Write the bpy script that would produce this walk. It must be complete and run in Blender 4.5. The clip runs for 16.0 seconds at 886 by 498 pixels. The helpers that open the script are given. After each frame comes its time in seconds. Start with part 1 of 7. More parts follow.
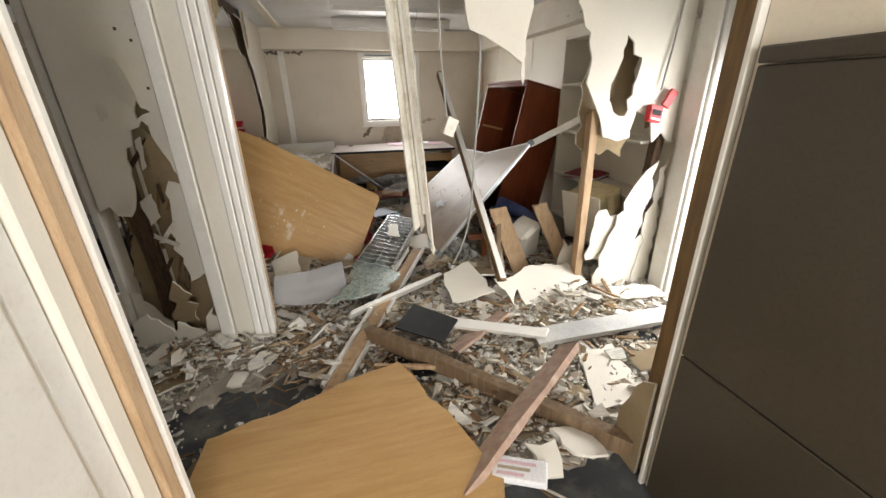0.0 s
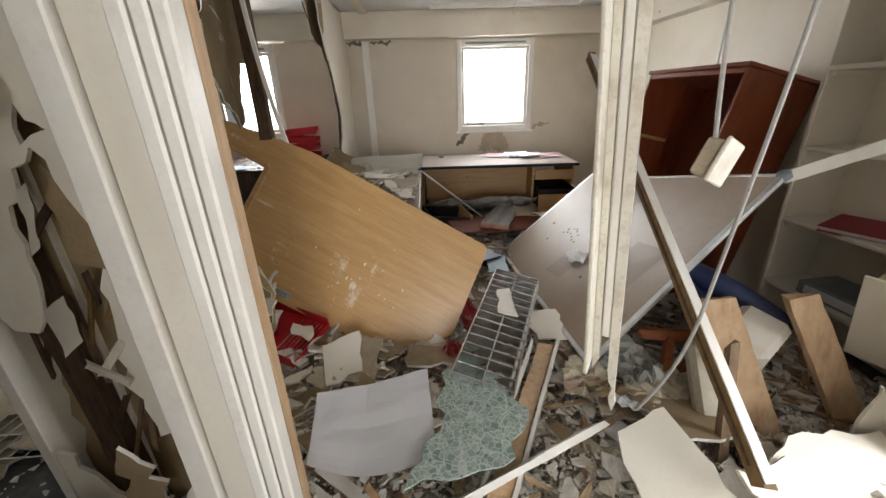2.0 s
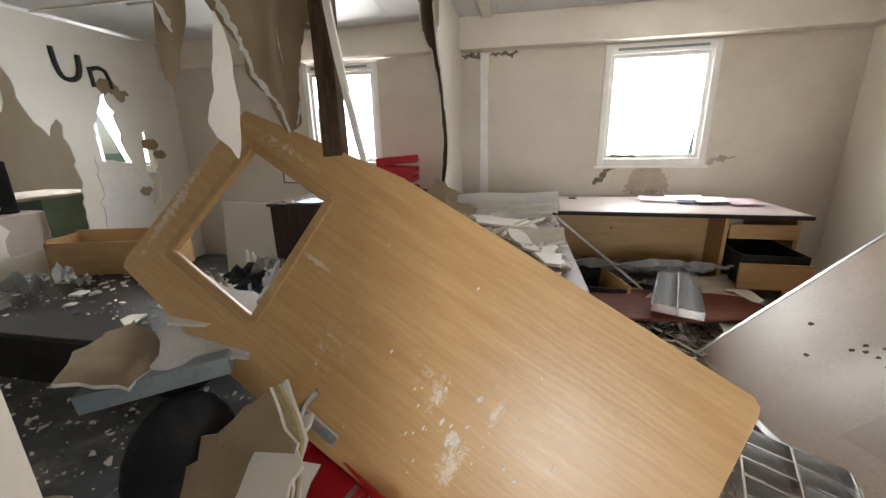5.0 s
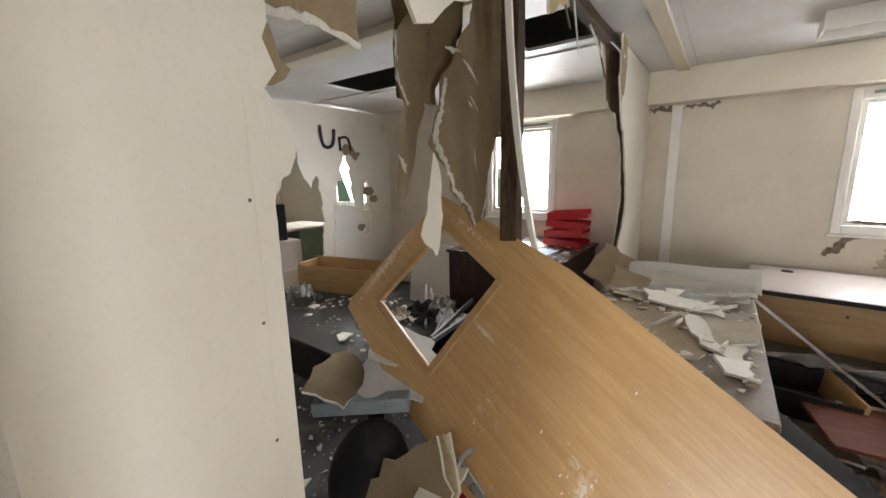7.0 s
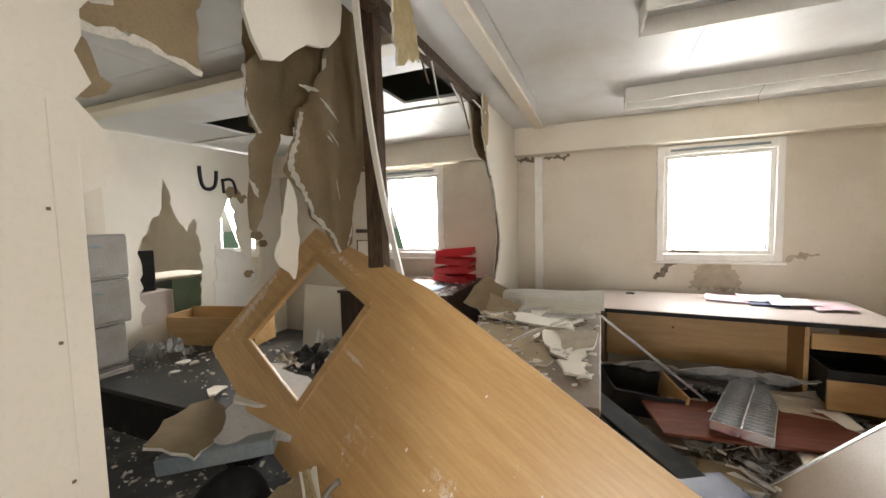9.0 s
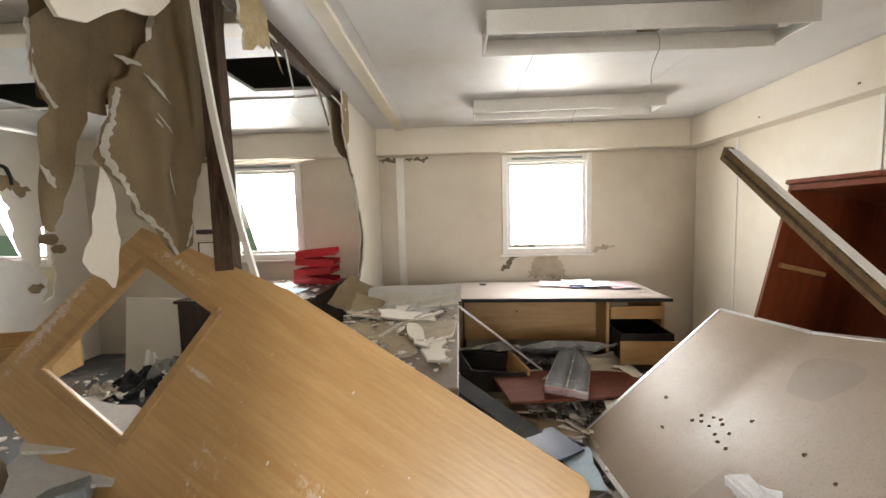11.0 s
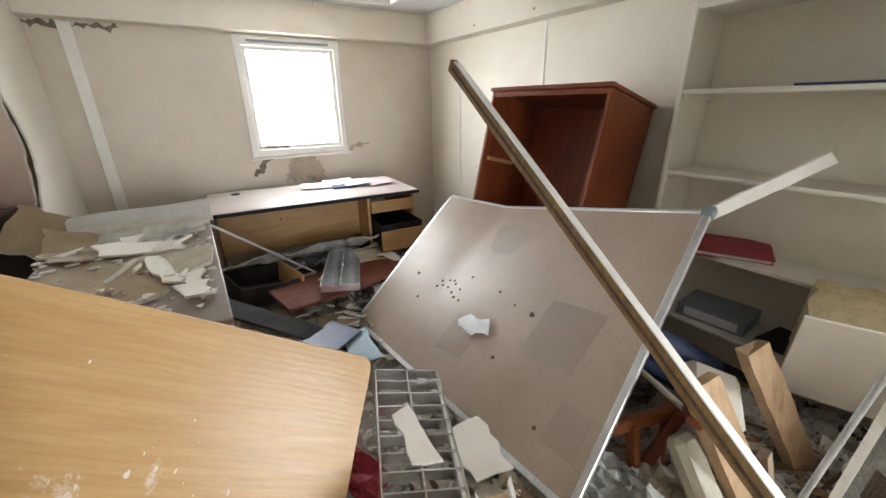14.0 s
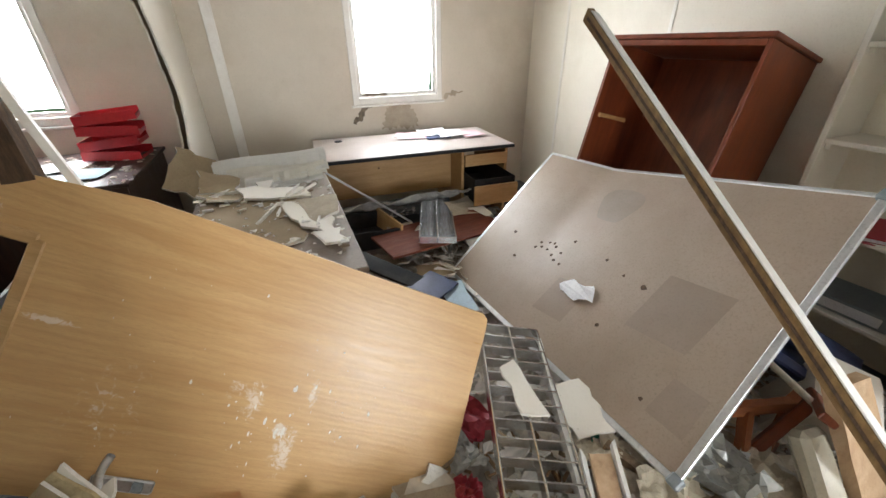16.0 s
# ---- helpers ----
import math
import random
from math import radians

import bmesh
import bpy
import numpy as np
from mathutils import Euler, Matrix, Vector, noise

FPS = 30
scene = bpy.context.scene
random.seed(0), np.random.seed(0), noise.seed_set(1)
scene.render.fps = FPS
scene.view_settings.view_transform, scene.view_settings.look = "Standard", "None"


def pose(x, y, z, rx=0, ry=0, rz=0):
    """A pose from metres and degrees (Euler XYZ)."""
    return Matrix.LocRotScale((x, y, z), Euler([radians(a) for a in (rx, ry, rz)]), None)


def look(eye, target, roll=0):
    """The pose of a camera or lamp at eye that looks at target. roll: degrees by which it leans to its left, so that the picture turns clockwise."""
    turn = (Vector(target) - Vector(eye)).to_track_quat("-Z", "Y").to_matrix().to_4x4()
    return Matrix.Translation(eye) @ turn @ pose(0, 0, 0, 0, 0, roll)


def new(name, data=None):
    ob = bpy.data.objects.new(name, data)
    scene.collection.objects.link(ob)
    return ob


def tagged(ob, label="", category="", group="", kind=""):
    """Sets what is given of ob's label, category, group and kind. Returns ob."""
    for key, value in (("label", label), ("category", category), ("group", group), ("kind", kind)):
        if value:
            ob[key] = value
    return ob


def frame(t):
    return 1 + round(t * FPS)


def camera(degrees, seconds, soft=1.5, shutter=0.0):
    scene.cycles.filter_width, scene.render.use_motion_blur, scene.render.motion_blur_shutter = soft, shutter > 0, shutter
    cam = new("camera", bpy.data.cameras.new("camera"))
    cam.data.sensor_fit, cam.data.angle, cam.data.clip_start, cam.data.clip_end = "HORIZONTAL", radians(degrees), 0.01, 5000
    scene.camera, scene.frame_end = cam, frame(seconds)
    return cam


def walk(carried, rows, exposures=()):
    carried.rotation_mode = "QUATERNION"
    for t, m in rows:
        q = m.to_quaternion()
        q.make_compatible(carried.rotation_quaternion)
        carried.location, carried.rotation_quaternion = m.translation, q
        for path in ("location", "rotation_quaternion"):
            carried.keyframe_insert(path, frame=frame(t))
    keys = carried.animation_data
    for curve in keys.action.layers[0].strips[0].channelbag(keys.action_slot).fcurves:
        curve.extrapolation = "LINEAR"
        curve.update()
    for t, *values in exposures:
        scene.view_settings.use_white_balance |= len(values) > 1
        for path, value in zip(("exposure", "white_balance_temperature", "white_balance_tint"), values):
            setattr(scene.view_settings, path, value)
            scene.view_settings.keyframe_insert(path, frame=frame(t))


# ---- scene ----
cam = camera(98.6, 16.0)
PATH = [
    (0, (0.627, 0.364, 1.42), (1.076, 2.161, 0.667), -1.1),
    (0.5, (0.621, 0.637, 1.432), (0.907, 2.466, 0.673), -1.2),
    (1, (0.663, 1.05, 1.382), (0.904, 2.882, 0.617), -1.5),
    (1.5, (0.595, 1.381, 1.415), (0.769, 3.217, 0.643), -1.7),
    (2, (0.564, 1.699, 1.405), (0.63, 3.554, 0.661), -1.9),
    (2.5, (0.584, 1.943, 1.383), (0.579, 3.797, 0.633), -1.5),
    (3, (0.513, 2.118, 1.362), (0.39, 3.966, 0.608), -1.7),
    (3.2, (0.511, 2.171, 1.352), (0.31, 4.015, 0.605), -1.8),
    (5.3, (0.249, 2.809, 1.228), (-0.213, 4.683, 0.705), -1.2),
    (5.5, (0.242, 2.8, 1.225), (-0.376, 4.625, 0.69), -1.3),
    (6, (0.228, 2.761, 1.278), (-0.697, 4.433, 0.688), -1.1),
    (6.5, (0.257, 2.735, 1.437), (-0.817, 4.312, 0.839), -1.0),
    (7, (0.317, 2.684, 1.462), (-0.845, 4.267, 1.083), -1.1),
    (7.5, (0.421, 2.674, 1.428), (-0.762, 4.273, 1.217), -1.3),
    (8, (0.51, 2.687, 1.404), (-0.562, 4.367, 1.23), -1.4),
    (8.2, (0.525, 2.691, 1.4), (-0.433, 4.438, 1.231), -1.3),
    (10.3, (0.474, 2.676, 1.358), (-0.108, 4.584, 1.222), -1.6),
    (10.5, (0.521, 2.646, 1.38), (0.057, 4.586, 1.231), -1.7),
    (11, (0.524, 2.658, 1.371), (0.438, 4.65, 1.216), -1.5),
    (11.5, (0.528, 2.661, 1.376), (0.818, 4.633, 1.217), -1.4),
    (12, (0.549, 2.67, 1.372), (1.193, 4.556, 1.205), -1.5),
    (12.5, (0.561, 2.678, 1.349), (1.548, 4.409, 1.181), -1.5),
    (13, (0.545, 2.684, 1.336), (1.612, 4.367, 1.167), -0.9),
    (13.5, (0.52, 2.662, 1.388), (1.564, 4.324, 1.001), -0.7),
    (14, (0.509, 2.638, 1.441), (1.51, 4.215, 0.726), -0.8),
    (14.5, (0.506, 2.632, 1.463), (1.446, 4.1, 0.483), -1.7),
    (15, (0.454, 2.662, 1.467), (1.337, 4.085, 0.373), -1.1),
    (15.5, (0.364, 2.689, 1.515), (1.109, 4.186, 0.418), -1.2),
    (16, (0.309, 2.729, 1.51), (0.963, 4.36, 0.555), -0.9),
]
walk(cam, [(t, look(eye, target, roll)) for t, eye, target, roll in PATH], exposures=((0.0, -0.12, 6500, 10), (1.0, -0.1, 6450, 10), (2.5, -0.02, 6250, 10), (5.5, 0.36, 6150, 10), (6.5, 0.36, 6150, 10), (8.0, 0.42, 6450, 10), (11.0, 0.5, 6550, 10), (13.0, 0.56, 6450, 10), (14.0, 0.58, 6000, 8), (16.0, 0.64, 6000, 8)))

# ---- world, sun, large lights ----
world = bpy.data.worlds.new("sky")
scene.world = world
world.use_nodes = True
wn = world.node_tree
sky = wn.nodes.new("ShaderNodeTexSky")
sky.sky_type = "NISHITA"
sky.sun_disc = False
sky.sun_elevation = radians(63)
sky.sun_rotation = radians(233)
wn.nodes["Background"].inputs["Strength"].default_value = 0.12
wn.links.new(sky.outputs[0], wn.nodes["Background"].inputs["Color"])

sun_data = bpy.data.lights.new("sun", "SUN")
sun_data.energy, sun_data.angle, sun_data.color = 2.2, radians(0.6), (1.0, 0.95, 0.87)
sun = new("sun", sun_data)
sun.matrix_world = look((-8, -6, 20), (0, 0, 0))


def daylight(name, place, target, w, h, watts, colour=(0.93, 0.97, 1.0)):
    data = bpy.data.lights.new(name, "AREA")
    data.shape, data.size, data.size_y, data.energy, data.color = "RECTANGLE", w, h, watts, colour
    ob = new(name, data)
    ob.matrix_world = look(place, target)
    return ob


daylight("daylight_window_1", (1.41, 6.80, 1.56), (1.75, 4.6, 1.15), 0.95, 1.1, 38, (1.0, 0.985, 0.95))
daylight("daylight_window_2", (-1.40, 6.80, 1.56), (-1.40, 4.6, 0.45), 0.9, 1.1, 50, (1.0, 0.985, 0.95))
daylight("daylight_window_3", (-4.28, 6.80, 1.56), (-4.28, 4.6, 0.75), 0.9, 1.1, 40, (1.0, 0.985, 0.95))
daylight("daylight_outer_door", (3.08, 1.98, 0.8), (0.9, 2.6, 0.0), 0.85, 1.5, 52, (1.0, 0.98, 0.94))
# Added fill lamp behind the camera, with no known source at that end.
daylight("fill_corridor_end", (0.85, -2.3, 1.1), (0.85, 1.5, -0.4), 1.25, 1.9, 125, (1.0, 0.97, 0.92))

# ---- materials ----


def material(name, low, high, rough=0.6, scale=6.0, fine=60.0, bump=0.15, metal=0.0, stretch=(1, 1, 1), stain=None, stain_amount=0.5, stain_scale=2.5, piece=0.0, spec=0.5, grain=0.72):
    m = bpy.data.materials.new(name)
    m.use_nodes = True
    t = m.node_tree
    b = t.nodes["Principled BSDF"]
    b.inputs["Metallic"].default_value = metal
    b.inputs["Specular IOR Level"].default_value = spec
    co = t.nodes.new("ShaderNodeTexCoord")
    mp = t.nodes.new("ShaderNodeMapping")
    mp.inputs["Scale"].default_value = stretch
    t.links.new(co.outputs["Object"], mp.inputs[0])

    def noise_node(s, detail=4.0, rough_=0.6):
        n = t.nodes.new("ShaderNodeTexNoise")
        n.inputs["Scale"].default_value, n.inputs["Detail"].default_value, n.inputs["Roughness"].default_value = s, detail, rough_
        t.links.new(mp.outputs[0], n.inputs["Vector"])
        return n

    def mix(a, c, f):
        x = t.nodes.new("ShaderNodeMix")
        x.data_type = "RGBA"
        for sock, val in ((x.inputs["A"], a), (x.inputs["B"], c), (x.inputs["Factor"], f)):
            if hasattr(val, "is_linked"):
                t.links.new(val, sock)
            else:
                sock.default_value = val
        return x.outputs["Result"]

    def ramp(out, lo, hi):
        r = t.nodes.new("ShaderNodeMapRange")
        r.inputs["From Min"].default_value, r.inputs["From Max"].default_value = lo, hi
        t.links.new(out, r.inputs["Value"])
        return r.outputs["Result"]

    big, small = noise_node(scale), noise_node(fine, 6.0, 0.7)
    col = mix((*low, 1), (*high, 1), ramp(big.outputs["Fac"], 0.3, 0.7))
    dim = tuple(grain * v for v in low)
    col = mix((*dim, 1), col, ramp(small.outputs["Fac"], 0.2, 0.5))
    if stain:
        st = noise_node(stain_scale, 8.0, 0.65)
        f = t.nodes.new("ShaderNodeMath")
        f.operation = "MULTIPLY"
        f.inputs[1].default_value = stain_amount
        t.links.new(ramp(st.outputs["Fac"], 0.5, 0.72), f.inputs[0])
        col = mix(col, (*stain, 1), f.outputs[0])
    if piece:
        info = t.nodes.new("ShaderNodeObjectInfo")
        hsv = t.nodes.new("ShaderNodeHueSaturation")
        r = t.nodes.new("ShaderNodeMapRange")
        r.inputs["To Min"].default_value, r.inputs["To Max"].default_value = 1 - piece, 1 + piece * 0.4
        t.links.new(info.outputs["Random"], r.inputs["Value"])
        t.links.new(r.outputs[0], hsv.inputs["Value"])
        t.links.new(col, hsv.inputs["Color"])
        col = hsv.outputs[0]
    t.links.new(col, b.inputs["Base Color"])
    rr = t.nodes.new("ShaderNodeMapRange")
    rr.inputs["To Min"].default_value, rr.inputs["To Max"].default_value = max(0.05, rough - 0.12), min(1.0, rough + 0.12)
    t.links.new(big.outputs["Fac"], rr.inputs["Value"])
    t.links.new(rr.outputs[0], b.inputs["Roughness"])
    if bump:
        bp = t.nodes.new("ShaderNodeBump")
        bp.inputs["Strength"].default_value, bp.inputs["Distance"].default_value = bump, 0.01
        t.links.new(small.outputs["Fac"], bp.inputs["Height"])
        t.links.new(bp.outputs[0], b.inputs["Normal"])
    return m


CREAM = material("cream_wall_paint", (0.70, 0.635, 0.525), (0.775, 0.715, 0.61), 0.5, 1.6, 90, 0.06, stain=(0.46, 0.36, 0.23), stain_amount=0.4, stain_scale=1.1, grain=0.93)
# Window wall: duller tan tone, darkened further to stand for less light there.
CREAM_TAN = material("darkened_cream_wall_paint", (0.60, 0.535, 0.44), (0.68, 0.615, 0.515), 0.5, 1.6, 90, 0.06, stain=(0.42, 0.33, 0.22), stain_amount=0.4, stain_scale=1.1, grain=0.93)
# Shelf-side wall: yellower cream, lightened to make up for dim light there.
SHELF_CREAM = material("lightened_yellow_cream", (0.77, 0.71, 0.585), (0.84, 0.785, 0.67), 0.5, 1.6, 90, 0.05, stain=(0.55, 0.46, 0.32), stain_amount=0.3, stain_scale=1.4, grain=0.94)
CREAM_LITE = material("cream_board_paint", (0.79, 0.75, 0.66), (0.85, 0.81, 0.73), 0.5, 1.5, 90, 0.03, stain=(0.6, 0.50, 0.36), stain_amount=0.2, stain_scale=1.2, grain=0.95)
WHITE = material("white_gloss_paint", (0.76, 0.74, 0.69), (0.84, 0.82, 0.78), 0.38, 3, 70, 0.05, stain=(0.42, 0.34, 0.24), stain_amount=0.35, stain_scale=3, grain=0.93)
CEIL = material("ceiling_white_panel", (0.66, 0.66, 0.65), (0.75, 0.75, 0.74), 0.5, 1.2, 60, 0.02, stain=(0.46, 0.40, 0.30), stain_amount=0.5, stain_scale=0.9, grain=0.96)
PAPER_BROWN = material("plasterboard_paper_back", (0.25, 0.185, 0.105), (0.35, 0.265, 0.155), 0.85, 4, 120, 0.1, stain=(0.4, 0.33, 0.22), stain_amount=0.35, stain_scale=5, grain=0.85)
GYPSUM = material("broken_gypsum", (0.68, 0.64, 0.56), (0.83, 0.8, 0.74), 0.9, 18, 130, 0.6)
OAK = material("oak_veneer", (0.50, 0.30, 0.12), (0.60, 0.385, 0.17), 0.33, 3.0, 42, 0.04, stretch=(1.2, 11, 11), stain=(0.42, 0.22, 0.065), stain_amount=0.5, stain_scale=1.4, grain=0.85)
OAK_RAW = material("oak_laminate", (0.40, 0.24, 0.09), (0.52, 0.33, 0.15), 0.45, 3.0, 42, 0.04, stretch=(1.2, 9, 9))
CHALK = material("plaster_scuff", (0.74, 0.7, 0.62), (0.85, 0.82, 0.76), 0.9, 40, 150, 0.3)
DESK_TOP = material("grey_laminate_top", (0.44, 0.38, 0.35), (0.52, 0.46, 0.43), 0.32, 3, 90, 0.03, stain=(0.3, 0.25, 0.2), stain_amount=0.35)
DARK_TOP = material("dark_dusty_laminate", (0.02, 0.021, 0.022), (0.05, 0.05, 0.05), 0.35, 4, 80, 0.05, stain=(0.18, 0.165, 0.14), stain_amount=0.3, stain_scale=5)
MAHOG = material("mahogany_veneer", (0.16, 0.036, 0.013), (0.26, 0.065, 0.022), 0.36, 3, 50, 0.04, stretch=(9, 9, 1.2))
DARK_MAHOG = material("dark_stained_veneer", (0.03, 0.014, 0.009), (0.06, 0.026, 0.016), 0.4, 3, 50, 0.04, stretch=(9, 9, 1.2), stain=(0.14, 0.12, 0.1), stain_amount=0.3)
BOARD = material("pinboard_back_hardboard", (0.325, 0.25, 0.185), (0.395, 0.31, 0.24), 0.42, 2.5, 110, 0.05, stain=(0.30, 0.21, 0.16), stain_amount=0.5, stain_scale=2.2)
ALU = material("brushed_aluminium", (0.62, 0.63, 0.64), (0.75, 0.76, 0.77), 0.35, 20, 90, 0.05, metal=0.9)
MIRROR_ALU = material("bright_louvre_aluminium", (0.72, 0.73, 0.74), (0.85, 0.86, 0.87), 0.2, 20, 90, 0.08, metal=1.0)
STEEL_GREY = material("grey_painted_steel", (0.18, 0.22, 0.24), (0.26, 0.30, 0.32), 0.42, 8, 80, 0.06, stain=(0.35, 0.3, 0.25), stain_amount=0.3)
FLOOR = material("dark_vinyl_floor", (0.045, 0.05, 0.055), (0.085, 0.09, 0.096), 0.5, 3, 120, 0.1, stain=(0.36, 0.33, 0.28), stain_amount=0.6, stain_scale=3.5)
RUBBLE = material("plaster_dust", (0.42, 0.37, 0.30), (0.62, 0.57, 0.49), 0.95, 9, 160, 0.8, stain=(0.16, 0.115, 0.08), stain_amount=0.6, stain_scale=5)
PINE = material("pale_pine", (0.46, 0.30, 0.165), (0.60, 0.43, 0.27), 0.65, 3, 60, 0.2, stretch=(10, 10, 1.2), stain=(0.22, 0.12, 0.06), stain_amount=0.5)
OLD_WOOD = material("old_brown_timber", (0.12, 0.075, 0.04), (0.24, 0.155, 0.085), 0.75, 4, 60, 0.3, stretch=(10, 10, 1.2), stain=(0.4, 0.33, 0.24), stain_amount=0.4)
ROT = material("rotten_dark_wood", (0.045, 0.028, 0.018), (0.15, 0.09, 0.05), 0.9, 9, 60, 0.7, stretch=(8, 8, 1.5))
PINKWOOD = material("pink_stained_plank", (0.38, 0.25, 0.19), (0.52, 0.37, 0.29), 0.7, 4, 60, 0.2, stretch=(8, 8, 1.2), stain=(0.6, 0.52, 0.45), stain_amount=0.5)
REDP = material("red_plastic", (0.42, 0.008, 0.015), (0.52, 0.015, 0.025), 0.35, 4, 80, 0.02)
REDF = material("maroon_card", (0.27, 0.02, 0.035), (0.33, 0.03, 0.045), 0.55, 6, 80, 0.05)
BLACKP = material("black_plastic", (0.010, 0.010, 0.011), (0.018, 0.018, 0.019), 0.6, 6, 90, 0.05, stain=(0.1, 0.09, 0.08), stain_amount=0.2, stain_scale=9, spec=0.25)
NOTICE = material("dark_brown_board", (0.045, 0.036, 0.024), (0.062, 0.05, 0.034), 0.45, 2, 120, 0.08)
SHEET = material("white_paper", (0.80, 0.80, 0.83), (0.87, 0.87, 0.89), 0.8, 6, 90, 0.06)
PINKP = material("pink_paper", (0.68, 0.47, 0.52), (0.75, 0.54, 0.6), 0.8, 6, 90, 0.06)
BLUEP = material("pale_blue_paper", (0.42, 0.56, 0.66), (0.5, 0.64, 0.74), 0.8, 6, 90, 0.06)
NAVY = material("navy_card", (0.02, 0.03, 0.09), (0.05, 0.07, 0.16), 0.4, 6, 60, 0.05)
FOAM = material("insulation_foam", (0.42, 0.33, 0.17), (0.58, 0.48, 0.28), 0.95, 14, 90, 0.8)
GREEN = material("green_painted_metal", (0.14, 0.22, 0.17), (0.2, 0.29, 0.23), 0.5, 5, 80, 0.05)
BLACKINK = material("black_spray_paint", (0.015, 0.015, 0.015), (0.03, 0.03, 0.03), 0.6, 5, 80, 0.0)
MOULD = material("mould_stain", (0.10, 0.08, 0.06), (0.26, 0.21, 0.15), 0.9, 30, 120, 0.3)
DAMP = material("damp_plaster", (0.36, 0.30, 0.22), (0.48, 0.41, 0.31), 0.85, 12, 120, 0.3)
BRICK = material("yellow_grey_brick", (0.30, 0.26, 0.2), (0.42, 0.36, 0.28), 0.85, 7, 90, 0.4, piece=0.3)
MORTAR = material("mortar", (0.36, 0.33, 0.28), (0.45, 0.42, 0.37), 0.9, 7, 90, 0.4)
PAVE = material("pale_concrete", (0.42, 0.4, 0.36), (0.52, 0.5, 0.46), 0.85, 3, 90, 0.3)
GRASS = material("rough_grass", (0.05, 0.09, 0.025), (0.1, 0.15, 0.05), 0.9, 5, 60, 0.6)
LEAF = material("leaf_green", (0.05, 0.1, 0.03), (0.11, 0.17, 0.06), 0.6, 5, 60, 0.1)
RENDERED = material("pale_render", (0.5, 0.48, 0.44), (0.6, 0.58, 0.54), 0.9, 3, 60, 0.1)
DARKGLASS = material("dark_window_glass", (0.05, 0.06, 0.07), (0.08, 0.09, 0.1), 0.1, 3, 60, 0.0)
WIRE = material("grey_cable", (0.33, 0.32, 0.3), (0.42, 0.41, 0.39), 0.5, 5, 60, 0.0)


def chip_material(name, stops):
    m = bpy.data.materials.new(name)
    m.use_nodes = True
    t = m.node_tree
    b = t.nodes["Principled BSDF"]
    b.inputs["Roughness"].default_value = 0.9
    g = t.nodes.new("ShaderNodeNewGeometry")
    r = t.nodes.new("ShaderNodeValToRGB")
    r.color_ramp.interpolation = "CONSTANT"
    e = r.color_ramp.elements
    e[0].position, e[0].color = stops[0][0], (*stops[0][1], 1)
    e[1].position, e[1].color = stops[1][0], (*stops[1][1], 1)
    for p, c in stops[2:]:
        e.new(p).color = (*c, 1)
    t.links.new(g.outputs["Random Per Island"], r.inputs[0])
    n = t.nodes.new("ShaderNodeTexNoise")
    n.inputs["Scale"].default_value, n.inputs["Detail"].default_value = 45, 6
    hs = t.nodes.new("ShaderNodeMix")
    hs.data_type, hs.blend_type = "RGBA", "MULTIPLY"
    hs.inputs["Factor"].default_value = 0.7
    mr = t.nodes.new("ShaderNodeMapRange")
    mr.inputs["From Min"].default_value, mr.inputs["From Max"].default_value, mr.inputs["To Min"].default_value = 0.3, 0.6, 0.55
    t.links.new(n.outputs["Fac"], mr.inputs["Value"])
    t.links.new(r.outputs[0], hs.inputs["A"])
    t.links.new(mr.outputs[0], hs.inputs["B"])
    t.links.new(hs.outputs["Result"], b.inputs["Base Color"])
    return m


CHIPS = chip_material("plaster_chips", [(0.0, (0.76, 0.73, 0.67)), (0.34, (0.70, 0.64, 0.54)), (0.62, (0.46, 0.39, 0.30)), (0.70, (0.68, 0.64, 0.58)), (0.87, (0.26, 0.19, 0.12)), (0.92, (0.82, 0.8, 0.77))])
SPLINTS = chip_material("wood_splinters", [(0.0, (0.33, 0.2, 0.1)), (0.4, (0.2, 0.12, 0.06)), (0.7, (0.46, 0.33, 0.2)), (0.88, (0.6, 0.55, 0.47))])

m = bpy.data.materials.new("window_glass")
m.use_nodes = True
m.node_tree.nodes["Principled BSDF"].inputs["Transmission Weight"].default_value = 1.0
m.node_tree.nodes["Principled BSDF"].inputs["Roughness"].default_value = 0.02
m.node_tree.nodes["Principled BSDF"].inputs["IOR"].default_value = 1.02
GLASS = m
m = bpy.data.materials.new("shattered_glass")
m.use_nodes = True
nt = m.node_tree
bs = nt.nodes["Principled BSDF"]
co = nt.nodes.new("ShaderNodeTexCoord")
wob = nt.nodes.new("ShaderNodeTexNoise")
wob.inputs["Scale"].default_value, wob.inputs["Detail"].default_value = 9, 3
nt.links.new(co.outputs["Object"], wob.inputs["Vector"])
add = nt.nodes.new("ShaderNodeMix")
add.data_type = "RGBA"
add.inputs["Factor"].default_value = 0.06
nt.links.new(co.outputs["Object"], add.inputs["A"])
nt.links.new(wob.outputs["Color"], add.inputs["B"])
cracks = []
for size, width in ((17, 0.05), (44, 0.09)):
    vo = nt.nodes.new("ShaderNodeTexVoronoi")
    vo.feature = "DISTANCE_TO_EDGE"
    vo.inputs["Scale"].default_value = size
    nt.links.new(add.outputs["Result"], vo.inputs["Vector"])
    cr = nt.nodes.new("ShaderNodeMapRange")
    cr.inputs["From Max"].default_value = width
    nt.links.new(vo.outputs["Distance"], cr.inputs["Value"])
    cracks.append(cr.outputs[0])
both = nt.nodes.new("ShaderNodeMath")
both.operation = "MULTIPLY"
nt.links.new(cracks[0], both.inputs[0])
nt.links.new(cracks[1], both.inputs[1])
cell = nt.nodes.new("ShaderNodeTexVoronoi")
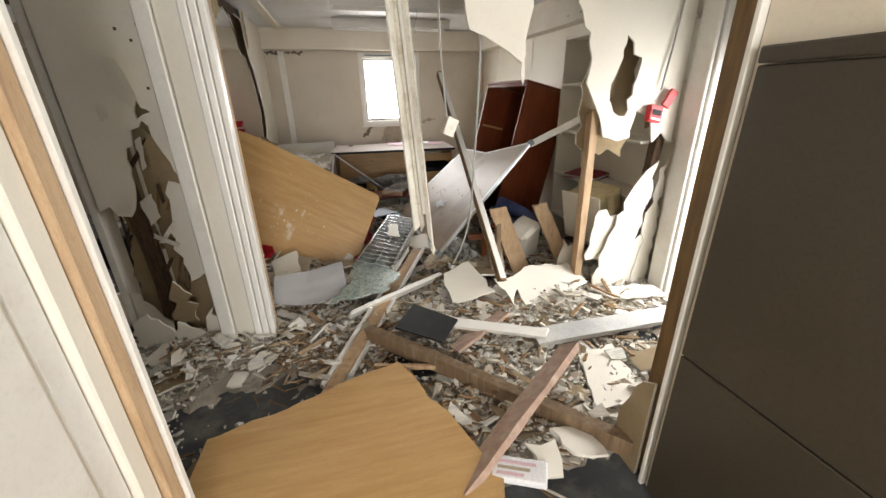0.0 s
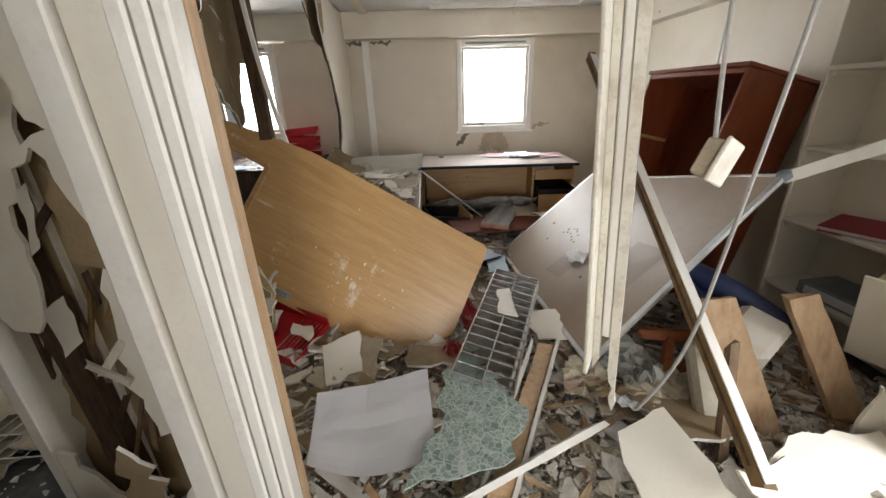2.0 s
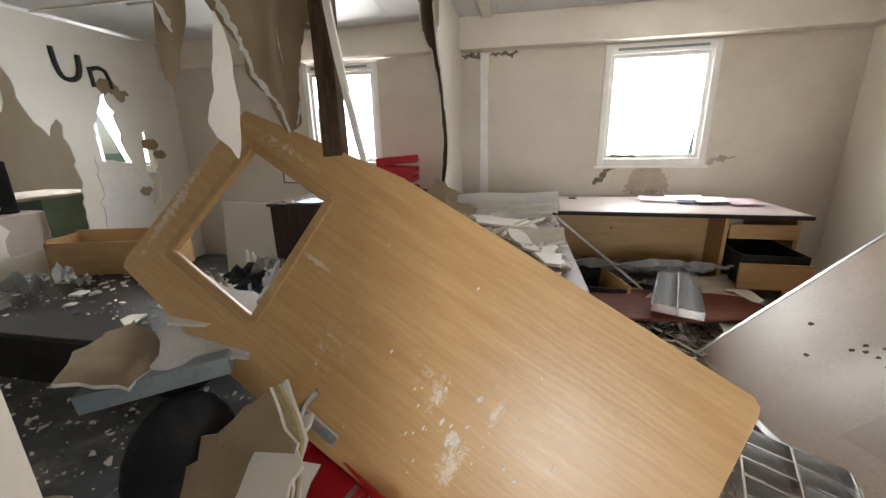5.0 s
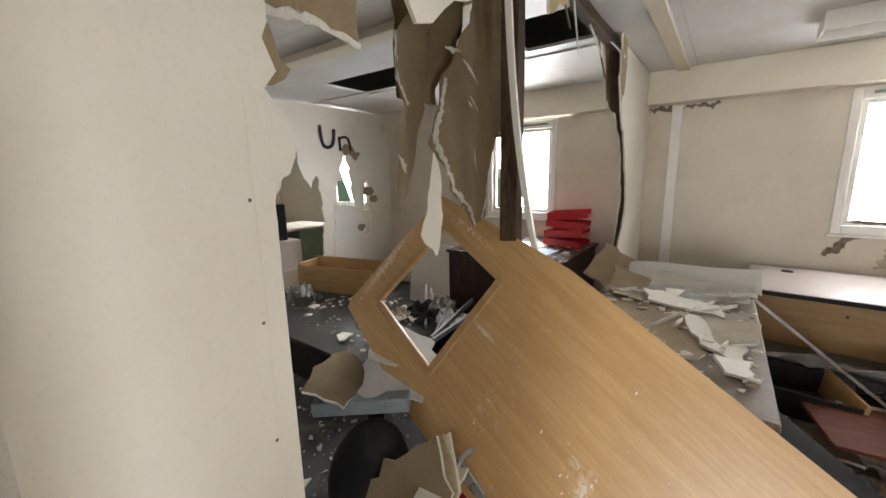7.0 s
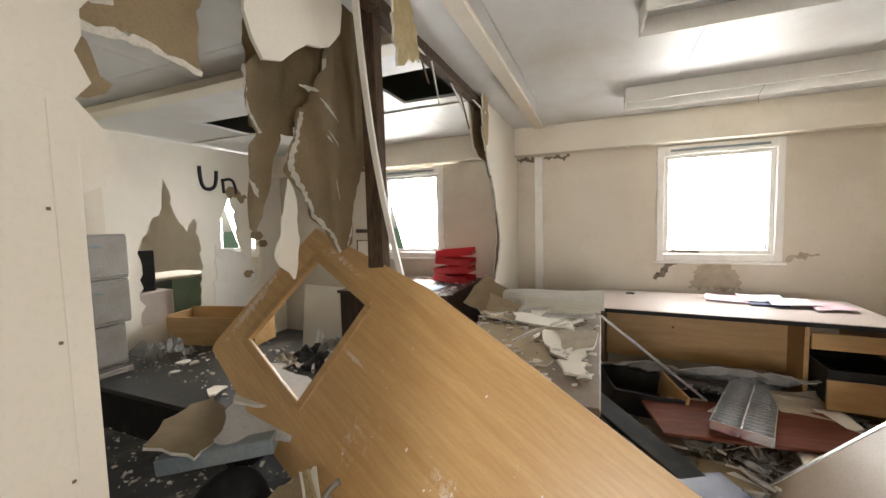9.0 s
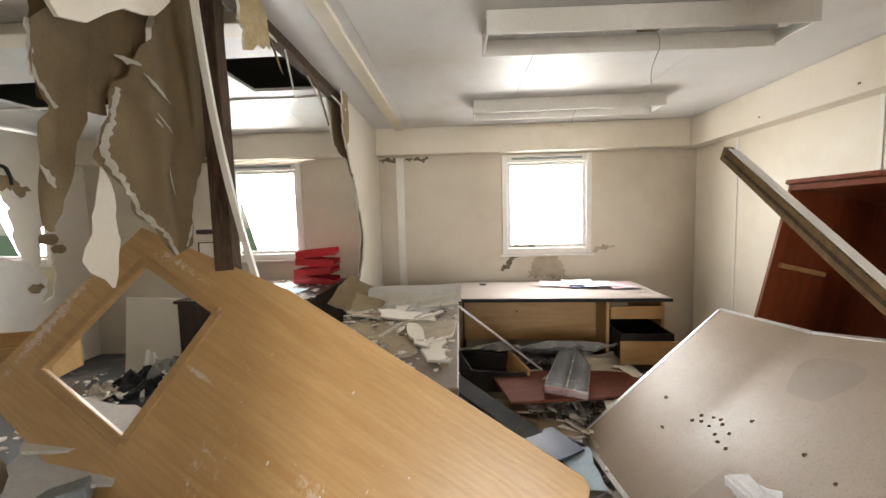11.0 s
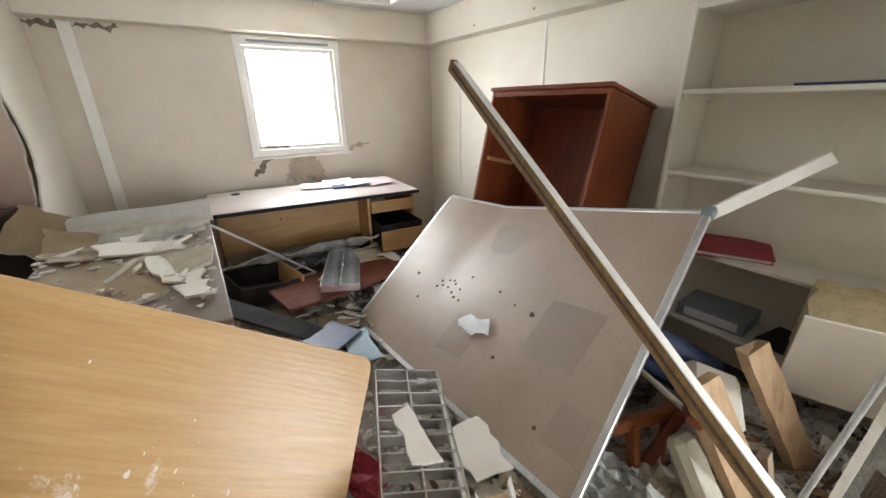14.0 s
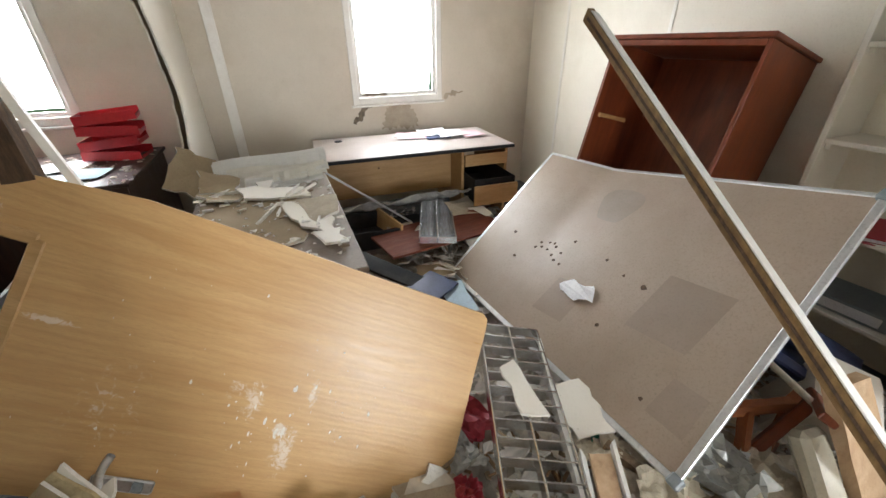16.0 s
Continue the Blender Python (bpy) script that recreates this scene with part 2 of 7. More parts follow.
cell.inputs["Scale"].default_value = 44
nt.links.new(add.outputs["Result"], cell.inputs["Vector"])
tone = nt.nodes.new("ShaderNodeMix")
tone.data_type = "RGBA"
tone.inputs["A"].default_value, tone.inputs["B"].default_value = (0.24, 0.37, 0.32, 1), (0.62, 0.74, 0.68, 1)
nt.links.new(cell.outputs["Color"], tone.inputs["Factor"])
cm = nt.nodes.new("ShaderNodeMix")
cm.data_type = "RGBA"
cm.inputs["A"].default_value = (0.86, 0.93, 0.9, 1)
nt.links.new(both.outputs[0], cm.inputs["Factor"])
nt.links.new(tone.outputs["Result"], cm.inputs["B"])
nt.links.new(cm.outputs["Result"], bs.inputs["Base Color"])
bs.inputs["Transmission Weight"].default_value, bs.inputs["Roughness"].default_value = 0.45, 0.12
bb = nt.nodes.new("ShaderNodeBump")
bb.inputs["Strength"].default_value, bb.inputs["Distance"].default_value = 0.6, 0.004
nt.links.new(cell.outputs["Distance"], bb.inputs["Height"])
nt.links.new(bb.outputs[0], bs.inputs["Normal"])
BROKEN = m

BATTEN_WOOD = material("raw_brown_batten", (0.15, 0.085, 0.028), (0.27, 0.16, 0.055), 0.6, 4, 60, 0.3, stretch=(10, 10, 1.2), stain=(0.08, 0.05, 0.025), stain_amount=0.5)
STRIKE = material("painted_rusty_steel", (0.05, 0.045, 0.035), (0.34, 0.33, 0.28), 0.5, 26, 120, 0.4, stain=(0.14, 0.07, 0.03), stain_amount=0.7, stain_scale=18)
GRIMY_WHITE = material("grimy_white_paint", (0.66, 0.62, 0.53), (0.76, 0.73, 0.65), 0.42, 4, 60, 0.08, stain=(0.28, 0.2, 0.11), stain_amount=0.6, stain_scale=7)
RED_WOOD = material("red_brown_varnished_wood", (0.20, 0.06, 0.02), (0.31, 0.105, 0.04), 0.4, 4, 60, 0.1, stretch=(1.2, 9, 9), stain=(0.1, 0.04, 0.02), stain_amount=0.5)
OLD_CREAM = material("yellowed_enamel", (0.50, 0.46, 0.36), (0.60, 0.56, 0.45), 0.35, 3, 80, 0.05, stain=(0.3, 0.22, 0.12), stain_amount=0.5, stain_scale=5)
FILM = material("clear_crumpled_plastic", (0.62, 0.62, 0.58), (0.72, 0.72, 0.69), 0.18, 6, 60, 0.05)
FILM.node_tree.nodes["Principled BSDF"].inputs["Transmission Weight"].default_value = 0.6
OLD_PAPER = material("damp_yellowed_paper", (0.46, 0.40, 0.29), (0.64, 0.58, 0.46), 0.8, 8, 90, 0.15, stain=(0.25, 0.18, 0.1), stain_amount=0.5, stain_scale=6)
GREY_UNIT = material("dirty_grey_steel_drawers", (0.24, 0.22, 0.2), (0.32, 0.3, 0.28), 0.45, 4, 80, 0.05, stain=(0.12, 0.1, 0.08), stain_amount=0.6, stain_scale=5)


def scuffed(name, base, spots):
    """The base material with smears of plaster chalk round the spots (x, y, half-width, half-height, strength)."""
    m = base.copy()
    m.name = name
    t = m.node_tree
    b = t.nodes["Principled BSDF"]
    old = b.inputs["Base Color"].links[0].from_socket
    co = t.nodes.new("ShaderNodeTexCoord")
    gm = t.nodes.new("ShaderNodeMapping")
    gm.inputs["Scale"].default_value = (0.22, 1, 1)
    t.links.new(co.outputs["Object"], gm.inputs[0])
    wv = t.nodes.new("ShaderNodeTexWave")
    wv.bands_direction = "Y"
    for key, val in (("Scale", 15.0), ("Distortion", 8.0), ("Detail", 3.0), ("Detail Scale", 1.3), ("Detail Roughness", 0.6)):
        wv.inputs[key].default_value = val
    t.links.new(gm.outputs[0], wv.inputs["Vector"])
    gr = t.nodes.new("ShaderNodeMapRange")
    gr.inputs["From Min"].default_value, gr.inputs["From Max"].default_value, gr.inputs["To Max"].default_value = 0.5, 1.0, 0.13
    t.links.new(wv.outputs["Fac"], gr.inputs["Value"])
    gx = t.nodes.new("ShaderNodeMix")
    gx.data_type = "RGBA"
    t.links.new(old, gx.inputs["A"])
    gx.inputs["B"].default_value = (0.33, 0.18, 0.06, 1)
    t.links.new(gr.outputs[0], gx.inputs["Factor"])
    old = gx.outputs["Result"]
    gb = t.nodes.new("ShaderNodeBump")
    gb.inputs["Strength"].default_value, gb.inputs["Distance"].default_value = 0.035, 0.003
    t.links.new(wv.outputs["Fac"], gb.inputs["Height"])
    t.links.new(gb.outputs[0], b.inputs["Normal"])
    total = None

    def op(kind, a, c):
        n = t.nodes.new("ShaderNodeMath")
        n.operation = kind
        for k, v in enumerate((a, c)):
            if hasattr(v, "is_linked"):
                t.links.new(v, n.inputs[k])
            else:
                n.inputs[k].default_value = v
        return n.outputs[0]

    for x, y, sx, sy, force in spots:
        mp = t.nodes.new("ShaderNodeMapping")
        mp.vector_type = "TEXTURE"
        mp.inputs["Location"].default_value = (x, y, 0)
        mp.inputs["Scale"].default_value = (sx, sy, 1)
        t.links.new(co.outputs["Object"], mp.inputs[0])
        ln = t.nodes.new("ShaderNodeVectorMath")
        ln.operation = "LENGTH"
        t.links.new(mp.outputs[0], ln.inputs[0])
        f = op("MULTIPLY", op("MAXIMUM", op("SUBTRACT", 1.0, ln.outputs["Value"]), 0.0), force)
        total = f if total is None else op("MAXIMUM", total, f)
    nz = t.nodes.new("ShaderNodeTexNoise")
    nz.inputs["Scale"].default_value, nz.inputs["Detail"].default_value, nz.inputs["Roughness"].default_value = 34, 9, 0.72
    nz.inputs["Distortion"].default_value = 1.2
    t.links.new(co.outputs["Object"], nz.inputs["Vector"])
    r = t.nodes.new("ShaderNodeMapRange")
    r.inputs["From Min"].default_value, r.inputs["From Max"].default_value = 0.62, 1.0
    t.links.new(op("ADD", nz.outputs["Fac"], op("MULTIPLY", total, 0.42)), r.inputs["Value"])
    gate = op("MULTIPLY", r.outputs[0], op("MINIMUM", op("MULTIPLY", total, 4.0), 1.0))
    x = t.nodes.new("ShaderNodeMix")
    x.data_type = "RGBA"
    t.links.new(old, x.inputs["A"])
    x.inputs["B"].default_value = (0.82, 0.79, 0.72, 1)
    t.links.new(op("MINIMUM", op("MULTIPLY", gate, 1.5), 0.55), x.inputs["Factor"])
    t.links.new(x.outputs["Result"], b.inputs["Base Color"])
    return m


OAK_DOOR = scuffed("scuffed_oak_veneer", OAK, ((0.24, 0.20, 0.05, 0.13, 0.55), (0.208, 0.398, 0.025, 0.075, 0.6), (0.38, 0.33, 0.05, 0.09, 0.6), (0.44, 0.36, 0.05, 0.06, 0.45), (0.95, 0.44, 0.10, 0.015, 0.8), (0.268, 0.259, 0.028, 0.028, 1.4), (0.75, 0.24, 0.15, 0.2, 0.3), (1.3, 0.70, 0.3, 0.04, 0.4), (1.57, 0.3, 0.04, 0.35, 0.7)))

# ---- building helpers ----
I4 = Matrix.Identity(4)


def thing(name, label, category, at=None, group="", kind=""):
    ob = new(name)
    ob.empty_display_size = 0.1
    if at is not None:
        ob.matrix_world = at
    return tagged(ob, label, category, group, kind)


def part(name, bm, mat, parent=None, label=""):
    me = bpy.data.meshes.new(name)
    bm.to_mesh(me)
    bm.free()
    for x in (mat if isinstance(mat, (list, tuple)) else [mat]):
        me.materials.append(x)
    ob = new(name, me)
    if parent is not None:
        ob.parent = parent
    if label:
        ob["label"] = label
    return ob


def box(x0, y0, z0, x1, y1, z1, bevel=0.0, bm=None, mx=I4):
    bm = bm or bmesh.new()
    r = bmesh.ops.create_cube(bm, size=1.0, matrix=mx @ Matrix.Translation(((x0 + x1) / 2, (y0 + y1) / 2, (z0 + z1) / 2)) @ Matrix.Diagonal((x1 - x0, y1 - y0, z1 - z0, 1)))
    if bevel:
        es = list({e for v in r["verts"] for e in v.link_edges})
        bmesh.ops.bevel(bm, geom=es, offset=bevel, segments=1, affect="EDGES")
    return bm


def axes(o, xp, yp):
    """A pose at o, with its x towards xp and its y on yp's side."""
    o, xp, yp = Vector(o), Vector(xp), Vector(yp)
    x = (xp - o).normalized()
    z = x.cross(yp - o).normalized()
    y = z.cross(x)
    return Matrix.Translation(o) @ Matrix((x, y, z)).transposed().to_4x4()


def bar(p0, p1, w, h, side=(0, 0, 1), bevel=0.004, bm=None, bend=0.0, segs=1):
    """A timber from p0 to p1; w along side, h across it. Worn by small offsets when it has segments."""
    p0, p1 = Vector(p0), Vector(p1)
    mx = axes(p0, p1, p0 + Vector(side))
    n = (p1 - p0).length
    bm = bm or bmesh.new()
    if segs == 1:
        return box(0, -w / 2, -h / 2, n, w / 2, h / 2, bevel, bm, mx)
    rings = []
    for i in range(segs + 1):
        s = i / segs
        off = bend * math.sin(math.pi * s)
        j = 0.06 * w
        rings.append([bm.verts.new(mx @ Vector((n * s + (random.uniform(-0.02, 0.02) if i in (0, segs) else 0), sy * w / 2 + random.uniform(-j, j) * 0.5, sz * h / 2 + off + random.uniform(-j, j) * 0.5))) for sy, sz in ((-1, -1), (1, -1), (1, 1), (-1, 1))])
    for a, b in zip(rings, rings[1:]):
        for k in range(4):
            bm.faces.new((a[k], a[(k + 1) % 4], b[(k + 1) % 4], b[k]))
    bm.faces.new(rings[0][::-1])
    bm.faces.new(rings[-1])
    return bm


def torn(points, straight=(), step=0.05, amp=0.018, seed=1):
    """An outline whose sides are torn, but for the straight ones."""
    rng = random.Random(seed)
    out = []
    for i, (a, b) in enumerate(zip(points, points[1:] + points[:1])):
        out.append(a)
        if i in straight:
            continue
        d = math.hypot(b[0] - a[0], b[1] - a[1])
        n = max(1, int(d / step))
        for k in range(1, n):
            s = (k + rng.uniform(-0.3, 0.3)) / n
            nx, ny = -(b[1] - a[1]) / d, (b[0] - a[0]) / d
            o = rng.gauss(0, amp)
            out.append((a[0] + (b[0] - a[0]) * s + nx * o, a[1] + (b[1] - a[1]) * s + ny * o))
    return out


def sheet(outer, thick, mx=I4, holes=(), curl=None, bm=None):
    """A board with that outline in its xy plane; faces: 0 front (+z), 1 back, 2 edge."""
    from mathutils.geometry import tessellate_polygon
    loops = [list(outer), *[list(h) for h in holes]]
    flat = [p for lp in loops for p in lp]
    tris = tessellate_polygon([[Vector((*p, 0)) for p in lp] for lp in loops])
    bm = bm or bmesh.new()
    lift = curl or (lambda u, v: 0.0)
    top = [bm.verts.new(mx @ Vector((u, v, thick / 2 + lift(u, v)))) for u, v in flat]
    low = [bm.verts.new(mx @ Vector((u, v, -thick / 2 + lift(u, v)))) for u, v in flat]
    for a, b, c in tris:
        ua, ub, uc = (Vector(flat[k]) for k in (a, b, c))
        if (ub - ua).cross(uc - ua) < 0:
            a, b, c = a, c, b
        try:
            bm.faces.new((top[a], top[b], top[c])).material_index = 0
            bm.faces.new((low[c], low[b], low[a])).material_index = 1
        except ValueError:
            pass
    k = 0
    for lp in loops:
        n = len(lp)
        for i in range(n):
            a, b = k + i, k + (i + 1) % n
            try:
                bm.faces.new((top[a], low[a], low[b], top[b])).material_index = 2
            except ValueError:
                pass
        k += n
    bmesh.ops.recalc_face_normals(bm, faces=bm.faces)
    return bm


def tube(points, radius, parent=None, name="cable", mat=None, cyclic=False, label="", category="", bezier=True):
    cu = bpy.data.curves.new(name, "CURVE")
    cu.dimensions, cu.bevel_depth, cu.bevel_resolution, cu.resolution_u = "3D", radius, 2, 8
    sp = cu.splines.new("NURBS" if bezier else "POLY")
    sp.points.add(len(points) - 1)
    for q, p in zip(sp.points, points):
        q.co = (*p, 1)
    if bezier:
        sp.use_endpoint_u, sp.order_u = True, 3
    sp.use_cyclic_u = cyclic
    tmp = bpy.data.objects.new("tmp", cu)
    me = bpy.data.meshes.new_from_object(tmp)
    bpy.data.objects.remove(tmp)
    me.name = name
    me.materials.clear()
    me.materials.append(mat)
    for f in me.polygons:
        f.use_smooth = True
    ob = new(name, me)
    if parent:
        ob.parent = parent
    return tagged(ob, label, category)


def draped(outline, mx, thick, curl, step=0.02):
    """A sagging sheet on a fine grid, cut to the outline; local x and y in the sheet, curl its height."""
    def inside(px, py):
        hit_ = False
        for (ax, ay), (bx_, by) in zip(outline, outline[1:] + outline[:1]):
            if (ay > py) != (by > py) and px < ax + (bx_ - ax) * (py - ay) / (by - ay):
                hit_ = not hit_
        return hit_

    def nearest(px, py):
        best = None
        for (ax, ay), (bx_, by) in zip(outline, outline[1:] + outline[:1]):
            dx, dy = bx_ - ax, by - ay
            q = max(0, min(1, ((px - ax) * dx + (py - ay) * dy) / max(1e-9, dx * dx + dy * dy)))
            d = (ax + q * dx - px) ** 2 + (ay + q * dy - py) ** 2
            if best is None or d < best[0]:
                best = (d, ax + q * dx, ay + q * dy)
        return best[1:]

    u0, v0 = min(p[0] for p in outline), min(p[1] for p in outline)
    nu, nv = int((max(p[0] for p in outline) - u0) / step) + 1, int((max(p[1] for p in outline) - v0) / step) + 1
    cells = {(i, j) for i in range(nu) for j in range(nv) if inside(u0 + (i + 0.5) * step, v0 + (j + 0.5) * step)}
    bm = bmesh.new()
    verts = {}
    for i, j in sorted(cells):
        for a, b in ((i, j), (i + 1, j), (i + 1, j + 1), (i, j + 1)):
            if (a, b) not in verts:
                u, v = u0 + a * step, v0 + b * step
                if not all(c in cells for c in ((a, b), (a - 1, b), (a, b - 1), (a - 1, b - 1))):
                    u, v = nearest(u, v)
                verts[a, b] = bm.verts.new(mx @ Vector((u, v, curl(u, v))))
        bm.faces.new([verts[q] for q in ((i, j), (i + 1, j), (i + 1, j + 1), (i, j + 1))])
    bmesh.ops.solidify(bm, geom=bm.faces, thickness=thick)
    return bm


def structure(name, bm, mat, label, category):
    return tagged(part(name, bm, mat), label, category, kind="structure")


# upright sheets: local x along the wall, local y up, front to -y of the world or to +x
def upright_y(y):
    return Matrix(((1, 0, 0, 0), (0, 0, -1, y), (0, 1, 0, 0), (0, 0, 0, 1)))


def upright_x(x):
    return Matrix(((0, 0, 1, x), (1, 0, 0, 0), (0, 1, 0, 0), (0, 0, 0, 1)))


H = 2.27
WY = 6.57
RX = 2.88
BOARD3 = [CREAM_LITE, PAPER_BROWN, GYPSUM]

# ---- the shell ----
structure("floor", box(-6.2, -2.2, -0.1, RX + 0.12, WY + 0.12, 0), FLOOR, "dark grey vinyl floor under plaster dust", "floor")

bm = bmesh.new()
for i in range(-7, 4):
    for j in range(-1, 3):
        x0, y0 = 0.06 + 1.2 * i * 0.75, 4.05 - 2.4 + 2.44 * (j - 0)
        hole = {-3: (0.87, 1.42), -1: (0.66, 1.18)}.get(i) if j == 1 else None
        x1, y1 = x0 + 0.897, y0 + 2.437
        x0, x1, y0, y1 = max(x0, -6.2), min(x1, RX + 0.12), max(y0, -2.2), min(y1, WY + 0.12)
        if x1 - x0 < 0.05 or y1 - y0 < 0.05:
            continue
        if hole:
            box(x0, y0, H, x1, y0 + hole[0], H + 0.02, 0, bm)
            box(x0, y0 + hole[1], H, x1, y1, H + 0.02, 0, bm)
            if i == -1:
                box(-0.33, y0 + hole[0], H, x1, y0 + hole[1], H + 0.02, 0, bm)
        else:
            box(x0, y0, H, x1, y1, H + 0.02, 0, bm)
structure("ceiling", bm, CEIL, "stained white ceiling panels with two panels missing", "ceiling")
structure("roof", box(-6.4, -2.4, H + 0.25, RX + 0.3, WY + 0.3, H + 0.35), ROT, "dark roof boards above the ceiling", "roof")
strip = thing("ceiling_cover_strip", "white timber cover strip along the ceiling", "ceiling strip", kind="structure")
part("strip", box(-0.075, 2.68, H - 0.028, 0.012, 6.43, H - 0.003, 0.004), CREAM, strip)
part("strip", box(-3.42, 4.3, H - 0.05, -0.36, 4.42, H - 0.003, 0.004), CREAM, strip)
part("strip", box(-3.42, 5.4, H - 0.012, -0.37, 5.43, H - 0.003), WHITE, strip)

WINDOWS = ((0.965, 1.86), (-1.87, -1.085), (-4.7, -3.85))
z0w, z1w = 0.995, 1.995
bm = bmesh.new()
edges = [-6.2] + [v for w in sorted(WINDOWS) for v in w] + [RX + 0.1]
for a, b in zip(edges[::2], edges[1::2]):
    box(a, WY, 0, b, WY + 0.1, H + 0.02, 0, bm)
for a, b in WINDOWS:
    box(a, WY, 0, b, WY + 0.1, z0w, 0, bm)
    box(a, WY, z1w, b, WY + 0.1, H + 0.02, 0, bm)
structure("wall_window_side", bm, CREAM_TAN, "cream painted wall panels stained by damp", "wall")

for k, (a, b) in enumerate(WINDOWS):
    win = thing(f"window_{k + 1}", "white framed window with an outward view, dirty sill", "window", kind="structure")
    fr = bmesh.new()
    for q in ((a, z0w, a + 0.055, z1w), (b - 0.055, z0w, b, z1w), (a + 0.055, z1w - 0.075, b - 0.055, z1w), (a + 0.055, z0w, b - 0.055, z0w + 0.06)):
        box(q[0], WY - 0.015, q[1], q[2], WY + 0.07, q[3], 0.004, fr)
    part("window_frame", fr, WHITE, win)
    fr = bmesh.new()
    for q in ((a + 0.058, z0w + 0.063, a + 0.09, z1w - 0.078), (b - 0.09, z0w + 0.063, b - 0.058, z1w - 0.078), (a + 0.09, z1w - 0.108, b - 0.09, z1w - 0.078), (a + 0.09, z0w + 0.063, b - 0.09, z0w + 0.095)):
        box(q[0], WY + 0.012, q[1], q[2], WY + 0.05, q[3], 0.003, fr)
    part("casement", fr, WHITE, win)
    p = part("pane", box(a + 0.088, WY + 0.028, z0w + 0.093, b - 0.088, WY + 0.033, z1w - 0.106), GLASS, win)
    p.visible_shadow = False
    part("window_sill", box(a - 0.02, WY - 0.035, z0w - 0.022, b + 0.02, WY - 0.001, z0w - 0.002, 0.004), WHITE, win)
    if k < 2:
        part("head_vent", box(a + 0.1, WY - 0.024, z1w - 0.05, b - 0.1, WY - 0.016, z1w - 0.03, 0.002), STEEL_GREY, win, "grey slot vent in the window head")

beam = thing("beam_window_side", "boxed cream beam under the ceiling, stained at its joint", "beam", kind="structure")
part("beam_board", box(-0.273, 6.43, 2.01, RX - 0.14, WY - 0.001, H - 0.002, 0.004), CREAM, beam)
part("beam_board", box(-3.42, 6.45, 2.02, -0.38, WY - 0.001, H - 0.002, 0.004), CREAM, beam)
beam = thing("beam_shelf_side", "boxed cream beam along the side wall", "beam", kind="structure")
part("beam_board", box(2.74, 3.589, 2.0, RX - 0.001, WY - 0.001, H - 0.002, 0.004), CREAM, beam)
part("beam_board", box(2.74, 2.62, 2.0, RX - 0.001, 3.583, H - 0.002, 0.004), CREAM, beam)
for y in (3.4, 3.75, 3.95, 4.9, 5.6):
    part("screw_head", box(2.735, y, 2.05, 2.739, y + 0.012, 2.062), OLD_WOOD, beam)
structure("trim_conduit", box(-0.10, WY - 0.02, 0, -0.022, WY - 0.001, 2.0, 0.004), WHITE, "white vertical cover strip on the wall", "trim")

bm = bmesh.new()
box(RX, 2.42, 0, RX + 0.1, WY, H + 0.02, 0, bm)
box(RX, -2.2, 0, RX + 0.1, 1.52, H + 0.02, 0, bm)
box(RX, 1.52, 2.05, RX + 0.1, 2.42, H + 0.02, 0, bm)
structure("wall_shelf_side", bm, SHELF_CREAM, "cream panelled side wall with vertical joints", "wall")
for y in (4.9, 6.0):
    structure("trim_joint", box(RX - 0.006, y, 0, RX - 0.001, y + 0.03, 2.0, 0.002), CREAM_LITE, "narrow cover strip over a wall joint", "trim")
dr = thing("door_outer", "white timber frame of an open outside doorway", "door frame", kind="structure")
for y0, y1, ex in ((2.34, 2.42, 0.10), (1.52, 1.58, 0.02)):
    part("jamb", box(RX - ex, y0, 0.0, RX + 0.13, y1, 2.05, 0.006), WHITE, dr)
part("stop", box(RX - 0.03, 2.305, 0.0, RX + 0.02, 2.337, 2.0, 0.004), WHITE, dr)
part("casing", box(RX - 0.125, 2.36, 0.0, RX - 0.103, 2.5, 2.12, 0.006), WHITE, dr)
part("head", box(RX - 0.1, 1.585, 1.99, RX + 0.13, 2.335, 2.05, 0.006), WHITE, dr)
part("threshold", box(RX, 1.585, 0.002, RX + 0.16, 2.335, 0.03, 0.006), PAVE, dr)

# other rooms
# Unseen end wall; its opening is added to let the fill lamp through.
bm = box(-6.2, -2.3, 0, 0.2, -2.2, H + 0.02)
box(1.5, -2.3, 0, RX + 0.1, -2.2, H + 0.02, 0, bm)
box(0.2, -2.3, 2.05, 1.5, -2.2, H + 0.02, 0, bm)
structure("wall_back_end", bm, CREAM, "unseen plain cream end wall with an opening added for fill light", "wall")
structure("wall_far_end", box(-6.3, -2.3, 0, -6.2, WY + 0.1, H + 0.02), CREAM, "plain cream end wall", "wall")
structure("wall_corridor", box(-0.1, -2.2, 0, 0.035, 1.1, H), CREAM, "cream corridor wall", "wall")
structure("wall_corridor_board_side", box(1.62, -2.2, 0, 1.74, 1.17, H), CREAM, "cream corridor wall with a torn end", "wall")
structure("wall_store", box(-3.42, 2.62, 0, -3.3, 4.55, H), CREAM, "cream wall of the side office", "wall")

# corridor door frame on one side
fr = thing("door_frame_corridor", "white corridor door frame with a bare wooden edge", "door frame", pose(-0.012, 0, 0), kind="structure")
part("casing", box(-0.1, 1.1, 0, 0.05, 1.17, H, 0.005), WHITE, fr)
part("stop", box(-0.1, 1.173, 0, 0.066, 1.235, H, 0.005), CREAM_LITE, fr)
part("lining", box(-0.1, 1.238, 0, 0.082, 1.29, H, 0.004), PINE, fr, "bare pine lining edge")
part("edge_bead", box(-0.1, 1.293, 0, 0.092, 1.315, H, 0.003), WHITE, fr)
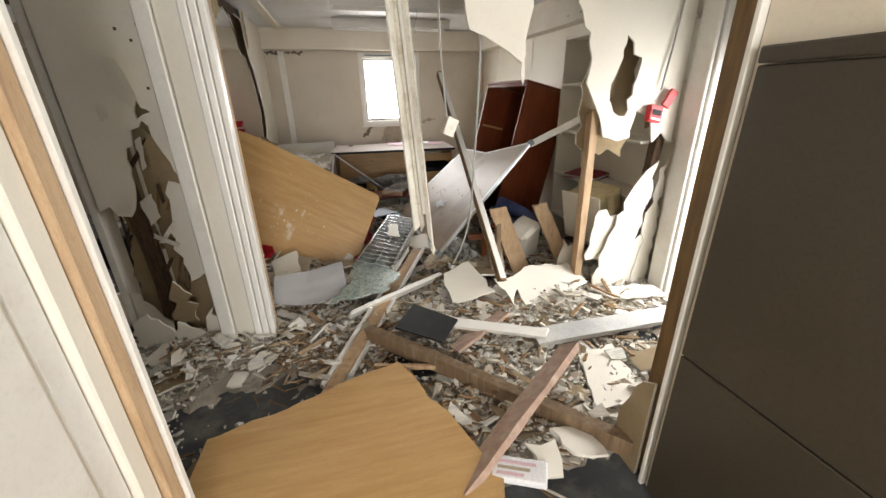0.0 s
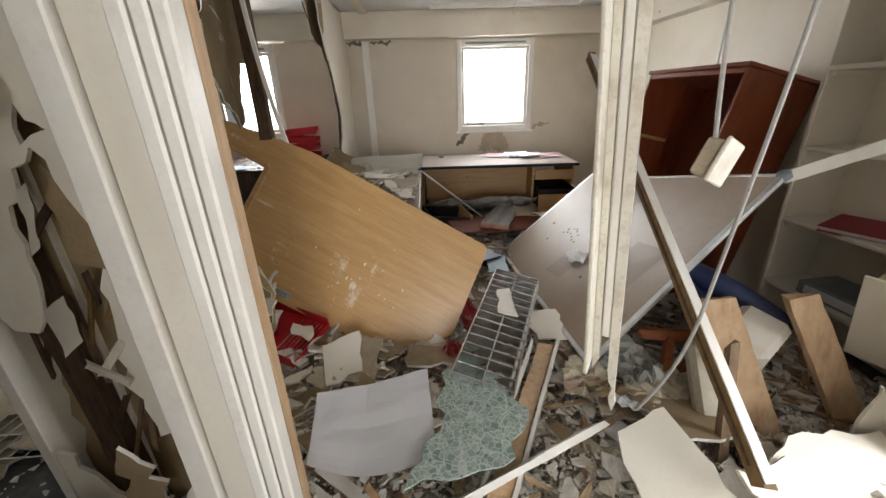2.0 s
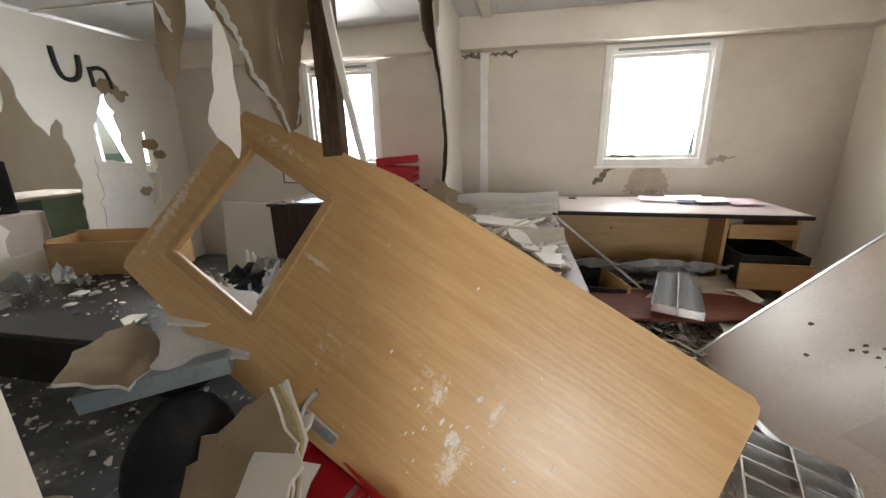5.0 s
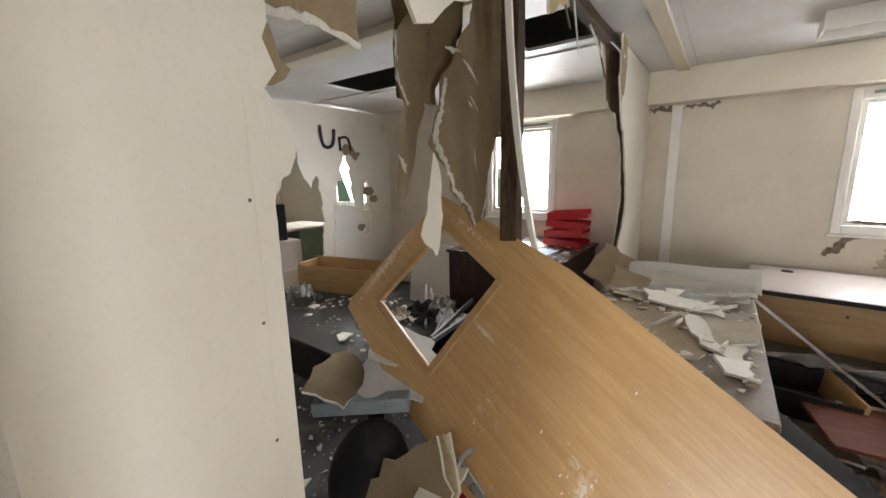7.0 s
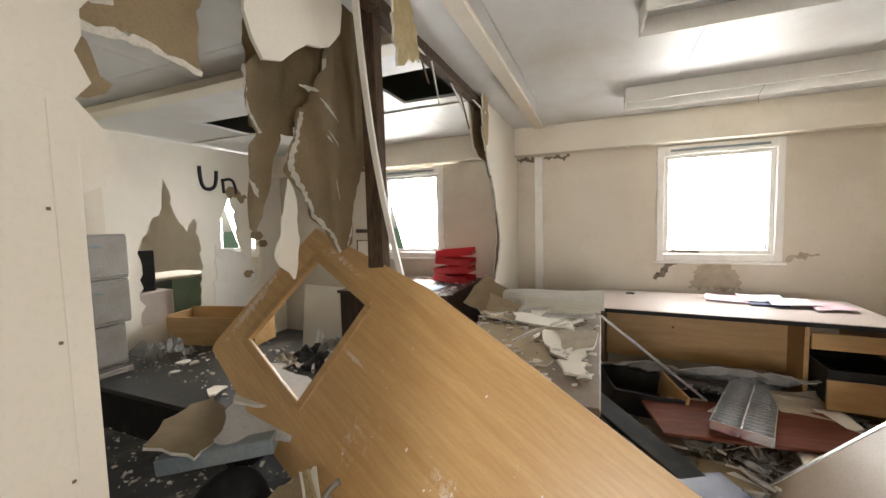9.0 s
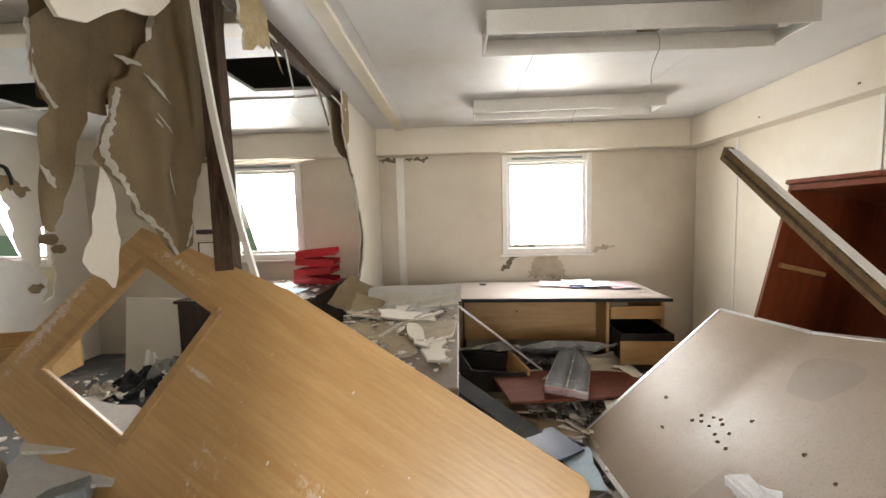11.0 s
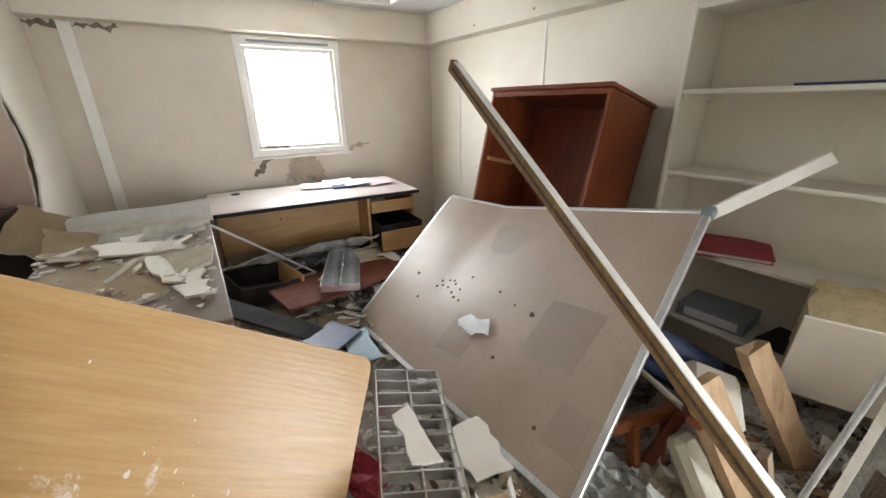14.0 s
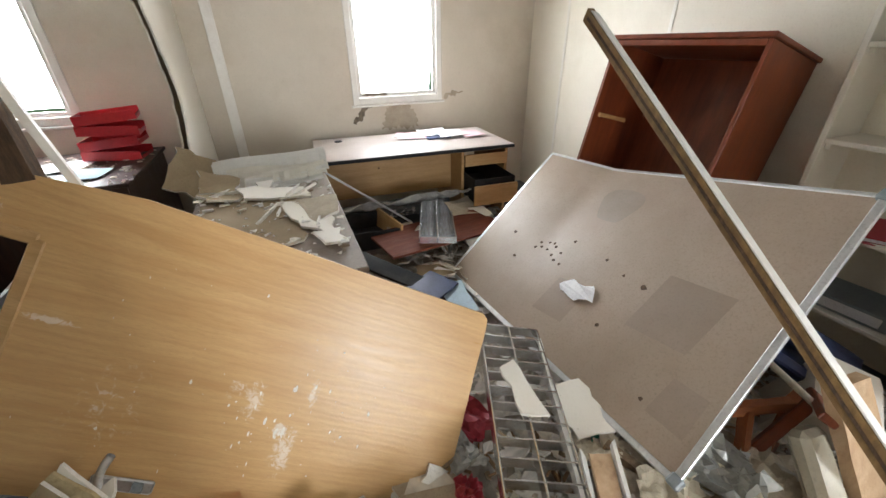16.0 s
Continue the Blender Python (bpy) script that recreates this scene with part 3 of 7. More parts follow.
part("casing", box(-0.1, 0.86, 0, 0.055, 1.09, H, 0.005), WHITE, fr)

nb = thing("corridor_noticeboard", "dark brown two-part board fixed on the corridor wall", "board")
part("upper_panel", box(1.595, -0.6, 0.64, 1.619, 1.145, 1.47, 0.004), NOTICE, nb)
part("lower_panel", box(1.595, -0.6, 0.02, 1.619, 1.145, 0.635, 0.004), NOTICE, nb)
part("top_rail", box(1.585, -0.6, 1.473, 1.619, 1.14, 1.51, 0.004), NOTICE, nb)

st = thing("stud_corridor_end", "torn corridor wall end with an exposed brown stud", "wall end", kind="structure")
part("stud", bar((1.68, 1.225, 0), (1.68, 1.225, H), 0.085, 0.105, (1, 0, 0), 0.004, segs=12), BATTEN_WOOD, st)
part("end_bead", box(1.6, 1.173, 0, 1.625, 1.19, H, 0.003), WHITE, st)
o = torn([(0.9, 0.0), (1.3, 0.0), (1.27, 0.3), (1.2, 0.6), (1.21, 1.15), (1.31, 1.35), (1.22, 1.62), (1.26, 2.24), (0.9, 2.24)], (0, 7, 8), 0.06, 0.012, 5)
part("torn_skin", sheet(o, 0.012, upright_x(1.75)), BOARD3, st)
o = torn([(1.22, 0.0), (1.36, 0.0), (1.34, 0.25), (1.27, 0.42), (1.22, 0.45)], (0, 4), 0.05, 0.012, 6)
part("torn_skin", sheet(o, 0.012, upright_x(1.615)), BOARD3, st)

# ---- partition across (with the doorway) ----
pw = thing("partition_doorway", "torn plasterboard partition round the inner doorway", "partition wall", kind="structure")
o = torn([(-0.60, 0.9), (-0.55, 0.92), (-0.47, 0.86), (-0.42, 0.98), (-0.40, 1.2), (-0.3, 1.33), (-0.22, 1.08), (-0.192, 1.05), (-0.192, 2.262), (-0.60, 2.262)], (6, 7, 8, 9), 0.04, 0.012, 11)
h1 = torn([(-0.315, 1.335), (-0.285, 1.355), (-0.25, 1.365), (-0.285, 1.385), (-0.295, 1.42), (-0.31, 1.39)], (), 0.02, 0.004, 12)
part("torn_skin", sheet(o, 0.012, upright_y(2.60), [h1]), BOARD3, pw, "cream plasterboard, punched and torn")
o = torn([(-0.30, 0.45), (-0.21, 0.5), (-0.2, 1.0), (-0.27, 1.03), (-0.33, 0.75)], (1,), 0.05, 0.012, 13)
part("torn_skin", sheet(o, 0.012, upright_y(2.63)), BOARD3, pw)
o = torn([(-0.61, 0.0), (-0.2, 0.0), (-0.2, 2.262), (-0.61, 2.262), (-0.61, 1.1), (-0.5, 0.9), (-0.6, 0.5)], (0, 1, 2, 3), 0.06, 0.012, 14)
part("back_skin", sheet(o, 0.012, upright_y(2.69) @ Matrix.Scale(-1, 4, (0, 0, 1))), BOARD3, pw, "brown paper face of the far skin")
part("stud", bar((-0.42, 2.645, 0), (-0.50, 2.645, 1.5), 0.07, 0.05, (1, 0, 0), 0.004, segs=9), ROT, pw, "rotten dark stud")
part("stud", bar((-0.47, 2.64, 0.02), (-0.44, 2.64, 0.95), 0.05, 0.04, (1, 0, 0), 0.004, segs=8), ROT, pw, "rotten dark stud")
for k, (pts, y, s) in enumerate((([(-0.60, 0.0), (-0.40, 0.0), (-0.43, 0.12), (-0.5, 0.3), (-0.55, 0.42), (-0.60, 0.44)], 2.602, 21), ([(-0.36, 0.0), (-0.2, 0.0), (-0.2, 0.36), (-0.27, 0.22)], 2.604, 22))):
    part("torn_skin", sheet(torn(pts, (0, 5), 0.04, 0.014, s), 0.012, upright_y(y)), BOARD3, pw)
part("angle_bead", box(-0.648, 2.60, 0, -0.612, 2.73, H, 0.003), WHITE, pw, "white steel corner post with rust spots")

jl = thing("door_casing_inner", "white moulded door casing with a bare wooden edge", "door frame", kind="structure")
part("casing", box(-0.19, 2.535, 0.0, -0.118, 2.66, H, 0.005), WHITE, jl)
part("lining", box(-0.115, 2.56, 0.0, -0.012, 2.66, H, 0.004), CREAM_LITE, jl)
part("stop", box(-0.009, 2.525, 0.0, 0.03, 2.66, H, 0.006), WHITE, jl)
part("stop", box(0.033, 2.53, 0.0, 0.068, 2.598, H, 0.006), WHITE, jl)
part("stop", box(0.071, 2.535, 0.0, 0.103, 2.598, H, 0.006), WHITE, jl)
part("wooden_edge", box(0.033, 2.601, 0.0, 0.101, 2.652, H, 0.003), PINE, jl, "bare brown lining edge")

hd = thing("header_timber", "brown timber head plate under the ceiling", "timber", kind="structure")
part("plate", box(0.11, 2.56, 2.16, RX, 2.62, H - 0.002, 0.004), OLD_WOOD, hd)

rw = thing("partition_alarm_side", "smashed plasterboard partition with exposed studs", "partition wall", kind="structure")
o = torn([(1.30, 2.16), (1.335, 1.73), (1.42, 1.70), (1.5, 1.66), (1.6, 1.6), (1.655, 1.46), (1.68, 1.8), (1.70, 2.16)], (7,), 0.05, 0.012, 31)
part("torn_skin", sheet(o, 0.012, upright_y(2.535)), BOARD3, rw, "cream plasterboard hanging in a point")
o = torn([(1.98, 2.16), (1.99, 1.83), (2.08, 1.6), (2.09, 1.42), (2.2, 1.22), (2.22, 1.15), (2.33, 1.12), (2.42, 1.14), (2.44, 1.3), (2.56, 1.24), (2.6, 1.1), (2.66, 1.16), (2.75, 1.1), (2.75, 2.16)], (12, 13), 0.05, 0.013, 32)
h1 = torn([(2.27, 1.3), (2.36, 1.27), (2.39, 1.45), (2.42, 1.6), (2.36, 1.62), (2.3, 1.72), (2.27, 1.55), (2.23, 1.42)], (), 0.04, 0.01, 33)
part("torn_skin", sheet(o, 0.012, upright_y(2.535), [h1]), BOARD3, rw, "cream plasterboard with a jagged hole")
o = torn([(2.1, 1.1), (2.45, 1.0), (2.48, 2.16), (2.12, 2.16)], (2,), 0.06, 0.015, 34)
part("back_skin", sheet(o, 0.012, upright_y(2.63) @ Matrix.Scale(-1, 4, (0, 0, 1))), BOARD3, rw)
part("stud", bar((2.19, 2.585, 0.0), (2.17, 2.585, 1.3), 0.05, 0.06, (1, 0, 0), 0.004, segs=10), PINE, rw)
part("stud", bar((2.60, 2.585, 0.0), (2.70, 2.585, 1.25), 0.06, 0.06, (1, 0, 0), 0.004, segs=12), ROT, rw, "rotten dark stud")
part("stud", bar((2.62, 2.59, 1.2), (2.52, 2.59, 2.16), 0.05, 0.05, (1, 0, 0), 0.004, segs=8), OLD_WOOD, rw)
for k, (pts, y, tilt) in enumerate((
    ([(2.25, 0.05), (2.5, 0.1), (2.62, 0.55), (2.66, 0.98), (2.5, 0.82), (2.4, 0.62)], 2.56, -8), ([(2.3, 0.0), (2.72, 0.0), (2.76, 0.5), (2.62, 0.42), (2.45, 0.3)], 2.50, 6),
    ([(2.22, 0.3), (2.4, 0.28), (2.42, 0.62), (2.27, 0.66)], 2.62, -14), ([(2.62, 0.0), (2.76, 0.0), (2.76, 1.0), (2.7, 0.8)], 2.535, 0), ([(2.05, 0.05), (2.25, 0.0), (2.3, 0.3), (2.12, 0.42)], 2.6, 15))):
    part("torn_skin", sheet(torn(pts, (), 0.05, 0.014, 40 + k), 0.012, upright_y(y) @ pose(0, 0, 0, 0, tilt * 0.15, 0)), BOARD3, rw)

# ---- partition along (between the two offices) ----
pl = thing("partition_between_rooms", "plasterboard partition, mostly smashed away", "partition wall", kind="structure")
X, XN = -0.28, -0.41
o = torn([(2.67, 0.0), (3.095, 0.0), (3.095, 1.45), (3.142, 1.47), (3.165, 1.56), (3.105, 1.63), (3.11, 1.72), (3.13, 1.86), (3.16, 2.0), (3.15, 2.262), (2.67, 2.262)], (0, 1, 9, 10), 0.035, 0.012, 51)
part("intact_skin", sheet(o, 0.012, upright_x(XN)), BOARD3, pl, "smooth cream plasterboard")
part("edge_bead", box(XN - 0.02, 3.062, 0, XN + 0.0075, 3.104, 1.62, 0.001), CREAM_LITE, pl, "screwed edge strip")
for z in (0.55, 0.91, 1.175, 1.42):
    part("screw_head", box(XN + 0.0062, 3.05, z, XN + 0.0075, 3.056, z + 0.006), OLD_WOOD, pl)
o = torn([(3.10, 1.75), (3.115, 1.785), (3.185, 1.685), (3.14, 1.645), (3.105, 1.64)], (), 0.03, 0.006, 52)
part("far_skin", sheet(o, 0.012, upright_x(XN - 0.03) @ Matrix.Scale(-1, 4, (0, 0, 1))), BOARD3, pl, "brown paper back of a torn flap")
o = torn([(3.12, 1.85), (3.2, 1.86), (3.22, 1.95), (3.2, 2.262), (3.43, 2.262), (3.385, 1.86), (3.39, 1.775), (3.26, 1.80), (3.12, 1.775), (3.10, 1.80)], (3,), 0.03, 0.008, 53)
part("far_skin", sheet(o, 0.012, upright_x(XN - 0.04) @ Matrix.Scale(-1, 4, (0, 0, 1))), BOARD3, pl, "brown paper back of the far skin")
for pts in ([(3.10, 1.79), (3.26, 1.808), (3.39, 1.782), (3.385, 1.768), (3.26, 1.79), (3.11, 1.772)], [(3.12, 1.852), (3.2, 1.868), (3.2, 1.853), (3.12, 1.838)]):
    part("tear", sheet(torn(pts, (), 0.02, 0.004, 54), 0.004, upright_x(XN - 0.030)), GYPSUM, pl)
# the skin that hangs loose from the ceiling
HANG = Matrix(((0, 0, 1, -0.42), (1.0626, 0.086, 0, 3.641), (0.0989, 0.8135, 0, 1.1969), (0, 0, 0, 1)))


def folds(u, v):
    return 0.012 * math.sin(u * 15 + 0.6 * v) + 0.003 * math.sin(u * 41 + 4 * v) + 0.012 * noise.noise(Vector((u * 7, v * 5, 3)))


o = torn([(0.049, 0.785), (0.13, 0.98), (0.191, 1.25), (0.463, 1.25), (0.456, 0.853), (0.451, 0.456), (0.358, 0.457), (0.315, 0.298), (0.313, 0.095), (0.222, 0.066), (0.147, 0.156), (0.063, 0.247), (0.011, 0.361), (-0.051, 0.454), (-0.013, 0.672)], (2,), 0.04, 0.009, 54)
part("hanging_skin", draped(o, HANG, 0.008, folds), PAPER_BROWN, pl, "hanging plasterboard with brown paper and white tears")
o = torn([(-0.183, 0.824), (-0.174, 0.675), (-0.113, 0.59), (-0.159, 0.542), (-0.153, 0.347), (-0.141, 0.241), (-0.092, 0.198), (-0.051, 0.444), (-0.024, 0.613), (0.007, 0.77), (0.056, 0.96), (-0.071, 0.96)], (10, 11), 0.04, 0.008, 53)
part("hanging_skin", draped(o, HANG @ Matrix.Translation((0, 0, -0.03)), 0.008, lambda u, v: folds(u, v) - 0.25 * (u + 0.1)), PAPER_BROWN, pl)
o = torn([(-0.05, 0.43), (-0.105, 0.129), (-0.004, 0.007), (-0.02, 0.33)], (), 0.04, 0.005, 55)
o2 = torn([(-0.13, 0.62), (0.03, 0.6), (0.12, 0.8), (0.22, 1.25), (-0.16, 1.25), (-0.15, 0.8)], (3,), 0.04, 0.01, 57)
part("hanging_skin", draped(o2, HANG @ Matrix.Translation((0, 0, -0.05)), 0.008, folds), [PAPER_BROWN], pl)
part("flap", draped(o, HANG @ Matrix.Translation((0, 0, 0.012)), 0.003, lambda u, v: 0.02 * math.sin(v * 7), 0.012), CREAM_LITE, pl, "peeled cream paper flap")
o = torn([(-0.3, 1.25), (-0.247, 0.964), (-0.22, 0.885), (-0.183, 0.824), (-0.121, 0.84), (-0.073, 0.896), (-0.023, 0.943), (0.077, 0.975), (0.132, 1.06), (0.15, 1.25)], (9,), 0.04, 0.01, 56)
part("torn_skin", sheet(o, 0.012, HANG @ Matrix.Translation((0, 0, 0.05))), BOARD3, pl, "cream plasterboard remnant under the ceiling")
for k, (pts, w) in enumerate((([(0.005, 0.69), (-0.033, 0.467), (0.064, 0.265), (0.154, 0.175), (0.222, 0.07)], 0.012), ([(-0.183, 0.824), (-0.172, 0.675), (-0.115, 0.59)], 0.010), ([(0.081, 0.766), (0.201, 0.683)], 0.010), ([(0.129, 0.632), (0.194, 0.565)], 0.006), ([(0.328, 1.035), (0.432, 0.957)], 0.008), ([(0.192, 0.428), (0.226, 0.314)], 0.006), ([(-0.01, 0.796), (0.073, 0.79)], 0.016), ([(0.357, 0.48), (0.45, 0.46)], 0.010), ([(0.273, 0.09), (0.301, 0.186)], 0.009), ([(-0.155, 0.419), (-0.118, 0.351)], 0.013), ([(0.12, 0.61), (0.15, 0.58)], 0.006), ([(-0.02, 0.56), (-0.03, 0.48)], 0.008))):
    rng = random.Random(70 + k)
    sides = ([], [])
    for a, b in zip(pts, pts[1:]):
        d = math.hypot(b[0] - a[0], b[1] - a[1])
        n_ = max(3, int(d / 0.012))
        for i in range(n_ + (b == pts[-1])):
            q = i / n_
            x, y = a[0] + (b[0] - a[0]) * q, a[1] + (b[1] - a[1]) * q
            nx, ny = -(b[1] - a[1]) / d, (b[0] - a[0]) / d
            ww = w * (0.25 + 0.75 * math.sin(math.pi * q)) if len(pts) == 2 else w
            for sd, sgn in zip(sides, (1, -1)):
                g = sgn * ww * rng.uniform(0.25, 1.15)
                sd.append((x + nx * g, y + ny * g))
    bm = bmesh.new()
    lift_ = 0.009 if k not in (1, 9, 11) else -0.012
    ra, rb = ([bm.verts.new(HANG @ Vector((u, v, folds(u, v) + lift_))) for u, v in sd] for sd in sides)
    for i in range(len(ra) - 1):
        bm.faces.new((ra[i], ra[i + 1], rb[i + 1], rb[i]))
    bmesh.ops.solidify(bm, geom=bm.faces, thickness=0.003)
    part("tear", bm, GYPSUM, pl)
part("stud", bar((-0.37, 4.10, 0.0), (-0.36, 4.06, H), 0.055, 0.07, (0, 1, 0), 0.004, segs=10), ROT, pl, "dark timber stud")
part("batten", bar((-0.235, 4.11, 1.0), (-0.28, 3.84, 2.262), 0.014, 0.022, (0, 1, 0), 0.002, segs=10, bend=0.04), WHITE, pl, "bowed white edge strip")
o = torn([(5.36, 0.0), (5.5, 0.7), (5.62, 0.9), (5.78, 1.05), (5.84, 1.24), (5.76, 1.45), (5.66, 1.63), (5.52, 1.8), (5.43, 1.96), (5.44, 2.262), (WY - 0.001, 2.262), (WY - 0.001, 0.0)], (9, 10, 11), 0.05, 0.012, 56)
part("torn_skin", sheet(o, 0.012, upright_x(X)), BOARD3, pl, "cream plasterboard with a ragged broken edge")
o = torn([(5.6, 0.0), (5.75, 0.7), (5.95, 1.0), (6.05, 1.24), (5.95, 1.6), (5.7, 1.86), (5.4, 1.92), (5.3, 2.262), (WY - 0.001, 2.262), (WY - 0.001, 0.0)], (7, 8, 9), 0.05, 0.014, 57)
part("far_skin", sheet(o, 0.012, upright_x(X - 0.08) @ Matrix.Scale(-1, 4, (0, 0, 1))), BOARD3, pl)
o = torn([(5.28, 2.262), (5.26, 2.02), (5.33, 1.88), (5.4, 1.98), (5.42, 2.262)], (4,), 0.04, 0.014, 58)
part("flap", sheet(o, 0.012, upright_x(X + 0.03) @ Matrix.Scale(-1, 4, (0, 0, 1))), BOARD3, pl)
part("head_plate", bar((X - 0.04, 3.34, H - 0.03), (X - 0.04, 5.45, H - 0.03), 0.05, 0.06, (0, 0, 1), 0.004, segs=14), ROT, pl, "splintered dark head plate")
for k in range(7):
    y = 4.2 + 0.17 * k + 0.05 * math.sin(k * 3.1)
    part("splinter", bar((X - 0.04 + 0.02 * math.sin(k), y, H - 0.03), (X + 0.04 * math.cos(k * 2), y + 0.12, H - 0.12 - 0.07 * (k % 3)), 0.01, 0.006, (0, 0, 1), 0, segs=3), (WHITE, OLD_WOOD)[k % 2], pl)
fb = torn([(3.98, 2.262), (3.97, 2.1), (3.99, 1.97), (4.04, 1.99), (4.08, 2.03), (4.18, 2.05), (4.16, 2.14), (4.1, 2.262)], (5,), 0.03, 0.012, 59)
part("flap", sheet(fb, 0.01, upright_x(X + 0.08)), [FOAM, FOAM, GYPSUM], pl, "torn brown board scrap")

# ---- the fallen door ----
mx = axes((0.212, 3.55, 0.075), (-1.185, 3.914, 0.811), (0.885, 3.767, 0.582))
door = thing("fallen_door", "fallen oak-veneered door with an empty vision panel, scuffed with plaster", "door", mx)
# local x: along the length; y: across
outl = [(-0.1, -0.03), (-0.22, 0.0), (-0.36, 0.13), (-0.374, 0.2), (-0.352, 0.456), (-0.338, 0.61), (-0.326, 0.775), (-0.318, 0.803), (-0.295, 0.818), (0.47, 0.83), (0.85, 0.832), (1.1, 0.80), (1.545, 0.74), (1.59, 0.4), (1.625, 0.03), (1.61, -0.005), (1.03, -0.04), (0.69, -0.025), (0.3, -0.01)]
vh = [(1.026, 0.144), (1.481, 0.147), (1.435, 0.646), (1.035, 0.640)]
part("leaf", sheet(outl, 0.042, I4, [vh]), [OAK_DOOR, OAK_DOOR, OAK_RAW], door)
for a, b in zip(vh, vh[1:] + vh[:1]):
    part("glazing_bead", bar((*a, -0.012), (*b, -0.012), 0.026, 0.036, (0, 0, 1), 0.004), OAK_RAW, door)
plate_ = part("back_plate", box(0.555, 0.012, -0.03, 0.715, 0.052, -0.022, 0.006), ALU, door, "scratched aluminium back plate")
hb = tube([(0.66, 0.032, -0.03), (0.66, 0.032, -0.075), (0.668, 0.042, -0.085), (0.69, 0.09, -0.082), (0.675, 0.14, -0.078)], 0.0105, plate_, "lever", ALU)
part("lock_rose", box(0.58, 0.017, -0.034, 0.61, 0.047, -0.0305, 0.004), STEEL_GREY, plate_)
rng = random.Random(4)
sc = bmesh.new()
for cx, cy, n, sx, sy in ((0.34, 0.40, 12, 0.03, 0.07), (0.42, 0.23, 16, 0.05, 0.06), (0.55, 0.3, 10, 0.06, 0.07), (0.2, 0.3, 25, 0.1, 0.1), (0.38, 0.22, 30, 0.012, 0.012), (1.0, 0.45, 14, 0.35, 0.2), (1.76, 0.3, 25, 0.02, 0.2), (1.74, 0.06, 30, 0.015, 0.03), (0.75, 0.35, 20, 0.3, 0.2)):
    for _ in range(n):
        x, y, r = cx - 0.11 + rng.gauss(0, sx), cy + 0.035 + rng.gauss(0, sy), 0.0009 + 0.0035 * rng.random() ** 2.5
        if not (-0.25 < x < 1.57 and 0.02 < y < 0.73) or (0.99 < x < 1.52 and 0.1 < y < 0.68):
            continue
        a0, st = rng.uniform(0, 6.3), rng.uniform(1.0, 3.2)
        vs = [sc.verts.new((x + r * rng.uniform(0.5, 1.4) * math.cos(a0 + k), y + r * st * rng.uniform(0.5, 1.4) * math.sin(a0 + k), -0.0225)) for k in (0, 1.05, 2.1, 3.15, 4.2, 5.25)]
        sc.faces.new(vs)
part("plaster_scuffs", sc, CHALK, door, "white plaster scuffs")["kind"] = "stuff"

# ---- the bent pinboard ----
pb = thing("fallen_pinboard", "bent hardboard-backed noticeboard with an aluminium edge", "noticeboard")
LL, LB, TL_, TM, TR_ = (Vector(v) for v in ((1.19, 4.78, 0.115), (1.283, 3.128, 0.222), (2.094, 4.996, 0.782), (2.165, 4.465, 0.796), (2.105, 3.272, 1.041)))


def on_board(s_, t_, off=0.0):
    """A point of the bent board: s_ along it, t_ up it, off in front of it."""
    low = LL.lerp(LB, s_)
    top = TL_.lerp(TM, s_ / 0.3) if s_ < 0.3 else TM.lerp(TR_, (s_ - 0.3) / 0.7)
    return low.lerp(top, t_) + Vector((-0.607, 0.025, 0.795)) * off


def patch_on_board(ring, off):
    bm = bmesh.new()
    bm.faces.new([bm.verts.new(on_board(s_, t_, off)) for s_, t_ in ring])
    return bm


bm = bmesh.new()
NS, NT = 30, 16
front = [[bm.verts.new(on_board(i / NS, j / NT, 0.005)) for i in range(NS + 1)] for j in range(NT + 1)]
rear = [[bm.verts.new(on_board(i / NS, j / NT, -0.007)) for i in range(NS + 1)] for j in range(NT + 1)]
for j in range(NT):
    for i in range(NS):
        bm.faces.new((front[j][i], front[j][i + 1], front[j + 1][i + 1], front[j + 1][i]))
        bm.faces.new((rear[j + 1][i], rear[j + 1][i + 1], rear[j][i + 1], rear[j][i]))
o = part("panel", bm, BOARD, pb)
for f in o.data.polygons:
    f.use_smooth = True
part("bottom_rail", bar(LL, LB, 0.02, 0.026, (-0.5, 0, 0.8), 0.003), ALU, pb)
part("end_rail", bar(LB, TR_, 0.022, 0.028, (-0.5, 0, 0.8), 0.003), ALU, pb)
part("end_rail", bar(LL, TL_, 0.016, 0.022, (-0.5, 0, 0.8), 0.003), ALU, pb)
part("top_rail", bar(TL_, TM, 0.014, 0.022, (-0.5, 0, 0.8), 0.003), ALU, pb)
part("top_rail", bar(TM, TR_, 0.014, 0.022, (-0.5, 0, 0.8), 0.003), ALU, pb)
for v in (LB, TR_):
    part("corner_clip", box(-0.022, -0.022, -0.02, 0.022, 0.022, 0.02, 0.006, mx=Matrix.Translation(v) @ pose(0, 0, 0, 0, -34, 0)), STEEL_GREY, pb)
rng = random.Random(9)
DP, RING = material("darker_patch", (0.275, 0.21, 0.16), (0.335, 0.26, 0.205), 0.5, 3, 100, 0.03, grain=0.9), material("damp_ring_stain", (0.265, 0.21, 0.16), (0.325, 0.265, 0.215), 0.5, 5, 100, 0.03, grain=0.9)
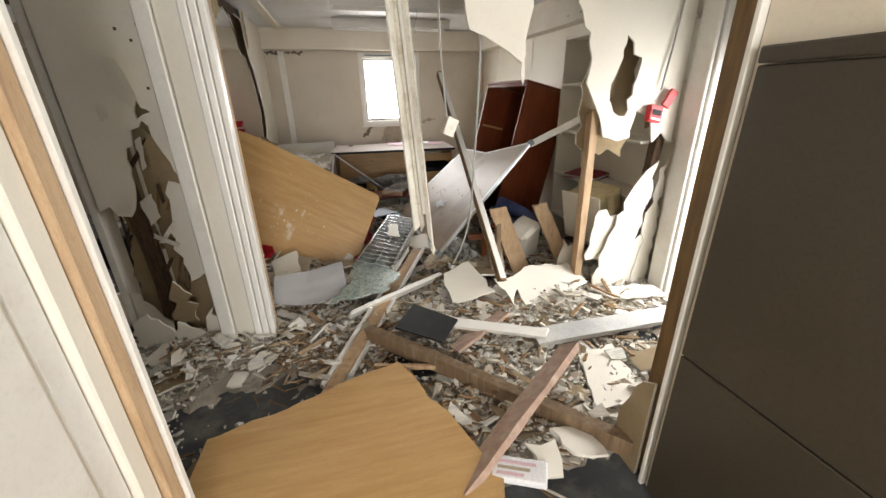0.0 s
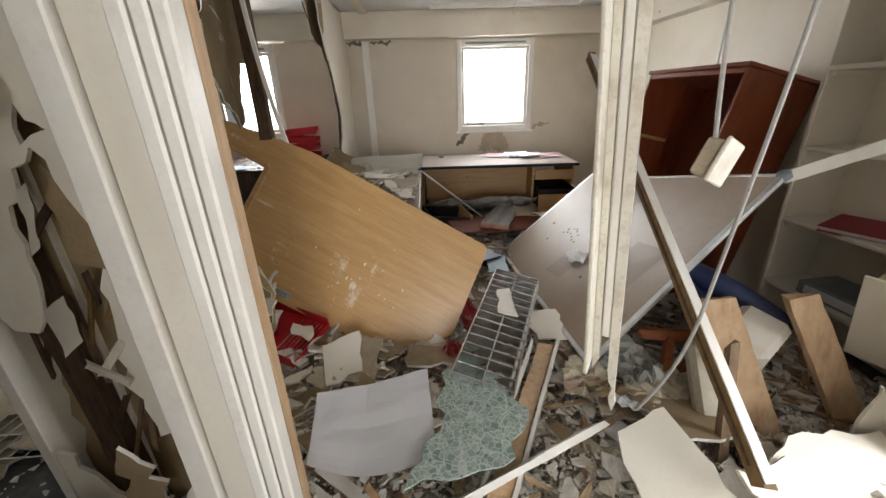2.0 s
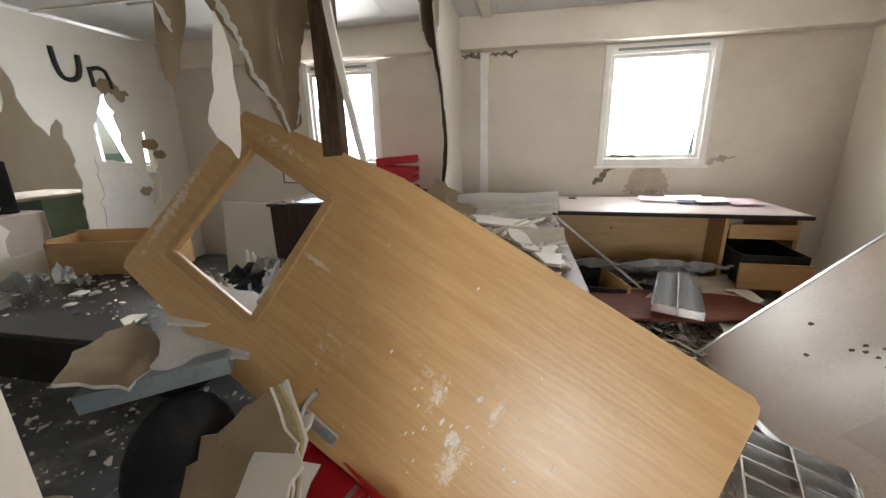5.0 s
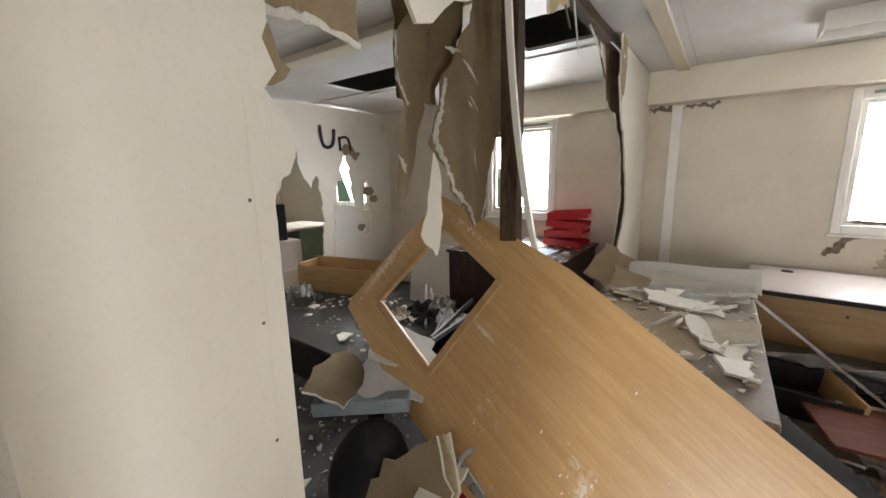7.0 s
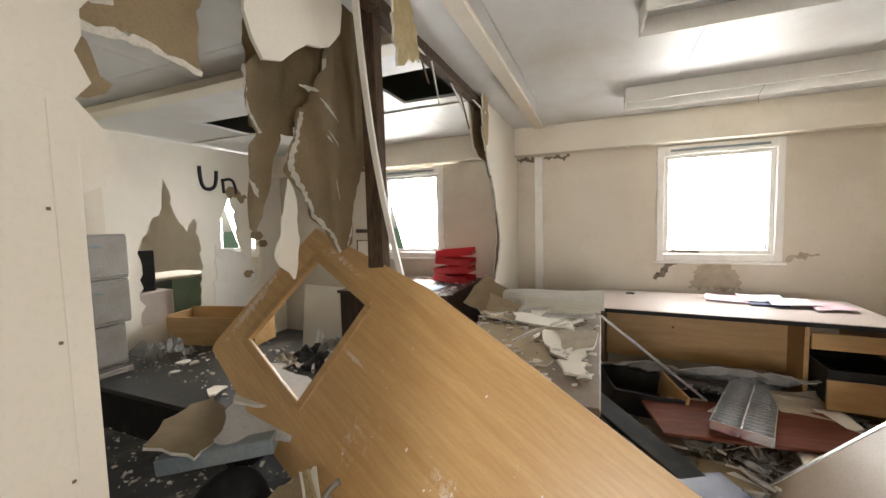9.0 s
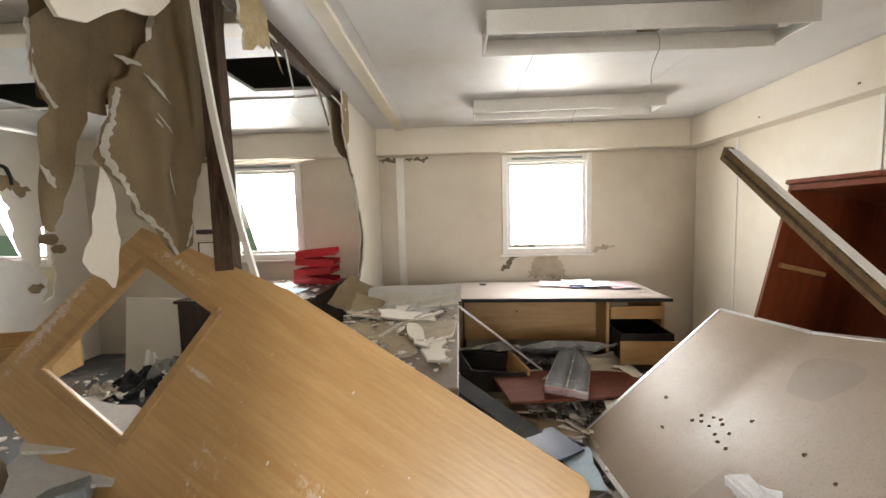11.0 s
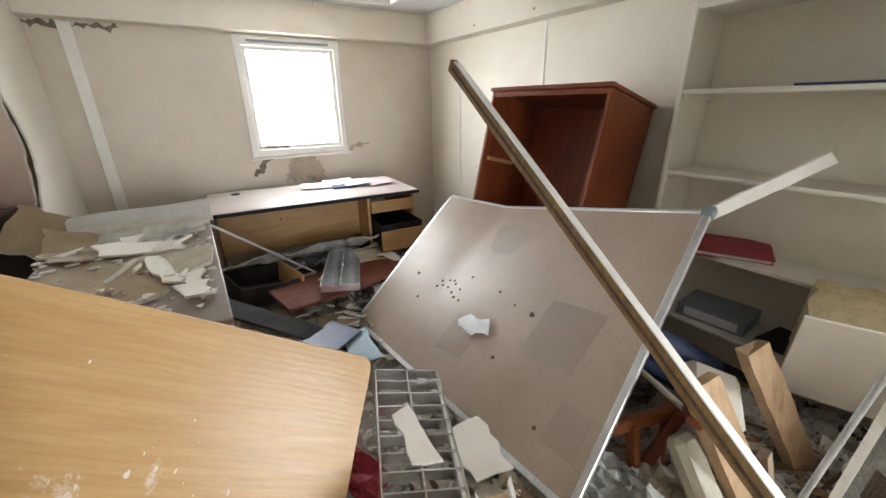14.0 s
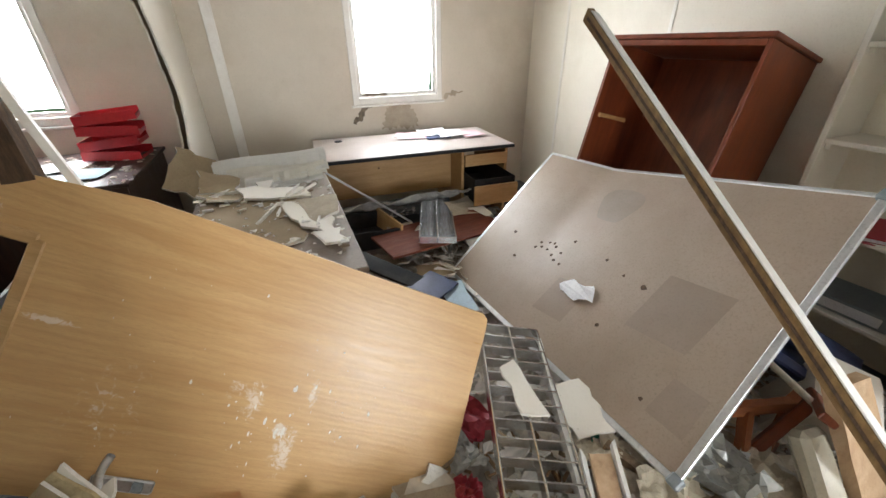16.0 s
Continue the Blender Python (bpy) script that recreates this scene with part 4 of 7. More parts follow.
for k in range(19):
    if k < 11:
        s_, t_, r = 0.27 + 0.028 * (k % 6) + rng.uniform(-0.01, 0.01), 0.40 + 0.045 * (k // 6) + 0.02 * math.sin(k), 0.008
    else:
        s_, t_ = ((0.14, 0.42), (0.22, 0.30), (0.55, 0.5), (0.63, 0.47), (0.70, 0.46), (0.66, 0.24), (0.4, 0.52), (0.86, 0.12))[k - 11]
        r = rng.uniform(0.006, 0.012)
    part("drill_hole", patch_on_board([(s_ + r / 1.4 * math.cos(q) * rng.uniform(0.8, 1.4), t_ + r / 1.1 * math.sin(q) * rng.uniform(0.8, 1.4)) for q in (0, 0.8, 1.6, 2.4, 3.1, 3.9, 4.7, 5.5)], 0.0062), ROT, pb)
part("old_patch", patch_on_board([(0.44, 0.14), (0.56, 0.16), (0.57, 0.34), (0.45, 0.33)], 0.0058), DP, pb, "darker unfaded patch")
part("old_patch", patch_on_board([(0.72, 0.3), (0.88, 0.32), (0.9, 0.56), (0.74, 0.55)], 0.0058), DP, pb, "darker unfaded patch")
part("old_patch", patch_on_board([(0.88, 0.1), (0.97, 0.1), (0.97, 0.24), (0.89, 0.24)], 0.0058), DP, pb, "darker unfaded patch")
part("damp_ring", patch_on_board([(0.44 + (0.075 + 0.012 * math.sin(3 * q)) * math.cos(q), 0.78 + (0.12 + 0.02 * math.cos(2 * q)) * math.sin(q)) for q in [i * 0.2618 for i in range(24)]], 0.0058), RING, pb)
o = torn([(-0.10, -0.025), (0.0, -0.05), (0.105, 0.0), (0.07, 0.06), (-0.06, 0.04)], (), 0.025, 0.01, 61)
c0 = on_board(0.545, 0.31, 0.02)
sp = part("paper_scrap", sheet(o, 0.002, axes(c0, on_board(0.64, 0.30, 0.02), on_board(0.545, 0.5, 0.02)), curl=lambda u, v: 0.018 * math.sin(u * 45) * math.cos(v * 40) + 0.01), [SHEET] * 3)
tagged(sp, "crumpled white paper scrap stuck on the board", "paper")

# ---- timbers ----
dg = thing("leaning_batten", "long timber batten, one face white, leaning on the board", "timber")
s0, s1 = Vector((1.55, 2.47, 0.27)), Vector((1.587, 4.235, 1.603))
part("wood", bar(s0, s1, 0.046, 0.042, (1, 0.0, -0.3), 0.003, segs=14), BATTEN_WOOD, dg)
ax = axes(s0, s1, s0 + Vector((1, 0.0, -0.3)))
part("groove", box(0.05, 0.0, 0.0, (s1 - s0).length - 0.03, 0.003, 0.009, 0, mx=ax @ Matrix.Translation((0, -0.026, -0.004))), ROT, dg, "dark split along the timber")
part("painted_face", box(0.0, -0.021, -0.028, (s1 - s0).length - 0.02, 0.0235, -0.0225, 0.001, mx=ax), WHITE, dg, "white painted face")
hp = thing("hanging_door_lining", "hanging white door lining with an exposed lock strike, broken end", "door lining")
h0, h1p = Vector((1.105, 2.65, 0.44)), Vector((0.955, 2.58, 2.255))
hx = axes(h0, h1p, h0 + Vector((0.84, -0.54, 0)))
L = (h1p - h0).length
part("lining", sheet(torn([(0.0, 0.03), (0.06, 0.018), (0.2, 0.01), (L, 0.01), (L, 0.037), (0.06, 0.034)], (2, 3, 4), 0.03, 0.005, 63), 0.024, hx), [GRIMY_WHITE] * 3, hp)
part("stop", box(0.28, -0.016, -0.005, L, 0.0085, 0.018, 0.004, mx=hx), WHITE, hp)
part("jamb", sheet(torn([(0.16, -0.036), (L, -0.036), (L, -0.018), (0.2, -0.018)], (0, 1, 2), 0.03, 0.005, 64), 0.030, hx), [GRIMY_WHITE] * 3, hp)
part("jamb_face", box(0.2, -0.048, -0.095, L, -0.0365, 0.0, 0.003, mx=hx), GRIMY_WHITE, hp)
strike_ = part("strike_plate", box(0.53, -0.0515, -0.052, 0.74, -0.0485, -0.004, 0.001, mx=hx), STRIKE, hp, "rusty lock strike plate")
part("strike_hole", box(0.575, -0.053, -0.04, 0.615, -0.0517, -0.016, 0, mx=hx), ROT, strike_)
part("strike_hole", box(0.635, -0.053, -0.04, 0.675, -0.0517, -0.016, 0, mx=hx), ROT, strike_)
part("screw_rust", box(0.545, -0.0525, -0.032, 0.555, -0.0517, -0.022, 0, mx=hx), OLD_WOOD, strike_)
part("screw_rust", box(0.71, -0.0525, -0.032, 0.72, -0.0517, -0.022, 0, mx=hx), OLD_WOOD, strike_)
part("seam", box(0.22, -0.0492, -0.068, L, -0.0482, -0.065, 0, mx=hx), ROT, hp)


def timber(p0, p1, w, h, mat, label, side=(0, 0, 1), segs=8, name="loose_timber", bend=0.0):
    return tagged(part(name, bar(p0, p1, w, h, side, 0.003, segs=segs, bend=bend), mat), label, "timber", "loose timbers")


timber((1.90, 2.78, 0.02), (1.733, 3.03, 0.588), 0.13, 0.04, PINE, "pale pine board end sticking up from the rubble", (0.97, -0.2, 0))
timber((2.25, 2.80, 0.10), (2.085, 3.024, 0.597), 0.11, 0.045, PINE, "pale pine board end leaning beside the shelves", (0.95, -0.3, 0))
timber((1.60, 2.66, 0.05), (1.66, 2.82, 0.52), 0.035, 0.03, OLD_WOOD, "dark split stud standing in the rubble", (1, 0, 0))
timber((0.66, 2.30, 0.13), (1.62, 1.27, 0.09), 0.085, 0.055, OLD_WOOD, "heavy brown timber lying across the doorway")
timber((0.90, 1.27, 0.09), (1.60, 1.72, 0.26), 0.11, 0.03, PINKWOOD, "pinkish worn plank with a split end", (0.4, -0.6, 0.5))
timber((0.42, 1.93, 0.05), (1.13, 3.3, 0.2), 0.075, 0.02, PINE, "bare pine lath with white edges lying in rubble", (0.8, -0.4, 0))
timber((0.385, 1.98, 0.06), (1.07, 3.33, 0.215), 0.014, 0.03, WHITE, "thin white bead lying in the rubble", (0.8, -0.4, 0))
timber((0.50, 1.98, 0.05), (1.20, 3.32, 0.215), 0.014, 0.03, WHITE, "thin white bead lying in the rubble", (0.8, -0.4, 0))
timber((0.55, 2.54, 0.125), (1.20, 2.80, 0.19), 0.075, 0.025, WHITE, "short white painted board", (0.2, -0.5, 0.75))
timber((1.16, 2.78, 0.18), (1.30, 2.84, 0.2), 0.06, 0.025, OLD_WOOD, "splintered brown board end", (0.2, -0.5, 0.75))
timber((1.05, 2.28, 0.16), (1.66, 2.02, 0.12), 0.07, 0.02, WHITE, "white painted strip on the rubble", (0.3, 0.8, 0.2))
timber((1.58, 2.03, 0.10), (2.72, 2.02, 0.11), 0.11, 0.035, material("galvanised_plank", (0.42, 0.42, 0.41), (0.55, 0.55, 0.54), 0.5, 5, 70, 0.1, stain=(0.65, 0.62, 0.56), stain_amount=0.5), "long grey plank dusted with plaster", (0, 1, 0.3))
timber((1.1, 2.05, 0.10), (1.5, 2.28, 0.14), 0.09, 0.02, PINKWOOD, "broken reddish board on the rubble", (0.3, -0.8, 0.2))
timber((0.66, 2.02, 0.11), (1.12, 1.9, 0.10), 0.022, 0.02, PINE, "thin reddish stick lying on the rubble")
timber((0.08, 2.80, 0.08), (0.45, 2.52, 0.05), 0.045, 0.02, WHITE, "white strip lying by the casing", (0.4, 0.8, 0.1))
timber((0.06, 2.73, 0.06), (0.36, 2.50, 0.05), 0.03, 0.018, WHITE, "white strip lying by the casing", (0.4, 0.8, 0.1))
timber((1.35, 3.0, 0.12), (1.2, 3.35, 0.16), 0.05, 0.035, OLD_WOOD, "split brown board edge")
timber((1.33, 3.1, 0.15), (1.16, 3.05, 0.16), 0.04, 0.03, PINKWOOD, "split brown board edge")
timber((0.1, 3.55, 0.1), (0.35, 3.2, 0.1), 0.05, 0.02, OLD_WOOD, "brown lath lying by the door")
timber((2.11, 3.27, 1.035), (2.426, 3.055, 1.239), 0.05, 0.012, WHITE, "thin white angle strip fixed to the noticeboard corner", (0, 0, 1))

pv = tagged(part("plywood_board", sheet(torn([(-0.05, 1.74), (0.36, 1.86), (0.46, 1.9), (0.6, 1.95), (0.78, 2.0), (0.95, 1.6), (1.06, 1.25), (0.9, 0.8), (-0.1, 0.95)], (5, 6, 7, 8), 0.06, 0.008, 66), 0.018, pose(0, 0, 0.075, 1, -1, 0)), [OAK, OAK, OAK_RAW]), "broken oak-veneered door panel lying on the floor", "board")
for (pts, z, lab) in (([(0.95, 2.46), (1.17, 2.21), (1.03, 2.02), (0.80, 2.23)], 0.185, "square black plastic sheet tilted on the rubble"), ([(0.76, 2.19), (0.9, 2.06), (1.0, 1.95), (0.78, 1.92), (0.66, 2.06)], 0.055, "black plastic sheet half buried")):
    tagged(part("black_sheet", sheet(pts, 0.012, pose(0, 0, z)), [BLACKP] * 3), lab, "plastic sheet", "black sheets")
bm = bmesh.new()
grid = []
for i in range(17):
    row = []
    for j in range(13):
        u, v = i / 16, j / 12
        x, y = 0.085 + 0.47 * u - 0.03 * v, 2.70 - 0.05 * math.sin(math.pi * u) * (1 - v) + (0.30 + 0.10 * u) * v
        crease = 0.030 * abs(u - 0.36 - 0.10 * v) - 0.016 * abs(v - 0.55 - 0.2 * u) + 0.010 * abs(u + v - 1.1)
        row.append(bm.verts.new((x, y, 0.185 + crease + 0.06 * v * v + 0.004 * noise.noise(Vector((u * 5, v * 5, 1))))))
    grid.append(row)
for a, b in zip(grid, grid[1:]):
    for j in range(12):
        bm.faces.new((a[j], b[j], b[j + 1], a[j + 1]))
bmesh.ops.solidify(bm, geom=bm.faces, thickness=0.0015)
CLEAN = material("clean_white_paper", (0.86, 0.86, 0.89), (0.9, 0.9, 0.92), 0.7, 3, 60, 0.0, grain=0.99)
tagged(part("white_sheet", bm, CLEAN), "folded sheet of white paper on the rubble", "paper")
gl = sheet(torn([(0.44, 2.57), (0.83, 2.66), (0.92, 2.82), (0.86, 3.0), (0.74, 3.22), (0.59, 3.12), (0.57, 2.8)], (), 0.06, 0.015, 68), 0.007, pose(0, 0, 0.155, 1.0, -1, 0))
tagged(part("broken_glass_sheet", gl, [BROKEN] * 3), "crazed sheet of wired green glass", "glass")
def slab(pts, z, rx, ry, seed, label, mats=None, name="plasterboard_slab"):
    cx, cy = sum(p[0] for p in pts) / len(pts), sum(p[1] for p in pts) / len(pts)
    lp = torn([(a - cx, b - cy) for a, b in pts], (), 0.05, 0.01, seed)
    ob = part(name, sheet(lp, 0.012), mats or [CREAM_LITE, PAPER_BROWN, GYPSUM])
    ob.matrix_world = pose(cx, cy, z, rx, ry, 0)
    return tagged(ob, label, "plasterboard", "plasterboard slabs")


slab([(1.66, 2.58), (1.85, 2.68), (2.15, 2.68), (2.24, 2.5), (2.0, 2.38), (1.7, 2.36)], 0.17, 30, 4, 69, "large curved cream plasterboard slab leaning on debris")
slab([(1.22, 2.72), (1.42, 2.78), (1.5, 2.45), (1.2, 2.46)], 0.22, 20, -8, 71, "pale plasterboard piece tilted on the rubble")
slab([(1.52, 2.55), (1.72, 2.6), (1.62, 2.35)], 0.2, 35, 10, 72, "triangular plasterboard shard")
slab([(1.75, 1.85), (2.0, 1.9), (1.9, 1.5), (1.62, 1.48)], 0.07, 3, 4, 73, "white triangular plasterboard sheet lying flat")
slab([(2.05, 1.8), (2.35, 1.74), (2.3, 1.62), (2.0, 1.66)], 0.08, 5, -4, 74, "brown board offcut", [PAPER_BROWN, PAPER_BROWN, GYPSUM])
slab([(2.2, 2.45), (2.7, 2.4), (2.72, 2.28), (2.3, 2.3)], 0.1, 10, 3, 75, "pale plasterboard strip by the outer door")
slab([(-0.75, 2.4), (-0.3, 2.45), (-0.25, 2.2), (-0.6, 2.1)], 0.06, 4, -5, 76, "brown backed plasterboard fragment", [PAPER_BROWN, CREAM_LITE, GYPSUM])
slab([(0.08, 3.5), (0.28, 3.48), (0.26, 3.2), (0.06, 3.2)], 0.16, 12, 5, 77, "grey torn board lying before the door", [DAMP, PAPER_BROWN, GYPSUM])
slab([(0.42, 3.55), (0.68, 3.5), (0.7, 3.28), (0.42, 3.26)], 0.12, -10, 5, 78, "grey torn board beside the louvre", [DAMP, PAPER_BROWN, GYPSUM])
slab([(-0.02, 3.4), (0.18, 3.45), (0.2, 3.22), (0.02, 3.18)], 0.19, 25, -10, 79, "white plasterboard shard")
slab([(1.3, 3.2), (1.6, 3.15), (1.55, 2.85), (1.25, 2.9)], 0.13, 6, 8, 80, "grey board lying under the noticeboard", [DAMP, PAPER_BROWN, GYPSUM])
slab([(1.4, 3.0), (1.7, 2.95), (1.75, 2.7), (1.45, 2.68)], 0.17, -12, 6, 81, "torn brown board", [PAPER_BROWN, DAMP, GYPSUM])
slab([(1.1, 3.65), (1.28, 3.6), (1.3, 3.35), (1.12, 3.4)], 0.2, 8, -12, 82, "torn cream board", [CREAM_LITE, PAPER_BROWN, GYPSUM])

# ---- louvres ----


def louvre(mx, n, length, width, cols, label):
    lv = thing("light_louvre", label, "light louvre", mx, "metal light louvres")
    for c in range(cols + 1):
        part("side_rail", box(0, width * c / cols - 0.004, 0, length, width * c / cols + 0.004, 0.045, 0.002), MIRROR_ALU, lv)
    me = None
    for k in range(n + 1):
        for c in range(cols):
            if me is None:
                b = bmesh.new()
                v = [b.verts.new(q) for q in ((-0.006, 0.004, 0.0), (0.006, 0.004, 0.0), (0.003, 0.004, 0.045), (-0.003, 0.004, 0.045), (-0.006, width / cols - 0.004, 0.0), (0.006, width / cols - 0.004, 0.0), (0.003, width / cols - 0.004, 0.045), (-0.003, width / cols - 0.004, 0.045))]
                for f in ((0, 1, 2, 3), (7, 6, 5, 4), (0, 4, 5, 1), (1, 5, 6, 2), (2, 6, 7, 3), (3, 7, 4, 0)):
                    b.faces.new([v[i] for i in f])
                first = part("blade", b, MIRROR_ALU, lv)
                me = first.data
                ob = first
            else:
                ob = new("blade", me)
                ob.parent = lv
            ob.location = (length * k / n, width * c / cols, 0)
    return lv


louvre(axes((0.99, 3.99, 0.29), (0.65, 3.12, 0.24), (1.22, 3.86, 0.24)), 14, 1.0, 0.28, 2, "bright aluminium louvre with square cells among rubble")
timber((1.235, 3.84, 0.255), (0.89, 3.02, 0.19), 0.014, 0.05, WHITE, "white edge strip beside the louvre", (1, -0.3, 0))
louvre(axes((1.36, 5.85, 0.22), (0.99, 4.85, 0.31), (1.61, 5.80, 0.21)), 18, 0.98, 0.25, 2, "aluminium light louvre lying face down before the desk")
louvre(axes((-1.5, 2.95, 0.003), (-0.75, 2.95, 0.003), (-1.5, 3.2, 0.003)), 12, 0.75, 0.26, 2, "aluminium louvre on the floor of the side office")
slab([(0.95, 3.72), (1.03, 3.74), (1.02, 3.46), (0.92, 3.5)], 0.3, 4, 4, 83, "white plaster shard lying on the louvre")

# ---- window desk ----
dk = thing("office_desk", "grey-topped oak office desk below the window, dusty", "desk", pose(2.12, 5.555, 0, 0, 0, -3.4) @ pose(-2.08, -5.588, 0))
part("top", box(0.44, 5.60, 0.708, 2.08, 6.40, 0.735, 0.006), DESK_TOP, dk, "grey laminate top with a dark edge")
part("top_edge", box(0.437, 5.588, 0.706, 2.083, 5.598, 0.733, 0.003), BLACKP, dk)
part("modesty_panel", box(0.49, 5.93, 0.30, 1.62, 5.95, 0.706, 0.002), OAK_RAW, dk)
part("end_panel", box(0.46, 5.66, 0.0, 0.485, 6.34, 0.706, 0.002), OLD_WOOD, dk)
part("pedestal_side", box(1.62, 5.66, 0.0, 1.645, 6.34, 0.706, 0.002), OAK_RAW, dk)
part("pedestal_side", box(2.03, 5.66, 0.0, 2.055, 6.34, 0.706, 0.002), OAK_RAW, dk)
part("drawer_front", box(1.65, 5.645, 0.56, 2.05, 5.665, 0.66, 0.003), OAK_RAW, dk)
bm = bmesh.new()
for q in ((1.66, 5.45, 0.30, 2.03, 5.462, 0.5), (1.66, 6.2, 0.30, 2.03, 6.21, 0.5), (1.66, 5.462, 0.30, 1.672, 6.2, 0.5), (2.018, 5.462, 0.30, 2.03, 6.2, 0.5), (1.672, 5.462, 0.30, 2.018, 6.2, 0.31)):
    box(*q, 0, bm)
part("open_drawer", bm, BLACKP, dk, "black drawer pulled open")
part("drawer_front", box(1.65, 5.425, 0.28, 2.05, 5.447, 0.45, 0.003), OAK_RAW, dk)
bm = bmesh.new()
bmesh.ops.create_cone(bm, cap_ends=True, segments=20, radius1=0.035, radius2=0.033, depth=0.006, matrix=Matrix.Translation((0.66, 6.24, 0.7385)))
part("cable_grommet", bm, BLACKP, dk)
bm = bmesh.new()
bmesh.ops.create_cone(bm, cap_ends=True, segments=10, radius1=0.008, radius2=0.008, depth=0.006, matrix=pose(0.95, 5.927, 0.55, 90))
part("panel_hole", bm, ROT, dk)


def leaf_paper(pts, z, mat, label, seed, rx=0, ry=0, amp=0.012):
    cx, cy = sum(p[0] for p in pts) / len(pts), sum(p[1] for p in pts) / len(pts)
    lp = torn([(a - cx, b - cy) for a, b in pts], (), 0.06, 0.003, seed)
    ob = part("paper_sheet", sheet(lp, 0.0016, curl=lambda u, v: amp * (math.sin(u * 17 + seed) * math.cos(v * 15))), [mat] * 3)
    ob.matrix_world = pose(cx, cy, z, rx, ry, 0)
    return tagged(ob, label, "paper", "loose papers")


leaf_paper([(1.25, 6.1), (1.5, 6.05), (1.6, 6.32), (1.3, 6.36)], 0.75, PINKP, "pink sheet of paper on the desk", 1)
leaf_paper([(1.48, 6.08), (1.75, 6.12), (1.78, 6.36), (1.5, 6.38)], 0.758, SHEET, "white paper sheet on the desk", 2)
leaf_paper([(1.6, 5.95), (1.9, 5.98), (1.88, 6.2), (1.62, 6.22)], 0.764, SHEET, "white paper sheet on the desk", 3)
leaf_paper([(1.82, 5.9), (2.04, 5.92), (2.05, 6.15), (1.85, 6.2)], 0.752, PINKP, "pink sheet of paper on the desk", 4)
tagged(part("card_folder", box(1.5, 6.0, 0.738, 1.72, 6.2, 0.748, 0.003), NAVY), "thin navy card folder on the desk", "folder")

# damp marks under the window
for k, (pts, mat, nm, lab) in enumerate((([(0.97, 0.82), (1.04, 0.86), (1.1, 0.96), (1.14, 0.99), (1.06, 0.99), (1.0, 0.92), (0.95, 0.86)], MOULD, "mould_patch", "dark mould patch below the window"),
                                        ([(1.22, 0.75), (1.6, 0.75), (1.56, 0.9), (1.5, 0.985), (1.3, 0.98)], DAMP, "damp_patch", "damp stain below the window"),
                                        ([(1.88, 1.0), (1.98, 1.03), (2.1, 1.06), (2.0, 1.07), (1.9, 1.05)], DAMP, "damp_patch", "brown run mark beside the window"),
                                        ([(-0.27, 2.0), (0.25, 1.995), (0.2, 1.975), (0.0, 1.98), (-0.1, 1.95), (-0.27, 1.98)], MOULD, "mould_patch", "mould line below the beam"))):
    tagged(part(nm, sheet(torn(pts, (), 0.018, 0.012, 90 + k), 0.002, upright_y(WY - 0.0025)), [mat] * 3), lab, "stain", kind="structure")
tagged(part("mould_patch", sheet(torn([(1.03, 1.08), (1.12, 1.075), (1.3, 1.07), (1.28, 1.085), (1.1, 1.10)], (), 0.03, 0.006, 97), 0.01, upright_y(WY - 0.01)), [MOULD] * 3), "dead moss along the window frame", "stain", kind="structure")

# ---- second desk under rubble ----
d2 = thing("side_desk", "grey desk covered in broken plaster beside the partition", "desk", pose(0, -0.065, 0))
part("top", box(-0.20, 4.05, 0.735, 0.51, 5.36, 0.765, 0.005), material("grimy_brown_laminate", (0.2, 0.155, 0.12), (0.29, 0.235, 0.19), 0.5, 4, 80, 0.06, stain=(0.42, 0.37, 0.3), stain_amount=0.4, stain_scale=4), d2, "grimy laminate top")
part("end_panel", box(-0.15, 5.3, 0.0, 0.47, 5.325, 0.733, 0.002), OAK_RAW, d2)
part("end_panel", box(-0.15, 4.1, 0.0, 0.47, 4.125, 0.733, 0.002), OAK_RAW, d2)
part("front_panel", box(0.455, 4.13, 0.1, 0.475, 5.295, 0.733, 0.002), OAK_RAW, d2)
for k, (y, z, w, hgt, x0, x1) in enumerate(((5.34, 0.80, 0.20, 0.085, -0.2, 0.53), (5.24, 0.795, 0.16, 0.05, -0.05, 0.51), (5.14, 0.785, 0.14, 0.025, 0.05, 0.48))):
    rng = random.Random(21 + k)
    bm = bmesh.new()
    grid = []
    for i in range(19):
        u = i / 18
        jag = rng.uniform(-0.02, 0.012)
        grid.append([bm.verts.new((x0 + (x1 - x0) * u, y - (w + jag) * v + 0.05 * u * u, z + hgt * (1 - v) ** 1.4 + 0.02 * math.sin(3 * u + k) * (1 - v) + 0.02 * u ** 3 + 0.006 * math.sin(9 * v + 7 * u))) for v in (0, 0.12, 0.25, 0.4, 0.55, 0.7, 0.85, 1.0)])
    for a, b in zip(grid, grid[1:]):
        for q in range(7):
            bm.faces.new((a[q], a[q + 1], b[q + 1], b[q]))
    bmesh.ops.solidify(bm, geom=bm.faces, thickness=0.009)
    o_ = tagged(part("curled_board", bm, (WHITE, CREAM_LITE, WHITE)[k]), "long curled white board sheet along the desk edge", "board sheet", "curled sheets")
slab([(0.0, 5.0), (0.35, 4.95), (0.38, 4.8), (0.05, 4.85)], 0.80, 4, 3, 101, "white plasterboard shard on the desk")
slab([(0.2, 4.75), (0.46, 4.7), (0.44, 4.3), (0.3, 4.42)], 0.785, 2, 2, 102, "torn cream wallpaper on the desk", [CREAM_LITE, PAPER_BROWN, GYPSUM])
